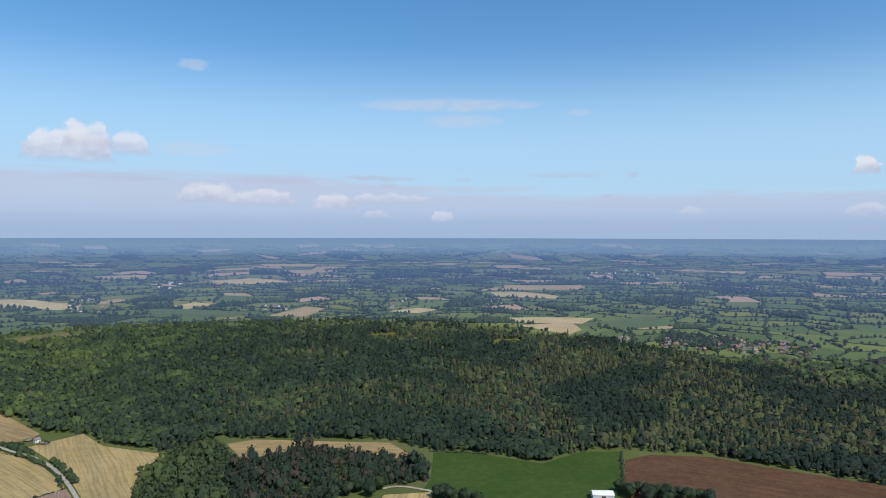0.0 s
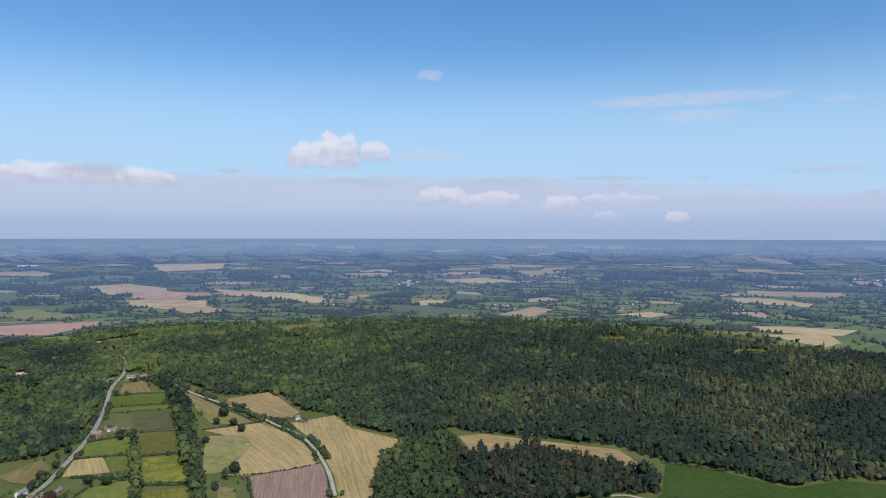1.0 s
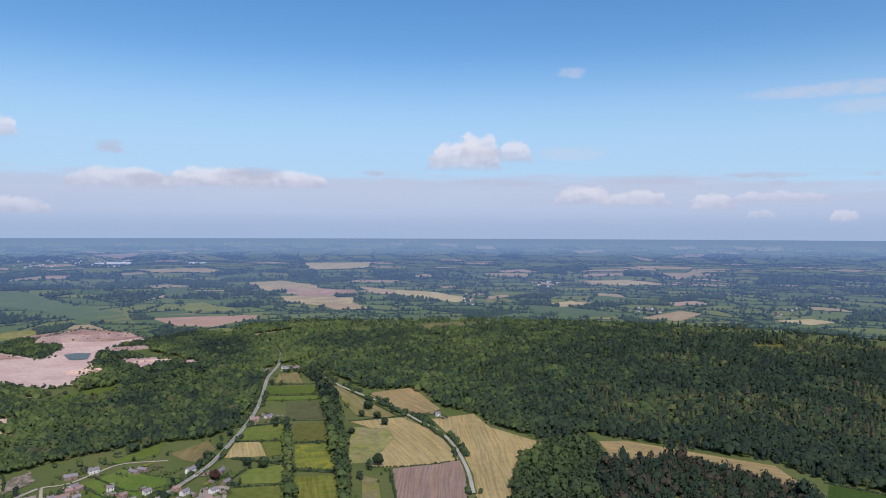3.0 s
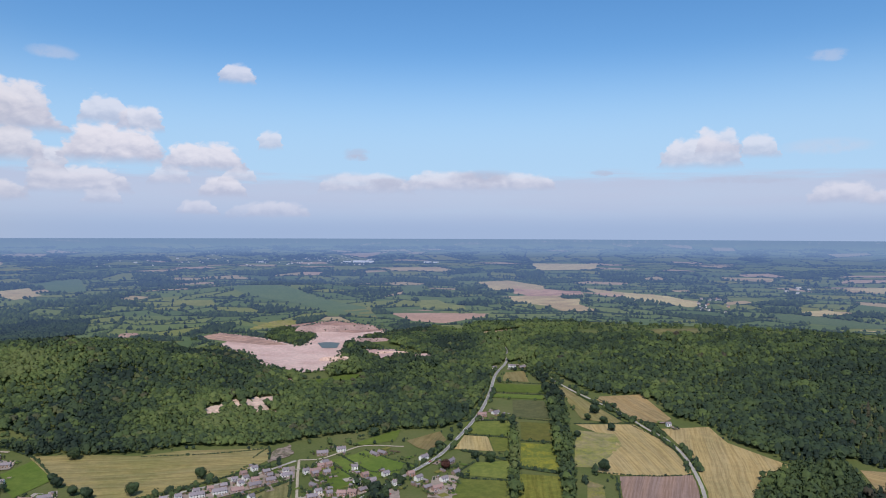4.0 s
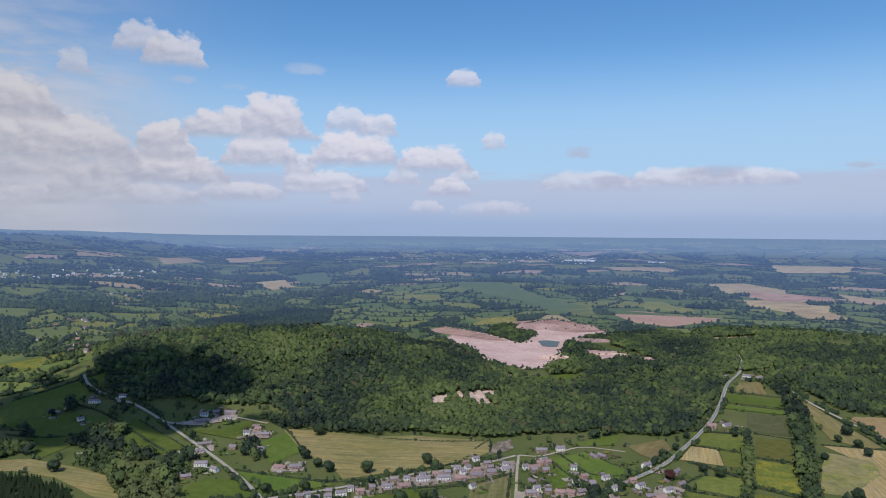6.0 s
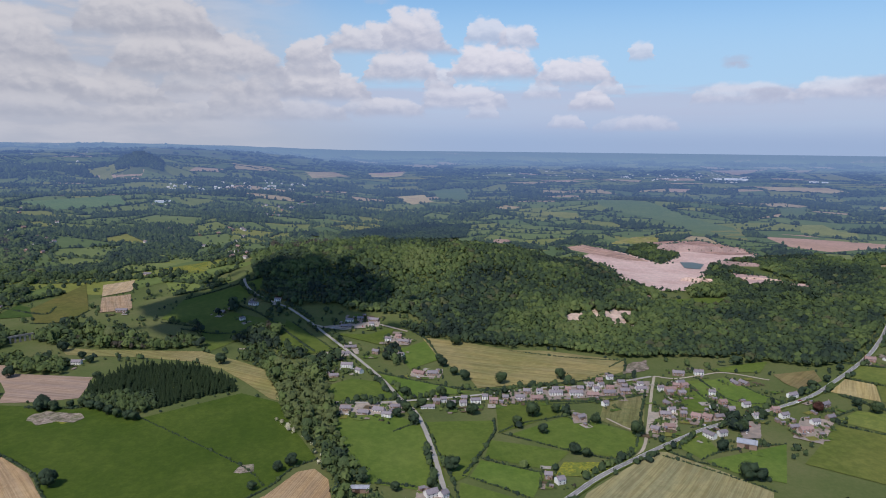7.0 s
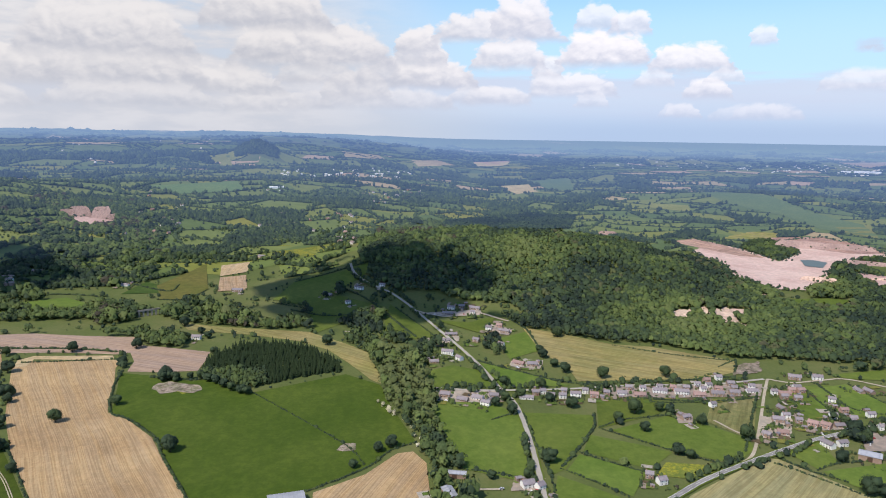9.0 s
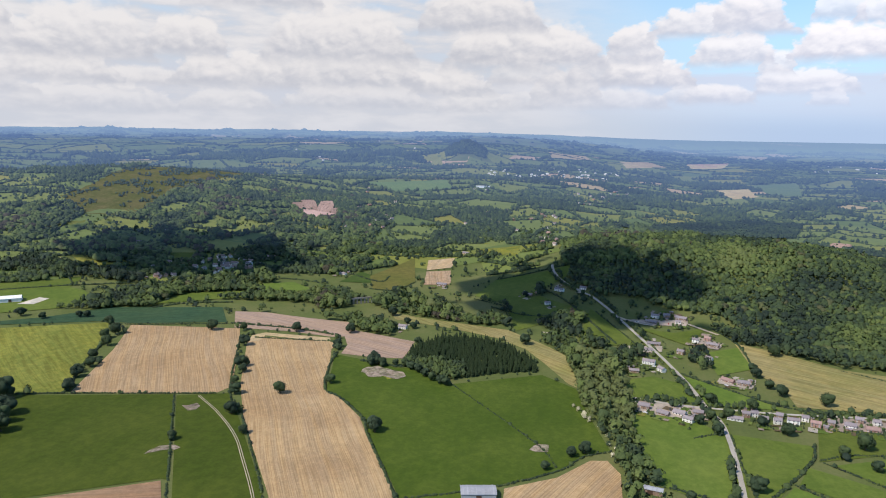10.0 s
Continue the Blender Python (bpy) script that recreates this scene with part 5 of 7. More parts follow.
def wood(kind, space, outline):
    if kind != "hillside":
        WOODS.append(outline)
    p = np.asarray(outline, float)
    lo, hi = p.min(0), p.max(0)
    gen = np.random.default_rng(len(WOODS) + int(space))
    step = space * 0.72
    gx, gy = np.meshgrid(np.arange(lo[0], hi[0], step), np.arange(lo[1], hi[1], step))
    x = (gx + gen.uniform(-0.45, 0.45, gx.shape) * step).ravel()
    y = (gy + gen.uniform(-0.45, 0.45, gy.shape) * step).ravel()
    ok = inside(outline, x, y)
    x, y = x[ok], y[ok]
    ok = free(x, y) & (gen.uniform(0, 1, len(x)) > (0.1 if kind in ("hill", "brook", "ridge") else 0.03))
    x, y = x[ok], y[ok]
    # the far slopes, out of sight from the valley, are thinner
    behind = np.hypot(x, y) > {"ridge": 1690, "hill": 1480}.get(kind, 9e9)
    behind &= (kind != "hill") | (np.degrees(np.arctan2(-x, y)) > 60)
    ok = ~behind | (gen.uniform(0, 1, len(x)) < 0.06)
    x, y = x[ok], y[ok]
    patch = np.array([noise.noise(Vector((a / 170, b / 170, 2))) for a, b in zip(x, y)])
    small = np.array([noise.noise(Vector((a / 45, b / 45, 7))) for a, b in zip(x, y)])
    tint = np.clip({"hill": 0.44, "ridge": 0.25}.get(kind, 0.45) + (0.32 if kind == "ridge" else 0.8) * patch + 0.34 * small + gen.normal(0, 0.18, len(x)), 0, 0.94)
    r = space * gen.choice((0.4, 0.54, 0.68, 0.92), len(x), p=(0.28, 0.34, 0.26, 0.12)) * gen.uniform(0.9, 1.1, len(x)) * (0.95 + 0.4 * np.clip(small, -0.5, 0.5))
    if kind == "hill":  # greyish crowns late in leaf
        tint = np.where((small > 0.2) & (patch < 0.1) & (gen.uniform(0, 1, len(x)) < 0.22), gen.uniform(0.955, 0.99, len(x)), tint)
    if kind in ("hillside", "valley"):
        ok = patch * 0.6 + small + gen.normal(0, 0.06, len(x)) > (0.1 if kind == "hillside" else -0.12)
        x, y, r, tint, patch, small = x[ok], y[ok], r[ok], tint[ok] * 1.05 + 0.08, patch[ok], small[ok]
    if kind == "conifer":
        leafy = (y < -122 + 25 * small) & (x > -785 + 30 * patch)
        dark = ~leafy
        scatter("plantation", x[dark], y[dark], 3.2 * gen.uniform(0.6, 1.25, dark.sum()), tint[dark] * 0.4, SPIRES, NEEDLE, *WOOD_LABELS[kind], tall=0.68)
        scatter("plantation_edge", x[leafy], y[leafy], 3.6 * gen.uniform(0.7, 1.25, leafy.sum()), tint[leafy] * 0.6 + 0.15, BROAD, LEAF, "broadleaf trees along the edge of the conifer plantation", "wood", tall=1.25)
        return
    if kind == "ridge":
        larch = (patch > 0.1 - 0.2 * smooth(-100, 250, x)) & (gen.uniform(0, 1, len(x)) < 0.35 + 0.2 * smooth(-100, 200, x)) & (x > -350)
        tint = np.where(larch, gen.uniform(0.95, 1.0, len(x)), (tint + 0.16 * smooth(-250, -700, x)) * (1 - 0.45 * smooth(-750, 50, x) - 0.4 * smooth(100, 480, x)))
        pine = (small < -0.2 + 0.25 * smooth(-650, 0, x)) & (gen.uniform(0, 1, len(x)) < 0.6) | larch & (gen.uniform(0, 1, len(x)) < 0.55)
        back = np.hypot(x, y) > 1350
        rest = ~pine
        scatter("forest_conifers", x[pine], y[pine], r[pine] * 0.8, tint[pine], SPIRES, LEAF, "dark and brownish conifers scattered in the forest", "forest", tall=0.74)
        scatter("forest", x[rest & ~back], y[rest & ~back], r[rest & ~back], tint[rest & ~back], MIDDLE, LEAF, *WOOD_LABELS[kind], tall=0.9, canopy=8.5)
        scatter("forest_crest", x[rest & back], y[rest & back], r[rest & back], tint[rest & back], MIDDLE, LEAF, "far side of the broad mixed forest", "forest", tall=0.9, canopy=8.5)
        return
    if kind == "copse":
        pine = np.degrees(np.arctan2(-x, y)) < 19 + 6 * patch
        dark = np.where(gen.uniform(0, 1, len(x)) < 0.25, 1.0, tint * 0.2)
        thin = pine & (gen.uniform(0, 1, len(x)) < 0.45)
        scatter("copse_conifers", x[thin], y[thin], r[thin] * 0.75, dark[thin], SPIRES, LEAF, "dark and brownish conifers in the copse", "copse", tall=0.62)
        scatter("copse_pines", x[pine & ~thin], y[pine & ~thin], r[pine & ~thin], dark[pine & ~thin], BROAD, LEAF, "dark round-topped pines in the copse", "copse", tall=1.1)
        x, y, r, tint = x[~pine], y[~pine], r[~pine], tint[~pine] * 0.5 + 0.3
    if kind == "brook":
        tint = np.clip(tint + 0.26 + 0.25 * (gen.uniform(0, 1, len(x)) < 0.25), 0, 0.95)
    # halved tints pick the darker greens
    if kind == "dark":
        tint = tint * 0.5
    far = np.hypot(*p.mean(0))
    scatter("wood", x, y, r, tint, BROAD if far < 1450 and kind != "hill" else MIDDLE, LEAF_HAZED if far > (1900 if kind == "strip" else 1500) and kind != "hill" else LEAF, *WOOD_LABELS[kind], tall=0.9 if kind in ("hill", "hillside", "dark") else 1.0, canopy=9.0 if kind in ("hill", "hillside", "dark", "strip") else 0.0)


wood("conifer", 5.6, [(-767, -199), (-746, -181), (-738, -161), (-731, -143), (-745, -123), (-763, -98), (-781, -62), (-783, -44), (-822, -56), (-868, -85), (-889, -120), (-889, -178), (-830, -204)])
wood("copse", 7.6, [(-280, 613), (-335, 775), (-326, 858), (-281, 880), (-236, 819), (-184, 871), (-134, 862), (-56, 836), (-25, 806), (-11, 770), (-61, 741), (-108, 732), (-110, 614)])
wood("brook", 9, [(-838, 8), (-845, 38), (-752, 54), (-623, 61), (-540, 68), (-449, 70), (-442, 38), (-544, 43), (-601, 27), (-688, 2), (-792, -7), (-913, -47), (-946, -19)])
wood("valley", 9.5, [(-1058, -420), (-1080, -303), (-1131, -249), (-1036, -183), (-989, -100), (-964, -62), (-945, -96), (-985, -225), (-1009, -283), (-1018, -331), (-991, -394)])
wood("valley", 9.5, [(-889, -761), (-976, -781), (-1109, -682), (-1182, -556), (-1090, -493), (-1043, -581), (-948, -652), (-907, -700)])
wood("valley", 9.5, [(-968, -66), (-1084, -23), (-1072, 28), (-845, 38), (-946, -19)])
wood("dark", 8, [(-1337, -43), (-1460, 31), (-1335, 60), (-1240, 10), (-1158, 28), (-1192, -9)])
wood("hillside", 9.5, [(-1240, -986), (-1567, -1079), (-1866, -1099), (-1767, -958), (-1378, -844), (-1201, -773), (-1093, -816)])
wood("hillside", 9.5, [(-1297, -1322), (-1549, -1367), (-1535, -1260), (-1339, -1146), (-1259, -1001), (-1102, -914), (-1140, -1168)])
wood("hillside", 9.5, [(-1616, -757), (-2236, -803), (-1945, -529), (-1556, -491), (-1451, -574), (-1283, -555)])
wood("hillside", 9.5, [(-1251, -496), (-1540, -527), (-1506, -436), (-1219, -439)])
wood("belt", 8, [(-603, 666), (-686, 753), (-698, 779), (-459, 521), (-469, 514)])
wood("belt", 8, [(-646, 800), (-630, 812), (-489, 646), (-385, 511), (-392, 506), (-503, 635)])
wood("belt", 8, [(-787, 950), (-739, 937), (-635, 826), (-637, 807), (-659, 809)])
wood("belt", 8, [(-994, 1115), (-907, 1077), (-812, 1005), (-787, 950), (-862, 999)])
wood("strip", 8, [(-992, 178), (-949, 259), (-895, 307), (-887, 351), (-866, 351), (-872, 300), (-912, 242), (-944, 194)])
wood("strip", 8, [(-718, 443), (-618, 425), (-636, 466), (-560, 430), (-586, 415)])
wood("ridge", 8.7, [(-907, 1077), (-821, 1024), (-695, 966), (-602, 994), (-528, 931), (-465, 926), (-421, 889), (-330, 857), (-282, 903), (-334, 861), (-290, 919), (-245, 916), (-165, 919), (-61, 914), (-31, 879), (-13, 872), (53, 862), (118, 830), (173, 873), (223, 878), (329, 859), (375, 823), (477, 756), (542, 719), (776, 925), (875, 1120), (544, 1496), (165, 1883), (-365, 2071), (-1001, 1882), (-1305, 1501)])
wood("hill", 7.6, [(-771, 608), (-784, 553), (-798, 489), (-804, 434), (-869, 352), (-896, 292), (-953, 228), (-1034, 194), (-1055, 136), (-1099, 87), (-1130, 16), (-1210, -22), (-1260, -33), (-1676, -59), (-1738, 183), (-1680, 482), (-1454, 648), (-1277, 623), (-1671, 700), (-1480, 674), (-1265, 636), (-1179, 624), (-1111, 667), (-1058, 635), (-1012, 721), (-1087, 787), (-1209, 822), (-1313, 921), (-1135, 916), (-1096, 971), (-1245, 1020), (-1439, 1041), (-1436, 1141), (-1410, 1268), (-1171, 1213), (-983, 1035), (-896, 928), (-789, 792), (-729, 699), (-718, 646), (-755, 609), (-750, 526)])
wood("strip", 8, [(-1621, 863), (-1456, 871), (-1565, 980), (-1739, 1027), (-1728, 950)])
wood("strip", 9, [(-957, 924), (-1367, 1320), (-1389, 1439), (-1234, 1637), (-939, 1246)])
wood("strip", 9, [(-1190, 797), (-1244, 873), (-1111, 798), (-1028, 715), (-1047, 690), (-1131, 734)])
wood("strip", 9, [(-1207, 901), (-1146, 939), (-1066, 959), (-910, 819), (-1006, 739), (-1129, 817)])
wood("strip", 9, [(-1334, 872), (-1385, 979), (-1261, 972), (-1052, 817), (-1131, 784)])
wood("strip", 9, [(-820, 18), (-908, 65), (-879, 78), (-806, 61), (-787, 31)])
wood("strip", 9, [(-891, 138), (-900, 170), (-844, 156), (-829, 136)])
wood("valley", 9, [(472, 1489), (608, 1471), (755, 1436), (906, 1443), (963, 1404), (759, 1105), (742, 1180), (666, 1266), (573, 1384)])
wood("dark", 15, [(-4257, -843), (-4298, -604), (-4694, -660), (-4650, -921)])
wood("dark", 8.5, [(-2098, 186), (-2267, 352), (-2340, 498), (-2306, 650), (-2012, 551), (-1957, 373), (-1927, 208)])
wood("valley", 8.5, [(-1918, -5), (-2097, 69), (-2074, 184), (-1905, 206), (-1935, 369), (-1297, 276), (-1316, 160), (-1310, 75), (-1304, -3)])
wood("strip", 8, [(-1055, 264), (-1060, 307), (-1018, 354), (-996, 385), (-973, 425), (-924, 404), (-948, 330), (-978, 291), (-993, 256)])
wood("hillside", 9.5, [(-1729, -1291), (-2022, -1228), (-1884, -967), (-1476, -789), (-1215, -734), (-1301, -900), (-1458, -1079)])
wood("hillside", 9.5, [(-1788, -935), (-2098, -903), (-1850, -665), (-1451, -574), (-1405, -673)])
wood("strip", 9, [(-876, -713), (-993, -743), (-1090, -671), (-1096, -568), (-1101, -377), (-1024, -351), (-1012, -525), (-994, -613), (-878, -659)])
wood("strip", 9, [(-1101, -1056), (-1181, -1040), (-1122, -860), (-1104, -756), (-1062, -739), (-1071, -855), (-1077, -986), (-1057, -1015)])
wood("strip", 9, [(-924, -490), (-959, -462), (-937, -372), (-964, -313), (-928, -302), (-899, -374)])
wood("strip", 9, [(-920, -332), (-941, -289), (-930, -253), (-882, -247), (-883, -303)])
wood("strip", 9, [(-1142, -136), (-1186, -93), (-1140, -62), (-1030, -21), (-954, 4), (-924, -18), (-982, -59), (-1019, -104)])


def tree_kind(seed, mat, label):
    rng = random.Random(seed)
    ob = tagged(new("tree"), label, "tree", "single trees")
    v, f = lumps(rng, 9, 0.95, 620, 2, 0.58, 0.1)
    v[:, 2] += 1.15
    me = sheet("crown", v, f, mat, True)
    set_tint(me, np.full(len(v), rng.uniform(0.14, 0.42)))
    crown = part("crown", me, None, ob)
    bm = bmesh.new()
    rings = []
    for z, r in ((-0.05, 0.11), (0.1, 0.075), (0.5, 0.06), (0.95, 0.035)):
        rings.append([bm.verts.new((math.cos(a) * r + z * 0.03, math.sin(a) * r, z)) for a in np.arange(8) * 0.7854])
    for a, b in zip(rings[:-1], rings[1:]):
        for i in range(8):
            bm.faces.new((a[i], a[(i + 1) % 8], b[(i + 1) % 8], b[i]))
    part("trunk", bm, BARK, ob)
    for i in range(4):
        bm = bmesh.new()
        bmesh.ops.create_cone(bm, segments=6, radius1=0.035, radius2=0.012, depth=0.7, cap_ends=True)
        bmesh.ops.transform(bm, matrix=Matrix.Translation((0, 0, 0.45)) @ Euler((0.75, 0, i * 1.57 + 0.4)).to_matrix().to_4x4() @ Matrix.Translation((0, 0, 0.35)), verts=bm.verts)
        part("limb", bm, BARK, ob)
    ob["fresh"] = 1
    return ob


TREE_KINDS = [tree_kind(i, LEAF, "round-crowned dark green broadleaf tree standing alone") for i in range(5)]
COPPER_TREE = tree_kind(9, COPPER, "copper-red broadleaf garden tree")


def single_trees(rows):
    for i, (x, y, wide, copper) in enumerate(rows):
        t = COPPER_TREE if copper else TREE_KINDS[(i * 7 + int(abs(x))) % 5]
        put_down(t, x, y, (x * 13 + y * 7) % 360, wide * 0.52, 0.0)


single_trees([(-654, -301, 12, 0), (-585, -178, 13, 0), (-883, -303, 12, 0), (-850, -488, 14, 0), (-767, -234, 14, 0), (-768, -209, 7, 0), (-983, -271, 13, 0), (-695, -261, 10, 0), (-725, -378, 12, 0), (-705, -369, 9, 0), (-669, -360, 9, 0), (-596, -322, 9, 0), (-554, -292, 8, 0), (-871, -375, 12, 0), (-861, -447, 10, 0), (-820, -298, 10, 0), (-529, -346, 8, 0), (-525, -519, 16, 0), (-491, -504, 12, 0), (-781, -601, 12, 0), (-708, -562, 10, 0), (-661, -544, 9, 0), (-621, -523, 9, 0), (-840, -636, 12, 0)])
single_trees([(-845, -783, 12, 0), (-840, -744, 9, 0), (-861, -701, 9, 0), (-864, -690, 9, 0), (-574, -2, 8, 0), (-582, 9, 10, 0), (-546, -22, 7, 0), (-900, 235, 14, 0), (-748, 249, 13, 0), (-728, 135, 11, 0), (-719, 173, 11, 0), (-747, 323, 12, 0), (-645, 250, 14, 0), (-628, 227, 9, 0), (-663, 191, 11, 0), (-680, 173, 9, 0), (-546, 140, 12, 0), (-580, 331, 13, 0), (-584, 437, 13, 0), (-566, 435, 11, 0), (-478, 375, 14, 0), (-473, 385, 10, 0), (-531, 389, 10, 0), (-554, 255, 10, 0)])
single_trees([(-546, 263, 8, 0), (-640, 284, 9, 0), (-650, 276, 9, 0), (-615, 304, 9, 0), (-540, 65, 8, 0), (-519, 117, 8, 0), (-521, 88, 7, 0), (-603, 244, 9, 0), (-693, 145, 10, 0), (-686, 128, 9, 0), (-672, 115, 9, 0), (-650, 128, 10, 0), (-821, 198, 11, 0), (-767, 212, 11, 0), (-788, 204, 10, 0), (-862, 134, 9, 0), (-841, 199, 9, 0), (-878, 144, 8, 0), (-887, -67, 13, 0), (-853, -201, 10, 0), (-622, 871, 13, 0), (-584, 839, 10, 0), (-556, 817, 10, 0), (-558, 873, 9, 0)])
single_trees([(-609, 836, 9, 0), (-570, 760, 8, 0), (-469, 675, 12, 0), (-578, 601, 12, 0), (-599, 597, 9, 0), (-683, 736, 8, 0), (-594, 545, 11, 1), (-659, 593, 9, 0), (-590, 476, 9, 0), (-606, 442, 9, 0), (192, 729, 10, 0), (208, 706, 12, 0), (223, 699, 12, 0), (271, 714, 10, 0), (4, 720, 12, 0), (27, 705, 9, 0), (-767, -196, 9, 0), (-759, -187, 9, 0), (-751, -177, 9, 0), (-739, -167, 9, 0), (-729, -156, 9, 0), (-721, -146, 9, 0), (-717, -138, 9, 0), (-920, -252, 9, 0)])
single_trees([(-916, -260, 9, 0), (-921, -270, 9, 0), (-946, -240, 9, 0), (-949, -282, 9, 0), (-925, -226, 9, 0), (-762, -236, 10, 0), (-766, -230, 10, 0), (-762, -222, 10, 0), (-841, 858, 8, 0), (-879, 908, 8, 0), (-792, 795, 9, 0), (-740, 722, 8, 0), (-706, 674, 8, 0), (-910, 951, 7, 0), (-674, 626, 8, 0), (-659, 593, 9, 0), (-645, 569, 8, 0), (-1018, 1085, 8, 0), (-1054, 1131, 8, 0)])
single_trees([(186, 735, 12, 0), (191, 721, 13, 0), (202, 729, 12, 0), (209, 716, 14, 0), (221, 721, 12, 0), (228, 712, 14, 0), (240, 715, 12, 0), (247, 706, 14, 0), (260, 710, 12, 0), (267, 703, 13, 0), (-112, 713, 12, 0), (-99, 723, 13, 0), (-88, 733, 14, 0), (-74, 722, 13, 0), (-66, 739, 12, 0), (-5, 718, 12, 0), (9, 708, 13, 0), (22, 706, 13, 0), (35, 699, 12, 0), (-127, 707, 12, 0), (-577, -565, 20, 0), (-543, -529, 18, 0), (-509, -503, 16, 0), (-802, -600, 14, 0), (-756, -578, 12, 0), (-681, -545, 11, 0), (-648, -537, 12, 0), (-611, -517, 11, 0), (-799, -415, 13, 0), (-722, -381, 12, 0), (-643, -346, 11, 0), (-593, -324, 12, 0)])

LUMP = [lumps(random.Random(40 + i), 1, 0.9, 9, 1, size=0.4) for i in range(5)]


def hedge(high, points):
    """A clipped or ragged hedge along a field's edge, with a few taller bushes."""
    line = curve_through(points, 1.8) if len(points) > 2 else curve_through([points[0], ((points[0][0] + points[1][0]) / 2, (points[0][1] + points[1][1]) / 2), points[1]], 1.8)
    gen = np.random.default_rng(int(abs(points[0][0] * 31 + points[0][1])))
    p = np.array(line)
    p = p + gen.normal(0, 0.35, p.shape)
    ok = np.ones(len(p), bool)
    for l, width in LANES:
        ok &= ~near_line(l[::3] + l[-1:], p[:, 0], p[:, 1], width / 2 + 0.4)
    ok &= gen.uniform(0, 1, len(p)) > 0.05
    p = p[ok]
    if len(p) < 2:
        return
    r = high * 0.62 * gen.uniform(0.75, 1.2, len(p)) * np.where(gen.uniform(0, 1, len(p)) < 0.04, 2.0, 1.0)
    ob = scatter("hedge", p[:, 0], p[:, 1], r, np.clip(gen.normal(0.3, 0.14, len(p)), 0, 0.8), LUMP, LEAF, "dark green field hedge with ragged top", "hedge", tall=0.85, sink=0.4)
    ob["kind"] = "thing"
    del ob["kind"]
    tagged(ob, group="field hedges")


hedge(2.5, [(-799, -291), (-747, -282), (-676, -260), (-657, -237), (-614, -200), (-572, -180), (-493, -138), (-399, -93)])
hedge(2, [(-846, -433), (-833, -418), (-841, -304)])
hedge(3, [(-887, -479), (-884, -385), (-867, -313)])
hedge(3, [(-782, -598), (-688, -558), (-602, -515)])
hedge(2, [(-566, -637), (-602, -515), (-638, -366), (-645, -354)])
hedge(2, [(-625, -404), (-463, -309), (-364, -251)])
hedge(2, [(-823, -433), (-653, -357), (-582, -306), (-464, -231), (-380, -184)])
hedge(2, [(-850, -657), (-847, -610), (-883, -485)])
hedge(2, [(-474, -124), (-506, -61), (-546, -11), (-574, 7), (-591, 31)])
hedge(1.5, [(-722, -133), (-638, -67), (-583, -27), (-550, -13)])
hedge(3, [(-774, -252), (-764, -207), (-768, -195)])
hedge(2, [(-538, 67), (-527, 98), (-507, 124)])
hedge(2, [(-637, 106), (-650, 128), (-656, 138)])
hedge(2, [(-649, 140), (-590, 137), (-521, 136), (-475, 129)])
hedge(2.5, [(-645, 209), (-611, 198), (-565, 169), (-536, 149)])
hedge(2, [(-534, 148), (-508, 171), (-481, 191)])
hedge(2, [(-565, 169), (-536, 199), (-522, 218)])
hedge(2, [(-610, 206), (-584, 231), (-558, 257), (-530, 289)])
hedge(2, [(-613, 204), (-629, 231), (-633, 249), (-639, 280)])
hedge(2, [(-529, 288), (-504, 253), (-484, 221)])
hedge(2, [(-543, 323), (-508, 349), (-479, 368), (-453, 384)])
hedge(2, [(-542, 340), (-522, 349), (-497, 371)])
hedge(2, [(-518, 359), (-529, 385), (-532, 430), (-531, 456)])
hedge(2.5, [(-702, 408), (-622, 358), (-556, 317)])
hedge(2, [(-716, 484), (-670, 477), (-625, 467)])
hedge(2, [(-715, 520), (-660, 520), (-632, 529)])
hedge(2.5, [(-722, 55), (-723, 113)])
hedge(2.5, [(-814, 117), (-772, 160), (-731, 215), (-730, 285), (-742, 402)])
hedge(2, [(-863, 300), (-821, 369), (-797, 431)])
hedge(2, [(-777, 400), (-797, 431), (-758, 411)])
hedge(2, [(-1052, 23), (-932, 67), (-847, 89)])
hedge(2, [(-1007, 80), (-905, 95), (-825, 108), (-721, 125)])
hedge(2.5, [(-992, 178), (-933, 200), (-840, 202)])
hedge(2.5, [(-685, 269), (-671, 336), (-678, 394)])
hedge(3, [(-729, 699), (-686, 758)])
hedge(2.5, [(-687, 653), (-627, 692)])
hedge(3.5, [(-633, 606), (-570, 620)])
hedge(2.5, [(-592, 590), (-568, 540), (-518, 572)])
hedge(2.5, [(-610, 691), (-575, 718)])
hedge(4, [(-540, 612), (-495, 631)])
hedge(2, [(-693, 765), (-639, 797)])
hedge(2, [(-871, 910), (-792, 956)])
hedge(2, [(-824, 853), (-746, 901)])
hedge(2, [(-611, 807), (-554, 868)])
hedge(2, [(-473, 663), (-423, 700), (-392, 743)])
hedge(2, [(-450, 671), (-357, 551)])
hedge(1.8, [(-781, 981), (-659, 916), (-566, 865), (-502, 837)])
hedge(1.8, [(-675, 946), (-582, 896), (-524, 882)])
hedge(1.8, [(-465, 815), (-384, 729), (-325, 627)])
hedge(2, [(-697, 459), (-627, 447), (-576, 429)])
hedge(2, [(-711, 483), (-641, 478), (-620, 524)])
hedge(2, [(-619, 507), (-593, 442)])
hedge(2.5, [(-16, 868), (53, 858)])
hedge(2.5, [(221, 870), (198, 771)])
hedge(2, [(-1140, -355), (-1139, -309), (-1208, -290)])
hedge(3, [(-1221, -146), (-1255, -79), (-1266, -15)])
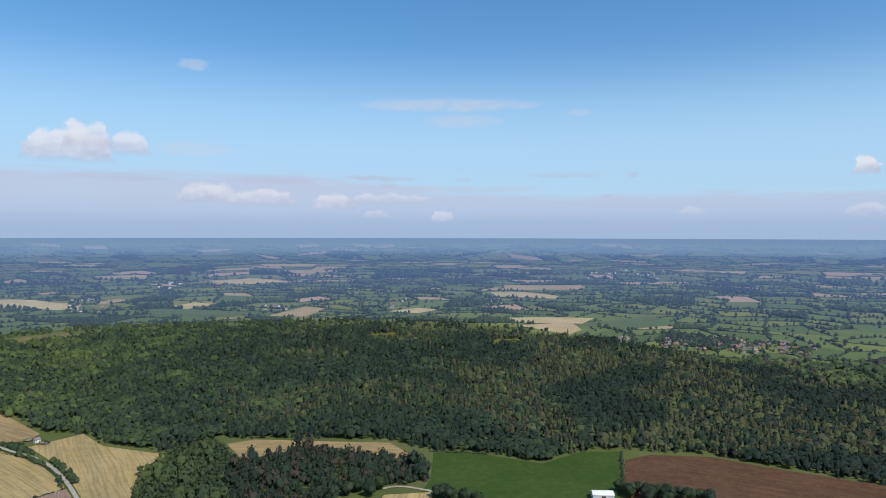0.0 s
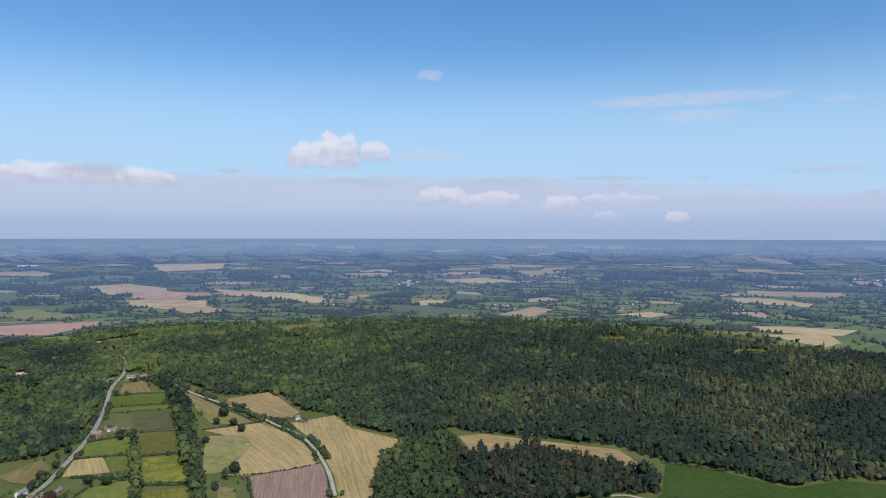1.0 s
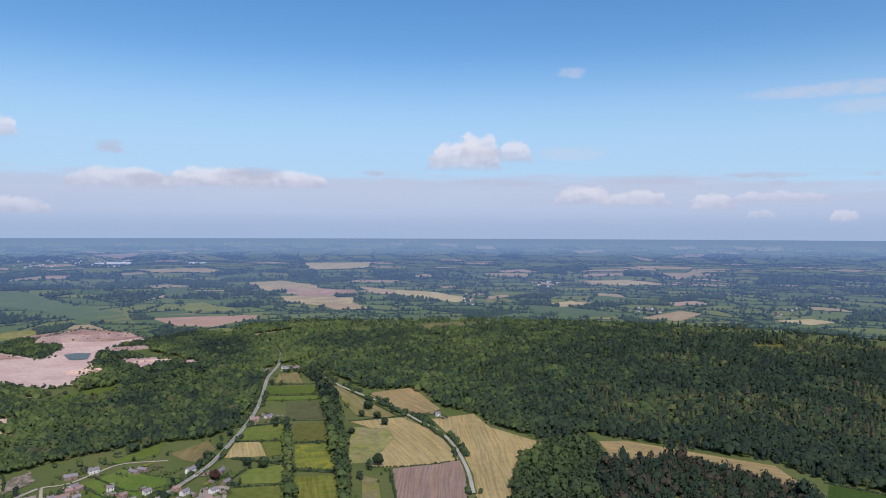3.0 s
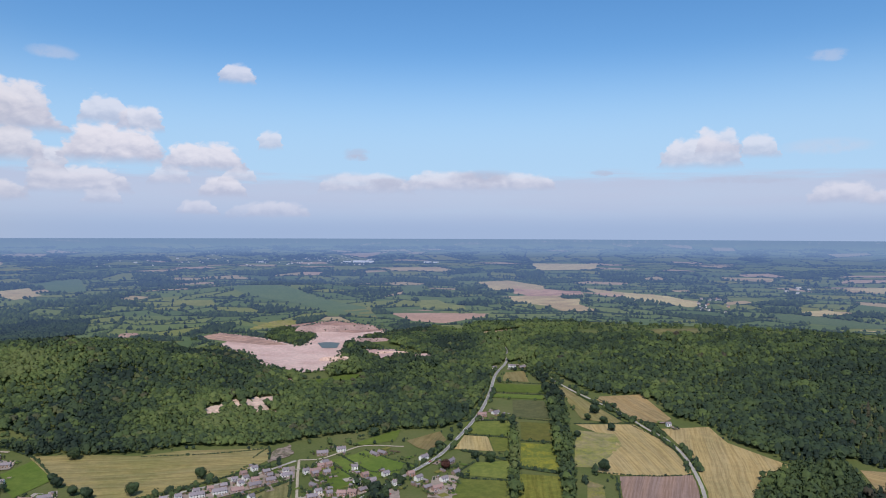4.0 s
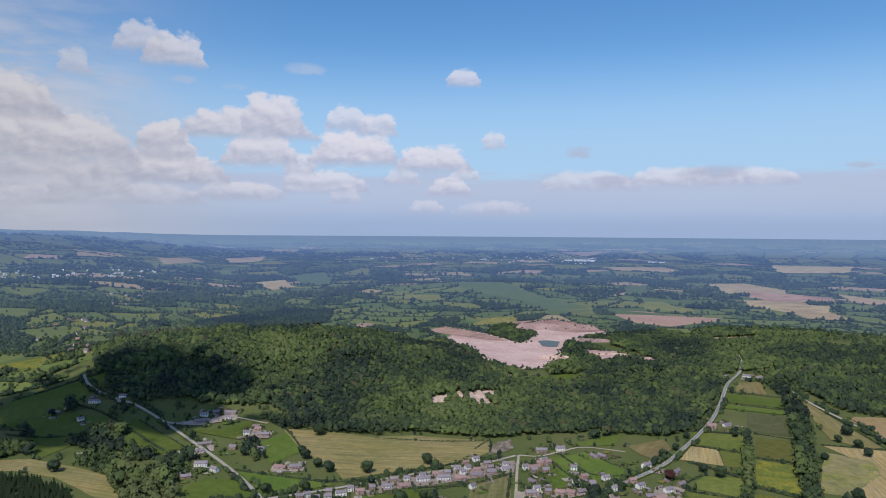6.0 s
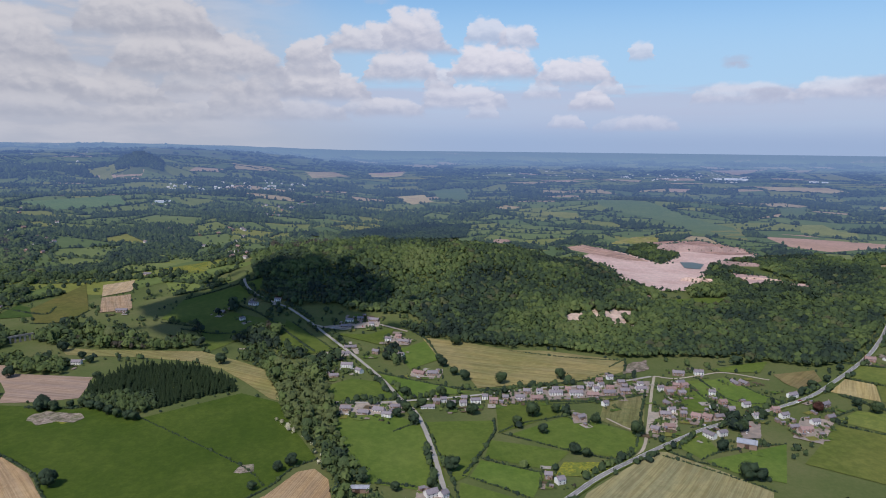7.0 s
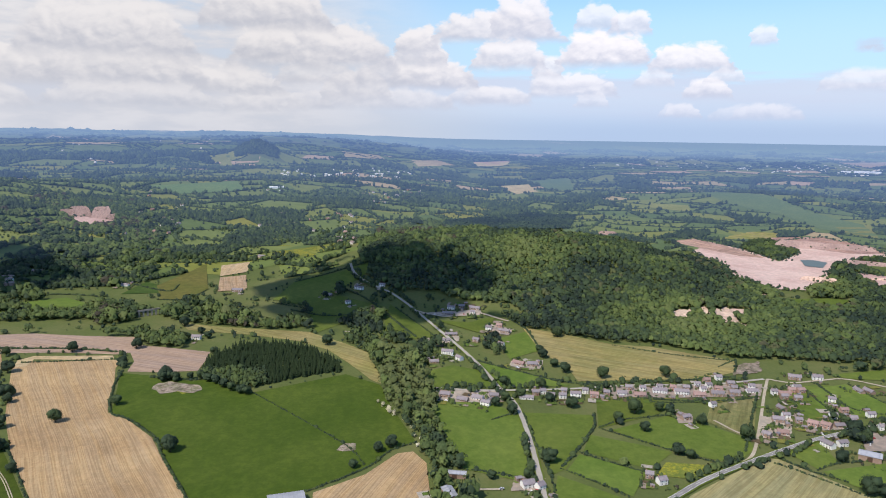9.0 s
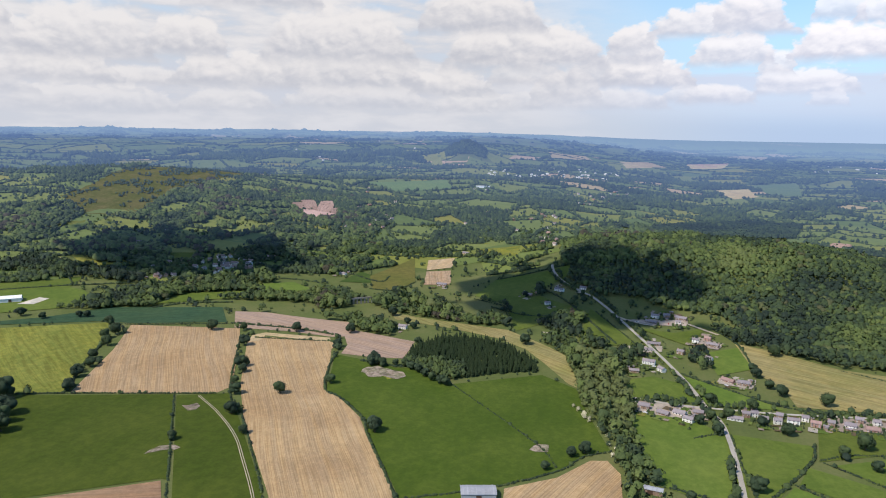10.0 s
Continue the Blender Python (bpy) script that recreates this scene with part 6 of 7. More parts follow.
hedge(2, [(-1105, -168), (-1064, -109)])
hedge(1.6, [(-606, 358), (-605, 371), (-606, 386)])
hedge(1.6, [(-585, 392), (-587, 413), (-596, 439)])
hedge(1.6, [(-666, 428), (-665, 437), (-665, 445)])
hedge(1.6, [(-683, 239), (-678, 254), (-681, 273)])
hedge(1.6, [(-673, 276), (-670, 305), (-670, 329)])
hedge(1.6, [(-992, 178), (-959, 229), (-913, 297), (-883, 357)])
hedge(3, [(-1027, -987), (-1076, -893), (-1118, -822)])
hedge(3, [(-959, -924), (-1019, -836), (-1086, -711)])
hedge(3, [(-1076, -893), (-1019, -836)])
hedge(3, [(-932, -632), (-970, -599), (-995, -536)])
hedge(3, [(-1126, -583), (-1170, -529), (-1164, -462)])
hedge(3, [(-1164, -462), (-1097, -395)])
hedge(3, [(-1272, -458), (-1194, -356), (-1242, -348)])
hedge(3, [(-1162, -63), (-1084, -15), (-915, 47)])
hedge(3, [(-1060, -134), (-1023, -79), (-1030, -21)])

# ---- the patchwork of small fields and hedges ----
def least(az):
    """How near the patchwork comes, by bearing."""
    return np.interp(az, [-45, -15, 5, 40, 46, 60, 64, 90, 96, 106, 118, 140], [1450, 1630, 1990, 2130, 1880, 1930, 1780, 1700, 1010, 960, 990, 960])


def hedge_strips(lines, gen):
    """Low uneven hedges along the edges of the far fields, three-sided in section."""
    for name, mat, label, d0, d1 in (("small_hedges", LEAF, "low hedges between small fields", 0, 1550), ("far_hedges", LEAF_HAZED, "distant low hedges between hazy fields", 1550, 15000)):
        vs, fs, ts, n = [], [], [], 0
        chosen, places = [], []
        for a, b, size in lines:
            a, b = np.array(a), np.array(b)
            if d0 <= math.hypot(*(a + b) / 2) < d1:
                run = math.hypot(*(b - a))
                m = max(3, min(26, int(run / (10 * size))))
                chosen.append((m, (b - a) / run, size))
                places.append(a + (b - a) * np.linspace(0, 1, m)[:, None])
        q = np.concatenate(places)
        clear = (np.hypot(q[:, 0], q[:, 1]) > least(np.degrees(np.arctan2(-q[:, 0], q[:, 1]))) - 10) & free(q[:, 0], q[:, 1], 1.0)
        for w_ in WOODS:
            clear &= ~inside(w_, q[:, 0], q[:, 1])
        first = 0
        for (m, u, size), p in zip(chosen, places):
            ok = clear[first:first + m]
            first += m
            i = np.nonzero(ok[:-1] & ok[1:])[0]
            if not len(i):
                continue
            p = p + gen.normal(0, 0.8 * size, p.shape)
            wide = (1.3 * gen.uniform(0.7, 1.5, m) * size ** 0.7)[:, None] * np.array([-u[1], u[0]])
            q = np.concatenate([p + wide, p - wide, p])
            v = built(q[:, 0], q[:, 1], 0.3)
            tall = gen.uniform(1.4, 3.6, m) * np.where(gen.uniform(0, 1, m) < 0.12, 1.8, 1.0) * size ** 0.6
            v[2 * m:, 2] += tall * shrink(np.hypot(p[:, 0], p[:, 1]))
            fs.append(np.concatenate([np.stack([i, i + 1, i + 2 * m + 1, i + 2 * m], -1), np.stack([i + m + 1, i + m, i + 2 * m, i + 2 * m + 1], -1)]) + n)
            vs.append(v)
            ts.append(np.repeat(np.clip(gen.normal(0.25, 0.12), 0, 0.7), len(v)))
            n += len(v)
        me = sheet(name, np.concatenate(vs), np.concatenate(fs), mat, False)
        set_tint(me, np.concatenate(ts))
        tagged(new(name, me), label, "hedges", kind="stuff")


def patchwork():
    gen = np.random.default_rng(3)
    cells, tints, far, lines = [], [], [], []
    hx, hy, hr, ht = [], [], [], []
    blocks = [(880, 1630, 88, 4.0), (1630, 2480, 110, 3.0), (2480, 4260, 150, 2.6), (4260, 7400, 330, 2.4), (7400, 13500, 1280, 2.0), (13500, 36000, 4800, 1.5)]
    for d0, d1, deep, wide in blocks:
        rows = max(2, int((d1 - d0) / deep))
        cols = int(187 / wide)
        ds = np.linspace(d0, d1, rows + 1)
        azs = np.linspace(-46, 141, cols + 1)
        az, d = np.meshgrid(azs, ds)
        jd = gen.uniform(-0.42, 0.42, az.shape) * (d1 - d0) / rows
        jd[0], jd[-1] = 0, 0
        az = az + gen.uniform(-0.4, 0.4, az.shape) * wide + 0.5 * wide * (np.arange(rows + 1) % 2)[:, None]
        d = d + jd + 0.35 * deep * np.sin(az * 0.9)
        x, y = -d * np.sin(np.radians(az)), d * np.cos(np.radians(az))
        kind = np.zeros((rows, cols))
        for i in range(rows):
            for j in range(cols):
                quad = [(x[i, j], y[i, j]), (x[i, j + 1], y[i, j + 1]), (x[i + 1, j + 1], y[i + 1, j + 1]), (x[i + 1, j], y[i + 1, j])]
                cx, cy = np.mean(quad, 0)
                ca, cd = math.degrees(math.atan2(-cx, cy)), math.hypot(cx, cy)
                if cd < least(ca):
                    continue
                one = np.array([cx]), np.array([cy])
                if any(inside(w_, *one)[0] for w_ in WOODS):
                    continue
                if cd < 1350:
                    ring = np.array(quad + [(cx, cy)])
                    ring = np.concatenate([ring, (ring[:4] + np.roll(ring[:4], -1, 0)) / 2])
                    if any(inside(p_, ring[:, 0], ring[:, 1]).any() for p_ in TAKEN):
                        continue
                hay = (0.02 if cd < 2700 else 0.1 if cd < 4000 else 0.17) if ca < 70 else 0.05 if cd > 2900 else 0.0
                t = gen.uniform(0.88, 1.0) if gen.uniform() < hay else gen.uniform(0.05, 0.8) if ca > 70 else gen.uniform(0.0, 0.8) ** 1.15
                bocage = ca > 74 and cd < 3000
                woody = gen.uniform() < (0.2 if bocage else 0.24 if ca > 70 else 0.18 if ca > 40 else 0.11) * (1.0 if d0 < 4200 else 1.5)
                cells.append(quad)
                tints.append(0.12 if woody else t)
                far.append(cd > 1500)
                # hedges on two sides of every field
                n_tree = 0
                size = 1.0 if d0 < 2400 else 1.4 if d0 < 4200 else 2.3 if d0 < 7000 else 4.5 if d0 < 13000 else 9.0
                for a, b in ((quad[0], quad[1]), (quad[0], quad[3])):
                    if gen.uniform() < 0.14:
                        continue
                    run = math.hypot(b[0] - a[0], b[1] - a[1])
                    gap = (3.4 if bocage else 5.0 if ca > 78 else 9.0) * size * (1.0 if d0 < 4200 else 1.5)
                    if run > 4 * size:
                        lines.append((a, b, size))
                    m = int(run / gap)
                    t_ = gen.uniform(0, 1, m)
                    loose = gen.uniform(1.0, 6.0) if bocage else 1.2 * size
                    hx.extend(a[0] + (b[0] - a[0]) * t_ + gen.normal(0, loose, m))
                    hy.extend(a[1] + (b[1] - a[1]) * t_ + gen.normal(0, loose, m))
                    big = gen.uniform(0, 1, m) < (0.7 if bocage else 0.45 if ca > 78 else 0.6)
                    hr.extend(np.where(big, gen.uniform(3.0, 6.0, m), gen.uniform(1.2, 2.5, m)) * size ** 0.8)
                    ht.extend(np.clip(gen.normal(gen.uniform(0.28, 0.58) if bocage else 0.24, 0.17, m), 0, 0.9))
                if woody:
                    area = abs(np.cross(np.subtract(quad[2], quad[0]), np.subtract(quad[3], quad[1]))) / 2
                    m = min(260 if d0 < 2400 else 110, int(area / (46 * size * size)))
                    u, v = gen.uniform(0, 1, m), gen.uniform(0, 1, m)
                    q = np.array(quad)
                    pts = (q[0] * ((1 - u) * (1 - v))[:, None] + q[1] * (u * (1 - v))[:, None] + q[2] * (u * v)[:, None] + q[3] * ((1 - u) * v)[:, None])
                    hx.extend(pts[:, 0]), hy.extend(pts[:, 1])
                    hr.extend(gen.uniform(4, 6.8, m) * size)
                    ht.extend(np.clip(gen.normal(0.3, 0.15, m) + gen.normal(0, 0.08), 0, 0.9))
                m = gen.poisson(12.0 if ca > 110 and d0 < 2400 else 6.0 if ca > 78 and d0 < 4200 else 3.0)
                hx.extend(cx + gen.normal(0, 45 * size, m)), hy.extend(cy + gen.normal(0, 45 * size, m))
                hr.extend(gen.uniform(3, 5.5, m) * size), ht.extend(gen.uniform(0.1, 0.5, m))
    # the sheets of fields, one near and one far
    for flag, name, label in ((False, "small_fields", "patchwork of small green fields among hedges"), (True, "far_fields", "hazy patchwork of distant fields on the plain")):
        vs, fs, ts, n = [], [], [], 0
        for quad, t, f in zip(cells, tints, far):
            if f != flag:
                continue
            q = np.array(quad)
            k = 5
            u, v = np.meshgrid(np.linspace(0, 1, k), np.linspace(0, 1, k))
            u, v = u.ravel(), v.ravel()
            pts = q[0] * ((1 - u) * (1 - v))[:, None] + q[1] * (u * (1 - v))[:, None] + q[2] * (u * v)[:, None] + q[3] * ((1 - u) * v)[:, None]
            vs.append(built(pts[:, 0], pts[:, 1], 0.5 if not flag else 1.0))
            i, j = np.meshgrid(np.arange(k - 1), np.arange(k - 1), indexing="ij")
            fs.append((np.stack([i * k + j, (i + 1) * k + j, (i + 1) * k + j + 1, i * k + j + 1], -1).reshape(-1, 4)) + n)
            ts.append(np.full((k - 1) ** 2, t))
            n += k * k
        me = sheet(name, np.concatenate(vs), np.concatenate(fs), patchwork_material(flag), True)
        set_tint(me, np.concatenate(ts), "FACE")
        tagged(new(name, me), label, "fields", kind="stuff")
    hx, hy, hr, ht = (np.array(q) for q in (hx, hy, hr, ht))
    d = np.hypot(hx, hy)
    ok = (d > least(np.degrees(np.arctan2(-hx, hy))) - 20) & free(hx, hy, 2.0)
    for w_ in WOODS:
        ok &= ~inside(w_, hx, hy)
    hx, hy, hr, ht, d = hx[ok], hy[ok], hr[ok], ht[ok], d[ok]
    hedge_strips(lines, gen)
    # from 1550 m on the leaves carry painted haze
    near, mid, mid2 = d < 1550, (d >= 1550) & (d < 1950), (d >= 1950) & (d < 2400)
    scatter("hedgerow_trees", hx[near], hy[near], hr[near], ht[near], MIDDLE, LEAF, "hedgerow trees and bushes between small fields", "trees", sink=0.2)
    scatter("hedgerow_trees", hx[mid], hy[mid], hr[mid], ht[mid], SMALL, LEAF_HAZED, "hedgerow trees and bushes on the rolling land", "trees", sink=0.2)
    scatter("hedgerow_trees", hx[mid2], hy[mid2], hr[mid2], ht[mid2], SPECKS, LEAF_HAZED, "hedgerow trees and bushes on the far rolling land", "trees", sink=0.2)
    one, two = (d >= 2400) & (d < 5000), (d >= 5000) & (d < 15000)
    scatter("far_hedgerows", hx[one], hy[one], hr[one], ht[one], SPECKS, LEAF_HAZED, "distant hazy hedgerow trees and woods", "trees", tall=0.95, sink=0.2)
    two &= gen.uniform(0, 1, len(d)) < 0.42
    scatter("far_hedgerows", hx[two], hy[two], hr[two] * 1.15, ht[two], SPECKS, LEAF_HAZED, "very distant hazy woods and hedges", "trees", tall=0.36, sink=0.4)


patchwork()


# ---- far villages ----
def far_house(l, d, h, walls, tiles, label):
    ob = tagged(new("far_house"), label, "house", "far houses")
    bm = bmesh.new()
    gable(bm, l, d, h, d * 0.4)
    bmesh.ops.recalc_face_normals(bm, faces=bm.faces)
    part("wall", bm, walls, ob)
    bm = bmesh.new()
    pitched(bm, l, d, h, d * 0.4, 0.4, 0.25)
    part("roof", bm, tiles, ob)
    part("chimney", block(-l / 2 + 0.3, -l / 2 + 1.1, -0.4, 0.4, h + d * 0.3, h + d * 0.4 + 1.1), tiles, ob)
    ob["fresh"] = 1
    return ob


FAR_HOUSES = [far_house(9, 6.5, 4.6, HAZED_WALL, HAZED_ROOF, "small pale house with a dark roof"), far_house(13, 6.5, 3.0, HAZED_WALL, HAZED_ROOF, "low pale bungalow with a dark roof"), far_house(8, 6, 4.8, PINK, HAZED_ROOF, "small red-brick house with a dark roof"), far_house(10, 7, 4.5, BRICK, TILE, "brown brick house with a tiled roof")]
FAR_HALLS = [far_house(22, 10, 5, HAZED_WALL, HAZED_ROOF, "large pale farm hall far off"), far_house(18, 8, 4, HAZED_WALL, HAZED_WALL, "long pale farm shed")]


def hamlet(n, outline, halls=0):
    """Houses strewn within an outline, with garden trees between."""
    p = np.array(outline, float)
    gen = np.random.default_rng(int(abs(p.sum())) % 9999)
    lo, hi = p.min(0), p.max(0)
    x, y = gen.uniform(lo[0], hi[0], n * 8), gen.uniform(lo[1], hi[1], n * 8)
    ok = np.nonzero(inside(outline, x, y))[0][:n]
    if np.hypot(*p.mean(0)) > 3200:
        vs, fs, k = [], [], 0
        for j, i in enumerate(ok):
            l, d, h = (26, 12, 6) if j < halls else (gen.uniform(8, 14), 7, gen.uniform(3, 5))
            a = gen.uniform(0, 3.1)
            q = np.array([(-l, -d, 0), (l, -d, 0), (l, d, 0), (-l, d, 0), (-l, -d, 2 * h), (l, -d, 2 * h), (l, d, 2 * h), (-l, d, 2 * h), (-l, 0, 2 * h + d * 0.7), (l, 0, 2 * h + d * 0.7)]) / 2
            s = float(shrink(math.hypot(x[i], y[i]))) * (1.3 if j >= halls else 1.0)
            q = np.stack([q[:, 0] * math.cos(a) - q[:, 1] * math.sin(a), q[:, 0] * math.sin(a) + q[:, 1] * math.cos(a), q[:, 2]], -1) * s + built(x[i], y[i])
            vs.append(q)
            fs += [(k, k + 1, k + 5, k + 4), (k + 2, k + 3, k + 7, k + 6), (k + 1, k + 2, k + 6, k + 5), (k + 3, k, k + 4, k + 7), (k + 1 + 4, k + 6, k + 9, k + 9), (k + 7, k + 4, k + 8, k + 8), (k + 4, k + 5, k + 9, k + 8), (k + 6, k + 7, k + 8, k + 9)]
            k += 10
        quads = np.array(fs)
        tri = np.concatenate([quads[:, :3], quads[:, [0, 2, 3]][(quads[:, 2] != quads[:, 3])]])
        me = sheet("far_town", np.concatenate(vs), tri, HAZED_WALL)
        tagged(new("far_town", me), "pale houses of a distant town on the plain", "town", kind="stuff")
        ok = []
    for i in ok:
        kind = FAR_HALLS[i % 2] if i in ok[:halls] else FAR_HOUSES[int(gen.choice(4, p=(0.2, 0.15, 0.35, 0.3) if n > 80 else (0.4, 0.25, 0.2, 0.15)))]
        put_down(kind, float(x[i]), float(y[i]), float(gen.choice((0, 90, 20, 110)) + gen.normal(0, 8) + p[0, 0] % 60), 1.15 if np.hypot(x[i], y[i]) > 2800 else 1.0, 0.2)
    m = n * 3
    gx, gy = gen.uniform(lo[0], hi[0], m), gen.uniform(lo[1], hi[1], m)
    keep = inside(outline, gx, gy)
    if keep.sum() > 3:
        scatter("garden_trees", gx[keep], gy[keep], gen.uniform(1.6, 4.2, keep.sum()), np.clip(gen.normal(0.3, 0.15, keep.sum()), 0, 0.8), SMALL, LEAF_HAZED if np.hypot(*p.mean(0)) > 2100 else LEAF, "garden trees among far houses", "trees", sink=0.2)


hamlet(120, [(531, 1739), (742, 1797), (882, 1667), (808, 1539), (649, 1569), (493, 1594)])
hamlet(24, [(284, 1638), (454, 1738), (423, 1620), (285, 1574)])
hamlet(12, [(-1481, 2814), (-1429, 2914), (-1126, 2414), (-1188, 2344)])
hamlet(5, [(-1472, 3644), (-1396, 3770), (-1251, 3393), (-1324, 3322)], 2)
hamlet(8, [(-680, 2590), (-602, 2655), (-539, 2421), (-626, 2420)], 2)
hamlet(4, [(-868, 2691), (-785, 2738), (-742, 2590), (-825, 2588)], 3)
hamlet(16, [(1078, 5271), (1628, 5149), (1249, 3947), (806, 3938)])
hamlet(12, [(-274, 2770), (-147, 2892), (-130, 2561), (-227, 2500)])
hamlet(10, [(174, 2851), (251, 2951), (230, 2714), (163, 2669)])
hamlet(24, [(-5891, 4105), (-6089, 4548), (-4985, 3753), (-4976, 3494)], 4)
hamlet(60, [(-6863, 3403), (-7005, 4919), (-5140, 3609), (-5144, 2592)], 3)
hamlet(14, [(-1413, 2648), (-1402, 2727), (-1200, 2381), (-1232, 2353)])
hamlet(34, [(-2889, -81), (-3285, 207), (-2826, 191), (-2402, -47)])
hamlet(46, [(-3682, -515), (-4118, -121), (-4295, 201), (-3701, 148), (-3395, -446)])
hamlet(48, [(-1188, -806), (-1277, -771), (-1325, -659), (-1214, -605), (-1126, -693), (-1097, -741)])
hamlet(20, [(-2343, -923), (-2529, -645), (-1801, -490), (-1718, -618)])
hamlet(24, [(-2115, -397), (-2201, -59), (-1772, -73), (-1715, -292)])
hamlet(14, [(-1806, -713), (-1967, -569), (-1756, -493), (-1592, -573)])
hamlet(14, [(-2739, -2582), (-3104, -2278), (-1960, -1440), (-1698, -1605)])
hamlet(24, [(-5606, -2504), (-8825, -1961), (-4159, -923), (-3606, -1548)])
hamlet(40, [(-6808, 1794), (-10544, 4979), (-5873, 2832), (-5221, 1379)], 2)
hamlet(6, [(-1699, -152), (-1736, -18), (-1360, -25), (-1474, -132)])


# white sheeting of the far halls, with painted haze glowing over it
HAZED_WHITE = plain("hazed_white", (0.86, 0.86, 0.85), (0.78, 0.78, 0.78), 0.02, 0.6, hazed=True)


def far_works(x, y, turn, halls):
    """A group of long white factory halls on the plain."""
    ob = tagged(new("factory"), "long white factory halls far off on the plain", "factory")
    for u, v, l, d, h in halls:
        bm = bmesh.new()
        gable(bm, l, d, h, d * 0.12)
        bmesh.ops.recalc_face_normals(bm, faces=bm.faces)
        bmesh.ops.translate(bm, verts=bm.verts, vec=(u, v, 0))
        hall = part("hall", bm, HAZED_WHITE, ob)
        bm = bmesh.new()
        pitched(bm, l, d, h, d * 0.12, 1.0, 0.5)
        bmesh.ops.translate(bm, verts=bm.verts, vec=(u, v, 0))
        part("roof", bm, HAZED_WHITE, hall)
    ob["fresh"] = 1
    return put_down(ob, x, y, turn)


far_works(-5440, 3880, 52, [(0, 0, 110, 40, 14), (95, 30, 80, 36, 11), (-110, 20, 70, 30, 10), (40, 80, 90, 34, 12)])
far_works(-4980, 4330, 50, [(0, 0, 70, 26, 10), (80, 20, 50, 22, 8)])
far_works(-2750, -405, 95, [(0, 0, 30, 12, 6), (24, 26, 26, 11, 5)])


def plot_material():
    """Lawns, beds, gravel and paving; each plot's tint picks one."""
    mat, k = material("garden_plots")
    tint = k.add("ShaderNodeAttribute", attribute_name="tint").outputs["Fac"]
    at = k.add("ShaderNodeTexCoord").outputs["Object"]
    fine = k.noise(at, 0.8, 5.0, 0.7)
    c = k.ramp(tint, [(0.0, (0.1, 0.15, 0.032)), (0.3, (0.15, 0.19, 0.05)), (0.42, (0.2, 0.19, 0.05)), (0.5, (0.13, 0.095, 0.06)), (0.65, (0.3, 0.235, 0.2)), (0.85, (0.4, 0.35, 0.31)), (1.0, (0.52, 0.48, 0.44))])
    k.tree.nodes["Color Ramp"].color_ramp.interpolation = "CONSTANT"
    c = k.mix(k.span(fine, 0.35, 0.68), k.mix(1.0, c, (0.62, 0.66, 0.6, 1), "MULTIPLY"), c)
    return finish(k, mat, c, 0.95, fine, 0.4, gloss=0.1)


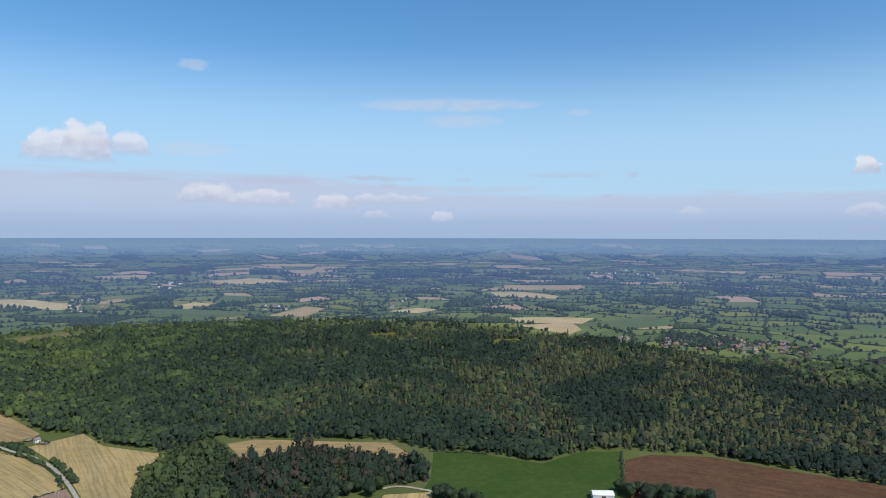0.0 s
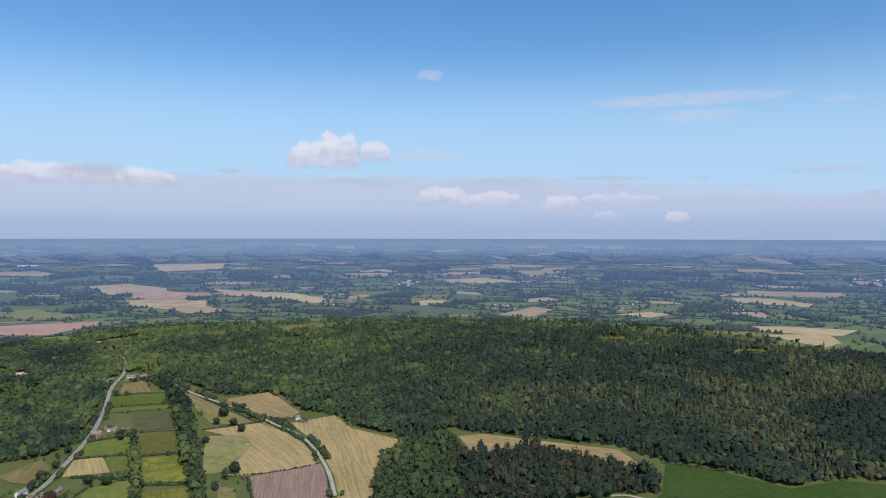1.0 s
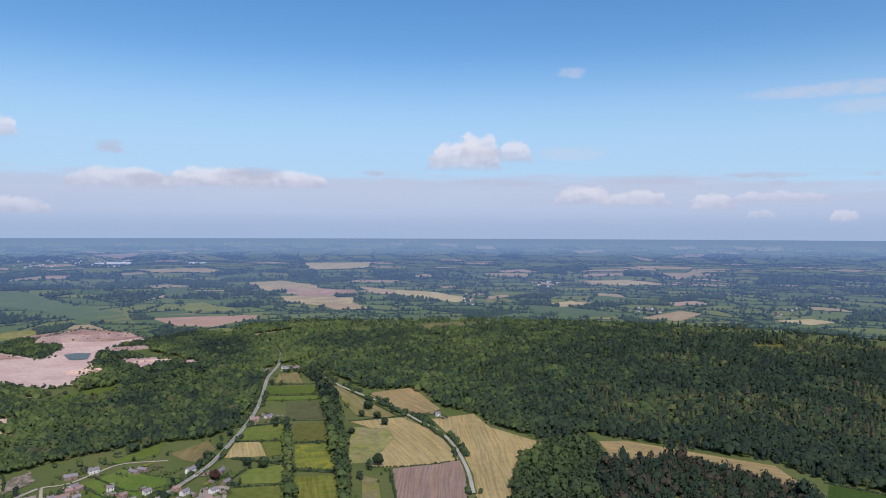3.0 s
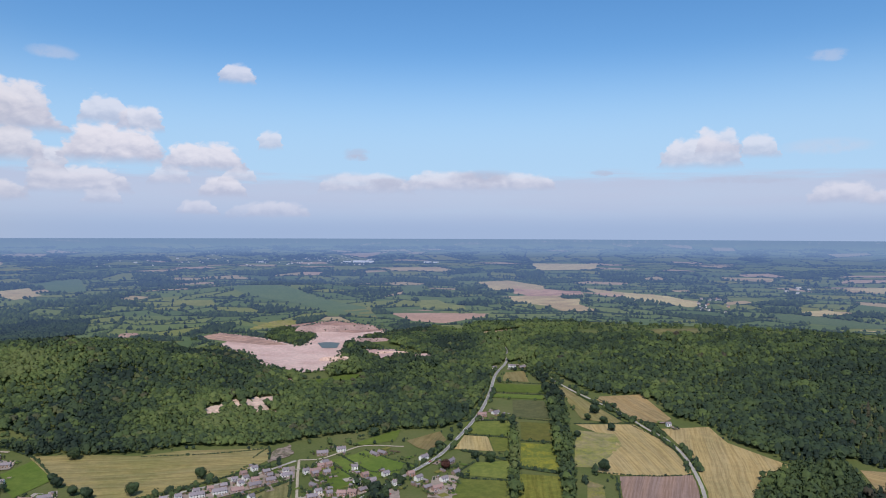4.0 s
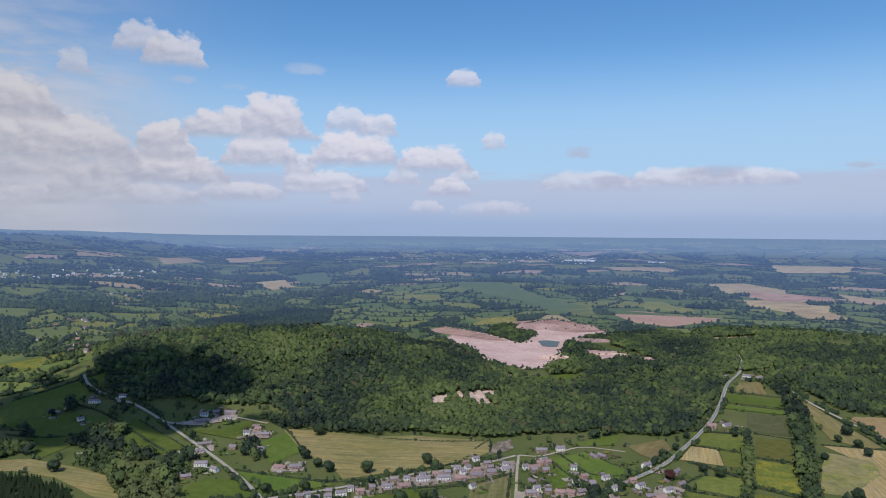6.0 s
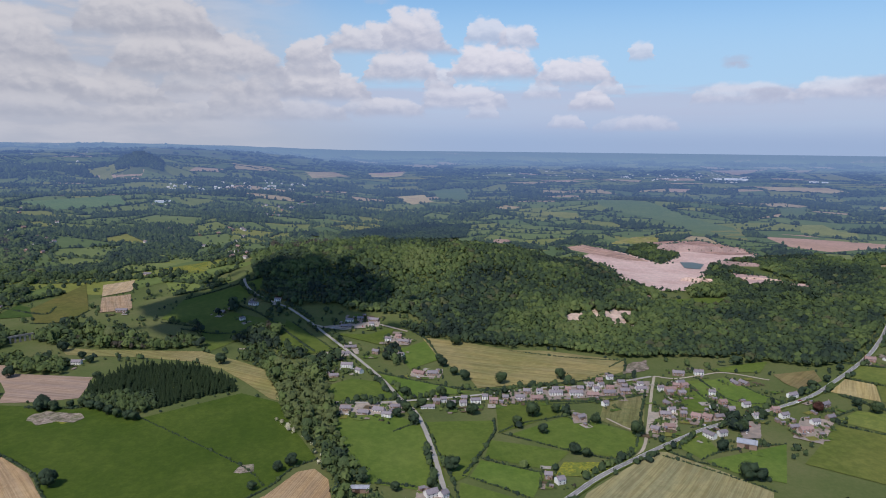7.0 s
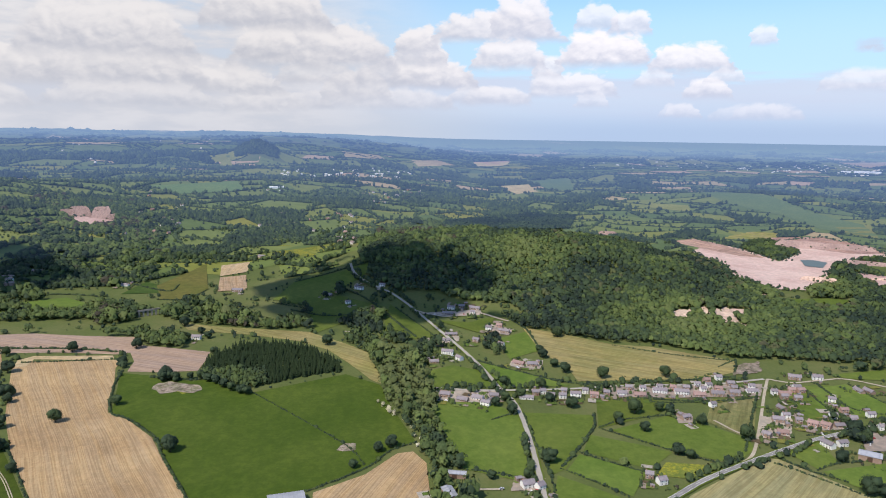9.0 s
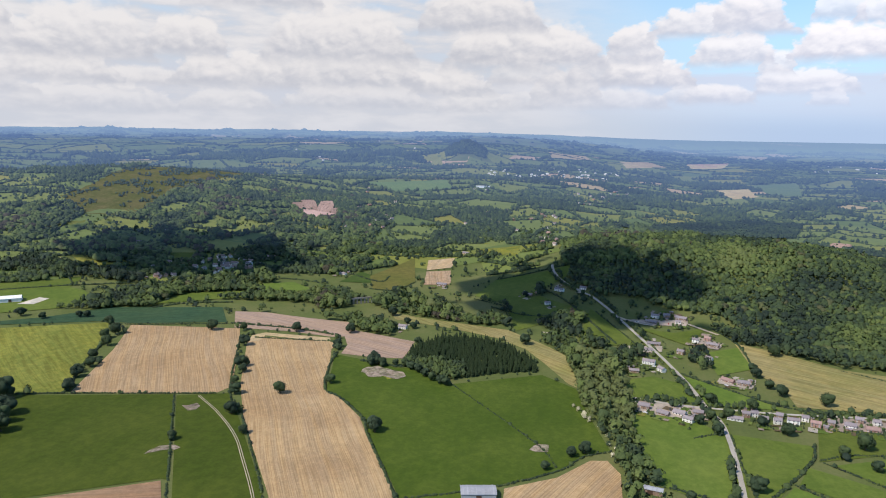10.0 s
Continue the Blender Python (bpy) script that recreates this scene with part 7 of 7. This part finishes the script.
def gardens():
    """Plots, bushes, sheds and low hedges round the village houses."""
    gen = np.random.default_rng(8)
    near = [q for q in SPOTS if math.hypot(q[0], q[1]) < 1500 and q[2] < 20]
    x, y, vs, fs, ts, n = [], [], [], [], [], 0
    shed_kind = tagged(new("garden_shed"), "small timber garden shed with a felt roof", "shed", "garden sheds")
    bm = bmesh.new()
    gable(bm, 3.4, 2.6, 2.0, 0.6)
    bmesh.ops.recalc_face_normals(bm, faces=bm.faces)
    part("wall", bm, BRICK, shed_kind)
    bm = bmesh.new()
    pitched(bm, 3.4, 2.6, 2.0, 0.6, 0.2, 0.1)
    part("roof", bm, SLATE, shed_kind)
    part("door", block(-0.45, 0.45, -1.34, -1.26, 0, 1.85), DOOR, shed_kind)
    shed_kind["fresh"] = 1
    for hx, hy, l, turn in near:
        c, q = math.cos(radians(turn)), math.sin(radians(turn))
        for i in range(9):
            u, v = gen.uniform(-l * 0.75, l * 0.75), gen.choice((-1, 1)) * gen.uniform(5, 19)
            su, sv = gen.uniform(1.5, 5.5), gen.uniform(1.5, 6)
            loop = [(u - su, v - sv), (u + su, v - sv), (u + su, v + sv), (u - su, v + sv)]
            p = np.array([(hx + a * c - b * q, hy + a * q + b * c) for a, b in loop])
            if not free(p[:, 0], p[:, 1], 0.3, False).all():
                continue
            vs.append(built(p[:, 0], p[:, 1], 0.75 + 0.012 * gen.integers(0, 30) + 0.5 * (height(hx, hy) > 2)))
            fs.append(np.arange(4) + n)
            ts.append(gen.uniform(0, 1))
            n += 4
        m = 13
        u, v = gen.uniform(-l * 0.9, l * 0.9, m), gen.choice((-1, 1), m) * gen.uniform(4.5, 18, m)
        x.extend(hx + u * c - v * q), y.extend(hy + u * q + v * c)
        # a clipped hedge along one side of the garden
        v = np.arange(4, 19, 1.1)
        u = np.full(len(v), gen.choice((-1, 1)) * (l / 2 + 2.5))
        v = v * gen.choice((-1, 1))
        x.extend(hx + u * c - v * q), y.extend(hy + u * q + v * c)
        for i in range(int(gen.integers(0, 3))):
            u, v = gen.uniform(-l * 0.7, l * 0.7), gen.choice((-1, 1)) * gen.uniform(8, 17)
            px, py = hx + u * c - v * q, hy + u * q + v * c
            if free(np.array([px]), np.array([py]), 1.0, False)[0]:
                put_down(shed_kind, px, py, turn + 90 * int(gen.integers(0, 2)), gen.uniform(0.8, 1.5), -0.3)
    me = sheet("garden_plots", np.concatenate(vs), np.array(fs), plot_material(), True)
    set_tint(me, np.array(ts), "FACE")
    tagged(new("garden_plots", me), "small lawns, beds and gravel drives of village gardens", "gardens", kind="stuff")
    x, y = np.array(x), np.array(y)
    ok = free(x, y, 0.8, False)
    x, y = x[ok], y[ok]
    scatter("garden_bushes", x, y, gen.uniform(0.6, 1.9, len(x)) ** 1.15, np.clip(gen.normal(0.5, 0.25, len(x)), 0, 1), LUMP, LEAF, "garden bushes and clipped hedges round the houses", "bushes", sink=0.2)


gardens()


def scrub():
    """Bushes and saplings on the unclaimed ground between fields and woods."""
    gen = np.random.default_rng(21)
    n = 20000
    az, d = np.radians(gen.uniform(18, 134, n)), np.sqrt(gen.uniform(560 ** 2, 1900 ** 2, n))
    x, y = -d * np.sin(az), d * np.cos(az)
    clump = np.array([noise.noise(Vector((a / 60, b / 60, 4))) for a, b in zip(x, y)])
    ok = (clump > 0.02) & free(x, y, 2.0)
    for w_ in WOODS:
        ok &= ~inside(w_, x, y)
    x, y, d = x[ok], y[ok], d[ok]
    scatter("scrub", x, y, gen.uniform(0.9, 3.2, len(x)) * np.where(gen.uniform(0, 1, len(x)) < 0.3, 1.6, 1.0), np.clip(gen.normal(0.35, 0.2, len(x)), 0, 0.95), LUMP, LEAF, "scattered bushes and saplings on rough ground", "bushes", sink=0.2)


scrub()


def roadside():
    """Trees and bushes that line the main road and the lanes, with gaps."""
    gen = np.random.default_rng(43)
    x, y, r = [], [], []
    for line, width in LANES:
        if len(line) < 40 or width < 3.9:
            continue
        p = np.array(line)
        t = np.gradient(p, axis=0)
        t /= np.linalg.norm(t, axis=1)[:, None]
        for side in (-1, 1):
            where = np.array([noise.noise(Vector((a / 55, b / 55, 5 + side))) for a, b in p])
            for _ in range(2):
                size = gen.uniform(1.6, 4.4, len(p))
                q = p + side * np.stack([-t[:, 1], t[:, 0]], -1) * (width / 2 + 0.9 + 0.85 * size)[:, None] + gen.normal(0, 1.2, p.shape)
                ok = (where > 0.02) & (gen.uniform(0, 1, len(p)) < 0.8)
                x.extend(q[ok, 0]), y.extend(q[ok, 1]), r.extend(size[ok])
    x, y, r = np.array(x), np.array(y), np.array(r)
    ok = free(x, y, 0.8, False)
    x, y, r = x[ok], y[ok], r[ok]
    scatter("roadside_trees", x, y, r, np.clip(gen.normal(0.38, 0.17, len(x)), 0, 0.9), LUMP, LEAF, "trees and bushes lining the roads", "trees", sink=0.15)


roadside()


def moor_bushes():
    """Gorse and thorn in clumps over the grassy dome."""
    gen = np.random.default_rng(37)
    x, y = gen.uniform(-2330, -1480, 5200), gen.uniform(-1420, -1050, 5200)
    clump = np.array([noise.noise(Vector((a / 75, b / 75, 3))) + 0.5 * noise.noise(Vector((a / 24, b / 24, 8))) for a, b in zip(x, y)])
    ok = clump > 0.05
    x, y = x[ok], y[ok]
    scatter("moor_bushes", x, y, gen.uniform(1.0, 4.6, len(x)), np.clip(gen.normal(0.3, 0.15, len(x)), 0, 0.9), SMALL, LEAF_HAZED, "dark thorn bushes in clumps on the grassy hilltop", "bushes", sink=0.2)


moor_bushes()


def ragged_rims():
    """Bushes and saplings that break the edge of the quarry floor and of the bare ground."""
    gen = np.random.default_rng(31)
    x, y = [], []
    for outline in QUARRIES:
        p = np.array(outline, float)
        for a, b in zip(p, np.roll(p, -1, 0)):
            m = int(np.hypot(*(b - a)) / 3.2)
            t = gen.uniform(0, 1, m)[:, None]
            q = a + (b - a) * t + gen.normal(0, 5.5, (m, 2))
            x.extend(q[:, 0]), y.extend(q[:, 1])
    x, y = np.array(x), np.array(y)
    scatter("quarry_scrub", x, y, gen.uniform(0.9, 3.6, len(x)), np.clip(gen.normal(0.35, 0.2, len(x)), 0, 0.9), SMALL, LEAF_HAZED, "bushes and saplings along the quarry's rim", "bushes", sink=0.2)


ragged_rims()


# ---- bare rock ----
def rock_face(az, d, wide, high, lean, mat, label, seed=1, skew=0.0):
    """A leaning, gullied face of bare rock that looks towards the valley."""
    a = radians(az)
    out, side = Vector((-math.sin(a), math.cos(a), 0)), Vector((math.cos(a), math.sin(a), 0))
    nu, nv = max(10, int(wide / 1.6)), max(8, int(high / 1.8))
    s = float(shrink(d))
    foot = float(height(*(out * d).xy)) - 2
    vs, fs = [], []
    for j in range(nv + 1):
        for i in range(nu + 1):
            u, v = i / nu - 0.5, j / nv
            rag = noise.noise(Vector((u * wide / 11, seed, 0))) + 0.5 * noise.noise(Vector((u * wide / 4, seed, 5)))
            top = high * (1 - 0.35 * abs(2 * u) ** 8) * (0.92 + 0.2 * rag * min(1.0, 900 / d) ** 2)
            z = foot + top * v
            gully = noise.noise(Vector((u * wide / 5 + v * 0.4, v * 0.5, seed))) * 3.2 * min(1.0, 1100 / d) ** 2 + noise.noise(Vector((u * wide / 2, v * high / 4, seed))) * 1.3
            ragged = noise.noise(Vector((v * high / 5, u * 3, seed))) * 3.5
            q = out * (d + lean * v * top / high + gully) + side * (u * wide * (1.05 - 0.15 * v) + ragged + skew * high * (v - 0.5))
            vs.append((q.x * s, q.y * s, EYE + (z - EYE) * s))
    for j in range(nv):
        for i in range(nu):
            k = j * (nu + 1) + i
            fs.append((k, k + 1, k + nu + 2, k + nu + 1))
    # a rough back slope closes the rock
    k0 = len(vs)
    for i in range(nu + 1):
        x, y, z = vs[nv * (nu + 1) + i]
        q = Vector((x, y, 0)) + out * 14 * s
        vs.append((q.x, q.y, EYE + (foot - EYE) * s))
    for i in range(nu):
        fs.append((nv * (nu + 1) + i, nv * (nu + 1) + i + 1, k0 + i + 1, k0 + i))
    gen = np.random.default_rng(seed)
    spots = np.array([vs[i] for i in gen.integers(0, nv * (nu + 1), max(2, int(wide / 10)))])
    bush = []
    for bx, by, bz in spots:
        v, f = LUMP[int(gen.integers(0, 5))]
        bush.append((v * gen.uniform(0.8, 2.6) * s * (1.3, 1.3, 0.9) + (bx, by, bz), f))
    bv, bf = joined(*bush)
    scrub = sheet("rock_scrub", bv, bf, LEAF)
    set_tint(scrub, np.full(len(bv), 0.3))
    if wide > 30:
        tagged(new("rock_scrub", scrub), "dark bushes growing on the rock", "bushes", kind="stuff")
    return tagged(new("rock_face", sheet("rock_face", vs, fs, {"pink": ROCK, "red": RED_ROCK}[mat], False)), label, "rock face", "rock faces")


rock_face(113.2, 1990, 34, 19, 22, "red", "reddish quarried rock face", seed=3, skew=0.5)
rock_face(112.1, 1984, 48, 30, 34, "red", "reddish quarried rock face", seed=4, skew=-0.3)
rock_face(110.9, 1968, 44, 34, 40, "red", "reddish quarried rock face", seed=17, skew=0.4)
rock_face(109.9, 1958, 30, 20, 24, "red", "reddish quarried rock face", seed=18, skew=-0.6)
rock_face(57.8, 1904, 122, 21, 23, "red", "reddish quarried rock face", seed=5, skew=0.0)
rock_face(54.9, 1919, 123, 17, 18, "red", "reddish quarried rock face", seed=6, skew=0.0)
rock_face(53.5, 1708, 96, 11, 14, "red", "reddish quarried rock face", seed=7, skew=0.0)
rock_face(51.9, 1544, 81, 7, 5, "pink", "bare pink rock face on the wooded hillside", seed=8, skew=0.0)
rock_face(56.4, 1466, 71, 12, 10, "pink", "bare pink rock face on the wooded hillside", seed=9, skew=0.0)
rock_face(71.7, 1982, 55, 14, 12, "red", "reddish quarried rock face", seed=10, skew=0.0)


# ---- the clouds whose shadows lie on the hills ----
def cumulus(x, y, z, wide, deep, seed):
    """A flat-bottomed heap of cloud high over the land, with its shadow falling at (x, y)."""
    rng = random.Random(seed)
    along = z / math.tan(radians(SUN_HIGH))
    cx, cy = x + SUN_FROM[0] * along, y + SUN_FROM[1] * along
    vs, fs, n = [], [], 0
    for i in range(74):
        a, r = rng.uniform(0, 6.283), (rng.random() ** 0.5 if i < 24 else rng.uniform(0.75, 1.5))
        size = (rng.uniform(0.16, 0.28) * (1.2 - 0.5 * r) if i < 24 else rng.uniform(0.02, 0.075) * (1.9 - r)) * min(wide, deep)
        v, f = lumps(rng, 1, 0.8, 0, 3 if i < 24 else 2)
        v = v * size + np.array([math.cos(a) * r * wide * 0.42, math.sin(a) * r * deep * 0.42, size * rng.uniform(0, 0.35)])
        v[:, 2] = np.maximum(v[:, 2], -12)
        vs.append(v), fs.append(f + n)
        n += len(v)
    v = np.concatenate(vs) + np.array([cx, cy, z])
    return tagged(new("cloud", sheet("cloud", v, np.concatenate(fs), CLOUD, True)), "white flat-bottomed heap cloud over the hills", "cloud", kind="structure")


CLOUD = plain("cloud", (0.85, 0.85, 0.86), (0.8, 0.8, 0.82), 0.01, 1.0, 0.0)
cumulus(-1165, 15, 1300, 370, 420, 3)
cumulus(-1310, -790, 1300, 430, 520, 5)


# ---- blossom by the brook, vehicles and the viaduct ----
BLOSSOM = leaf("blossom", [(0.0, (0.3, 0.28, 0.19)), (0.6, (0.46, 0.43, 0.33)), (1.0, (0.2, 0.22, 0.1))])


def blossoms(rows):
    p = np.array(rows, float)
    scatter("hawthorn_bushes", p[:, 0], p[:, 1], p[:, 2], np.linspace(0, 0.8, len(p)), BROAD, BLOSSOM, "pale blossoming hawthorn bushes by the brook", "bushes", sink=0.3)


blossoms([(-686, -2, 2.2), (-676, 3, 3.2), (-660, 9, 4.2), (-652, 13, 2.7), (-640, 23, 3.7), (-603, 30, 2.2), (-595, 37, 3.2), (-579, 42, 4.2), (-581, 33, 2.7), (-596, 45, 3.7), (-621, 29, 2.2)])

COATS = {"white": plain("white_coat", (0.8, 0.8, 0.8), (0.75, 0.75, 0.75), 1.0, 0.25, 0.0), "dark": plain("dark_coat", (0.03, 0.035, 0.05), (0.04, 0.04, 0.05), 1.0, 0.25, 0.0), "red": plain("red_coat", (0.4, 0.03, 0.03), (0.35, 0.03, 0.03), 1.0, 0.25, 0.0), "silver": plain("silver_coat", (0.5, 0.5, 0.52), (0.45, 0.45, 0.47), 1.0, 0.3, 0.0)}
RUBBER = plain("rubber", (0.02, 0.02, 0.02), (0.03, 0.03, 0.03), 3.0, 0.9)


def car_kind(coat):
    ob = tagged(new("car"), coat + " car parked beside houses", "car", "parked cars")
    bm = block(-2.1, 2.1, -0.85, 0.85, 0.35, 0.95)
    bmesh.ops.bevel(bm, geom=bm.edges[:], offset=0.15, segments=2, affect="EDGES")
    part("body", bm, COATS[coat], ob)
    v = ((-1.5, -0.8, 0.93), (1.0, -0.8, 0.93), (1.0, 0.8, 0.93), (-1.5, 0.8, 0.93), (-1.1, -0.65, 1.42), (0.4, -0.65, 1.42), (0.4, 0.65, 1.42), (-1.1, 0.65, 1.42))
    for name, f in (("side_window", (0, 1, 5, 4)), ("windscreen", (1, 2, 6, 5)), ("side_window", (2, 3, 7, 6)), ("rear_window", (3, 0, 4, 7))):
        bm = bmesh.new()
        bm.faces.new([bm.verts.new(v[i]) for i in f])
        part(name, bm, PANE, ob)
    part("car_roof", block(-1.12, 0.42, -0.67, 0.67, 1.4, 1.48), COATS[coat], ob)
    for x in (-1.3, 1.3):
        for y in (-0.8, 0.8):
            bm = bmesh.new()
            bmesh.ops.create_cone(bm, segments=12, radius1=0.33, radius2=0.33, depth=0.2, cap_ends=True)
            bmesh.ops.transform(bm, matrix=Matrix.Translation((x, y, 0.33)) @ Euler((radians(90), 0, 0)).to_matrix().to_4x4(), verts=bm.verts)
            part("wheel", bm, RUBBER, ob)
    ob["fresh"] = 1
    return ob


CARS = [car_kind(c) for c in ("white", "dark", "silver", "red")]


def cars(rows):
    for i, (x, y, turn) in enumerate(rows):
        put_down(CARS[(i * 3) % 4 if i % 3 else 0], x, y, turn, 1.0, -0.35)


cars([(-497, 115, 0), (-498, 120, 53), (-503, 93, 106), (-586, 407, 159), (-578, 443, 32), (-574, 448, 85), (-561, 436, 138), (-700, 92, 11), (-687, 67, 64), (-691, 253, 117), (-686, 318, 170), (-704, 396, 43), (-683, 413, 96), (-695, 447, 149), (-833, 74, 22), (-833, 88, 75), (-1011, 80, 128), (-1005, 122, 1), (-786, 160, 54), (-1140, -30, 107), (-594, 438, 160)])
cars([(-907, 1002, 0), (-930, 979, 53), (-561, 516, 106), (-550, 495, 159), (-621, 542, 32), (-625, 549, 85)])


def viaduct(x, y, turn):
    """A short grey stone viaduct with tall narrow arches."""
    ob = tagged(new("viaduct"), "grey stone viaduct with tall narrow arches", "viaduct")
    for i in range(7):
        part("pier", block(-31 + i * 10, -27.5 + i * 10, -2, 2, -3, 13), STONE, ob)
    part("deck", block(-34, 36, -2.6, 2.6, 13, 15.2), STONE, ob)
    for side in (-2.6, 2.3):
        part("parapet", block(-34, 36, side, side + 0.3, 15.2, 16.2), STONE, ob)
    for i in range(6):
        bm = bmesh.new()
        c = -24.25 + i * 10
        arc = [(c + 3.3 * math.cos(a), 9.8 + 3.2 * math.sin(a)) for a in np.linspace(0, math.pi, 9)]
        top = [(q, 13.0) for q, _ in arc]
        for (x0, z0), (x1, z1) in zip(arc[:-1], arc[1:]):
            for yy in (-2, 2):
                bm.faces.new([bm.verts.new(q) for q in ((x0, yy, z0), (x1, yy, z1), (x1, yy, 13), (x0, yy, 13))])
            bm.faces.new([bm.verts.new(q) for q in ((x0, -2, z0), (x1, -2, z1), (x1, 2, z1), (x0, 2, z0))])
        part("arch", bm, STONE, ob)
    ob["fresh"] = 1
    return put_down(ob, x, y, turn, 0.6)


viaduct(-1046, -335, 124)
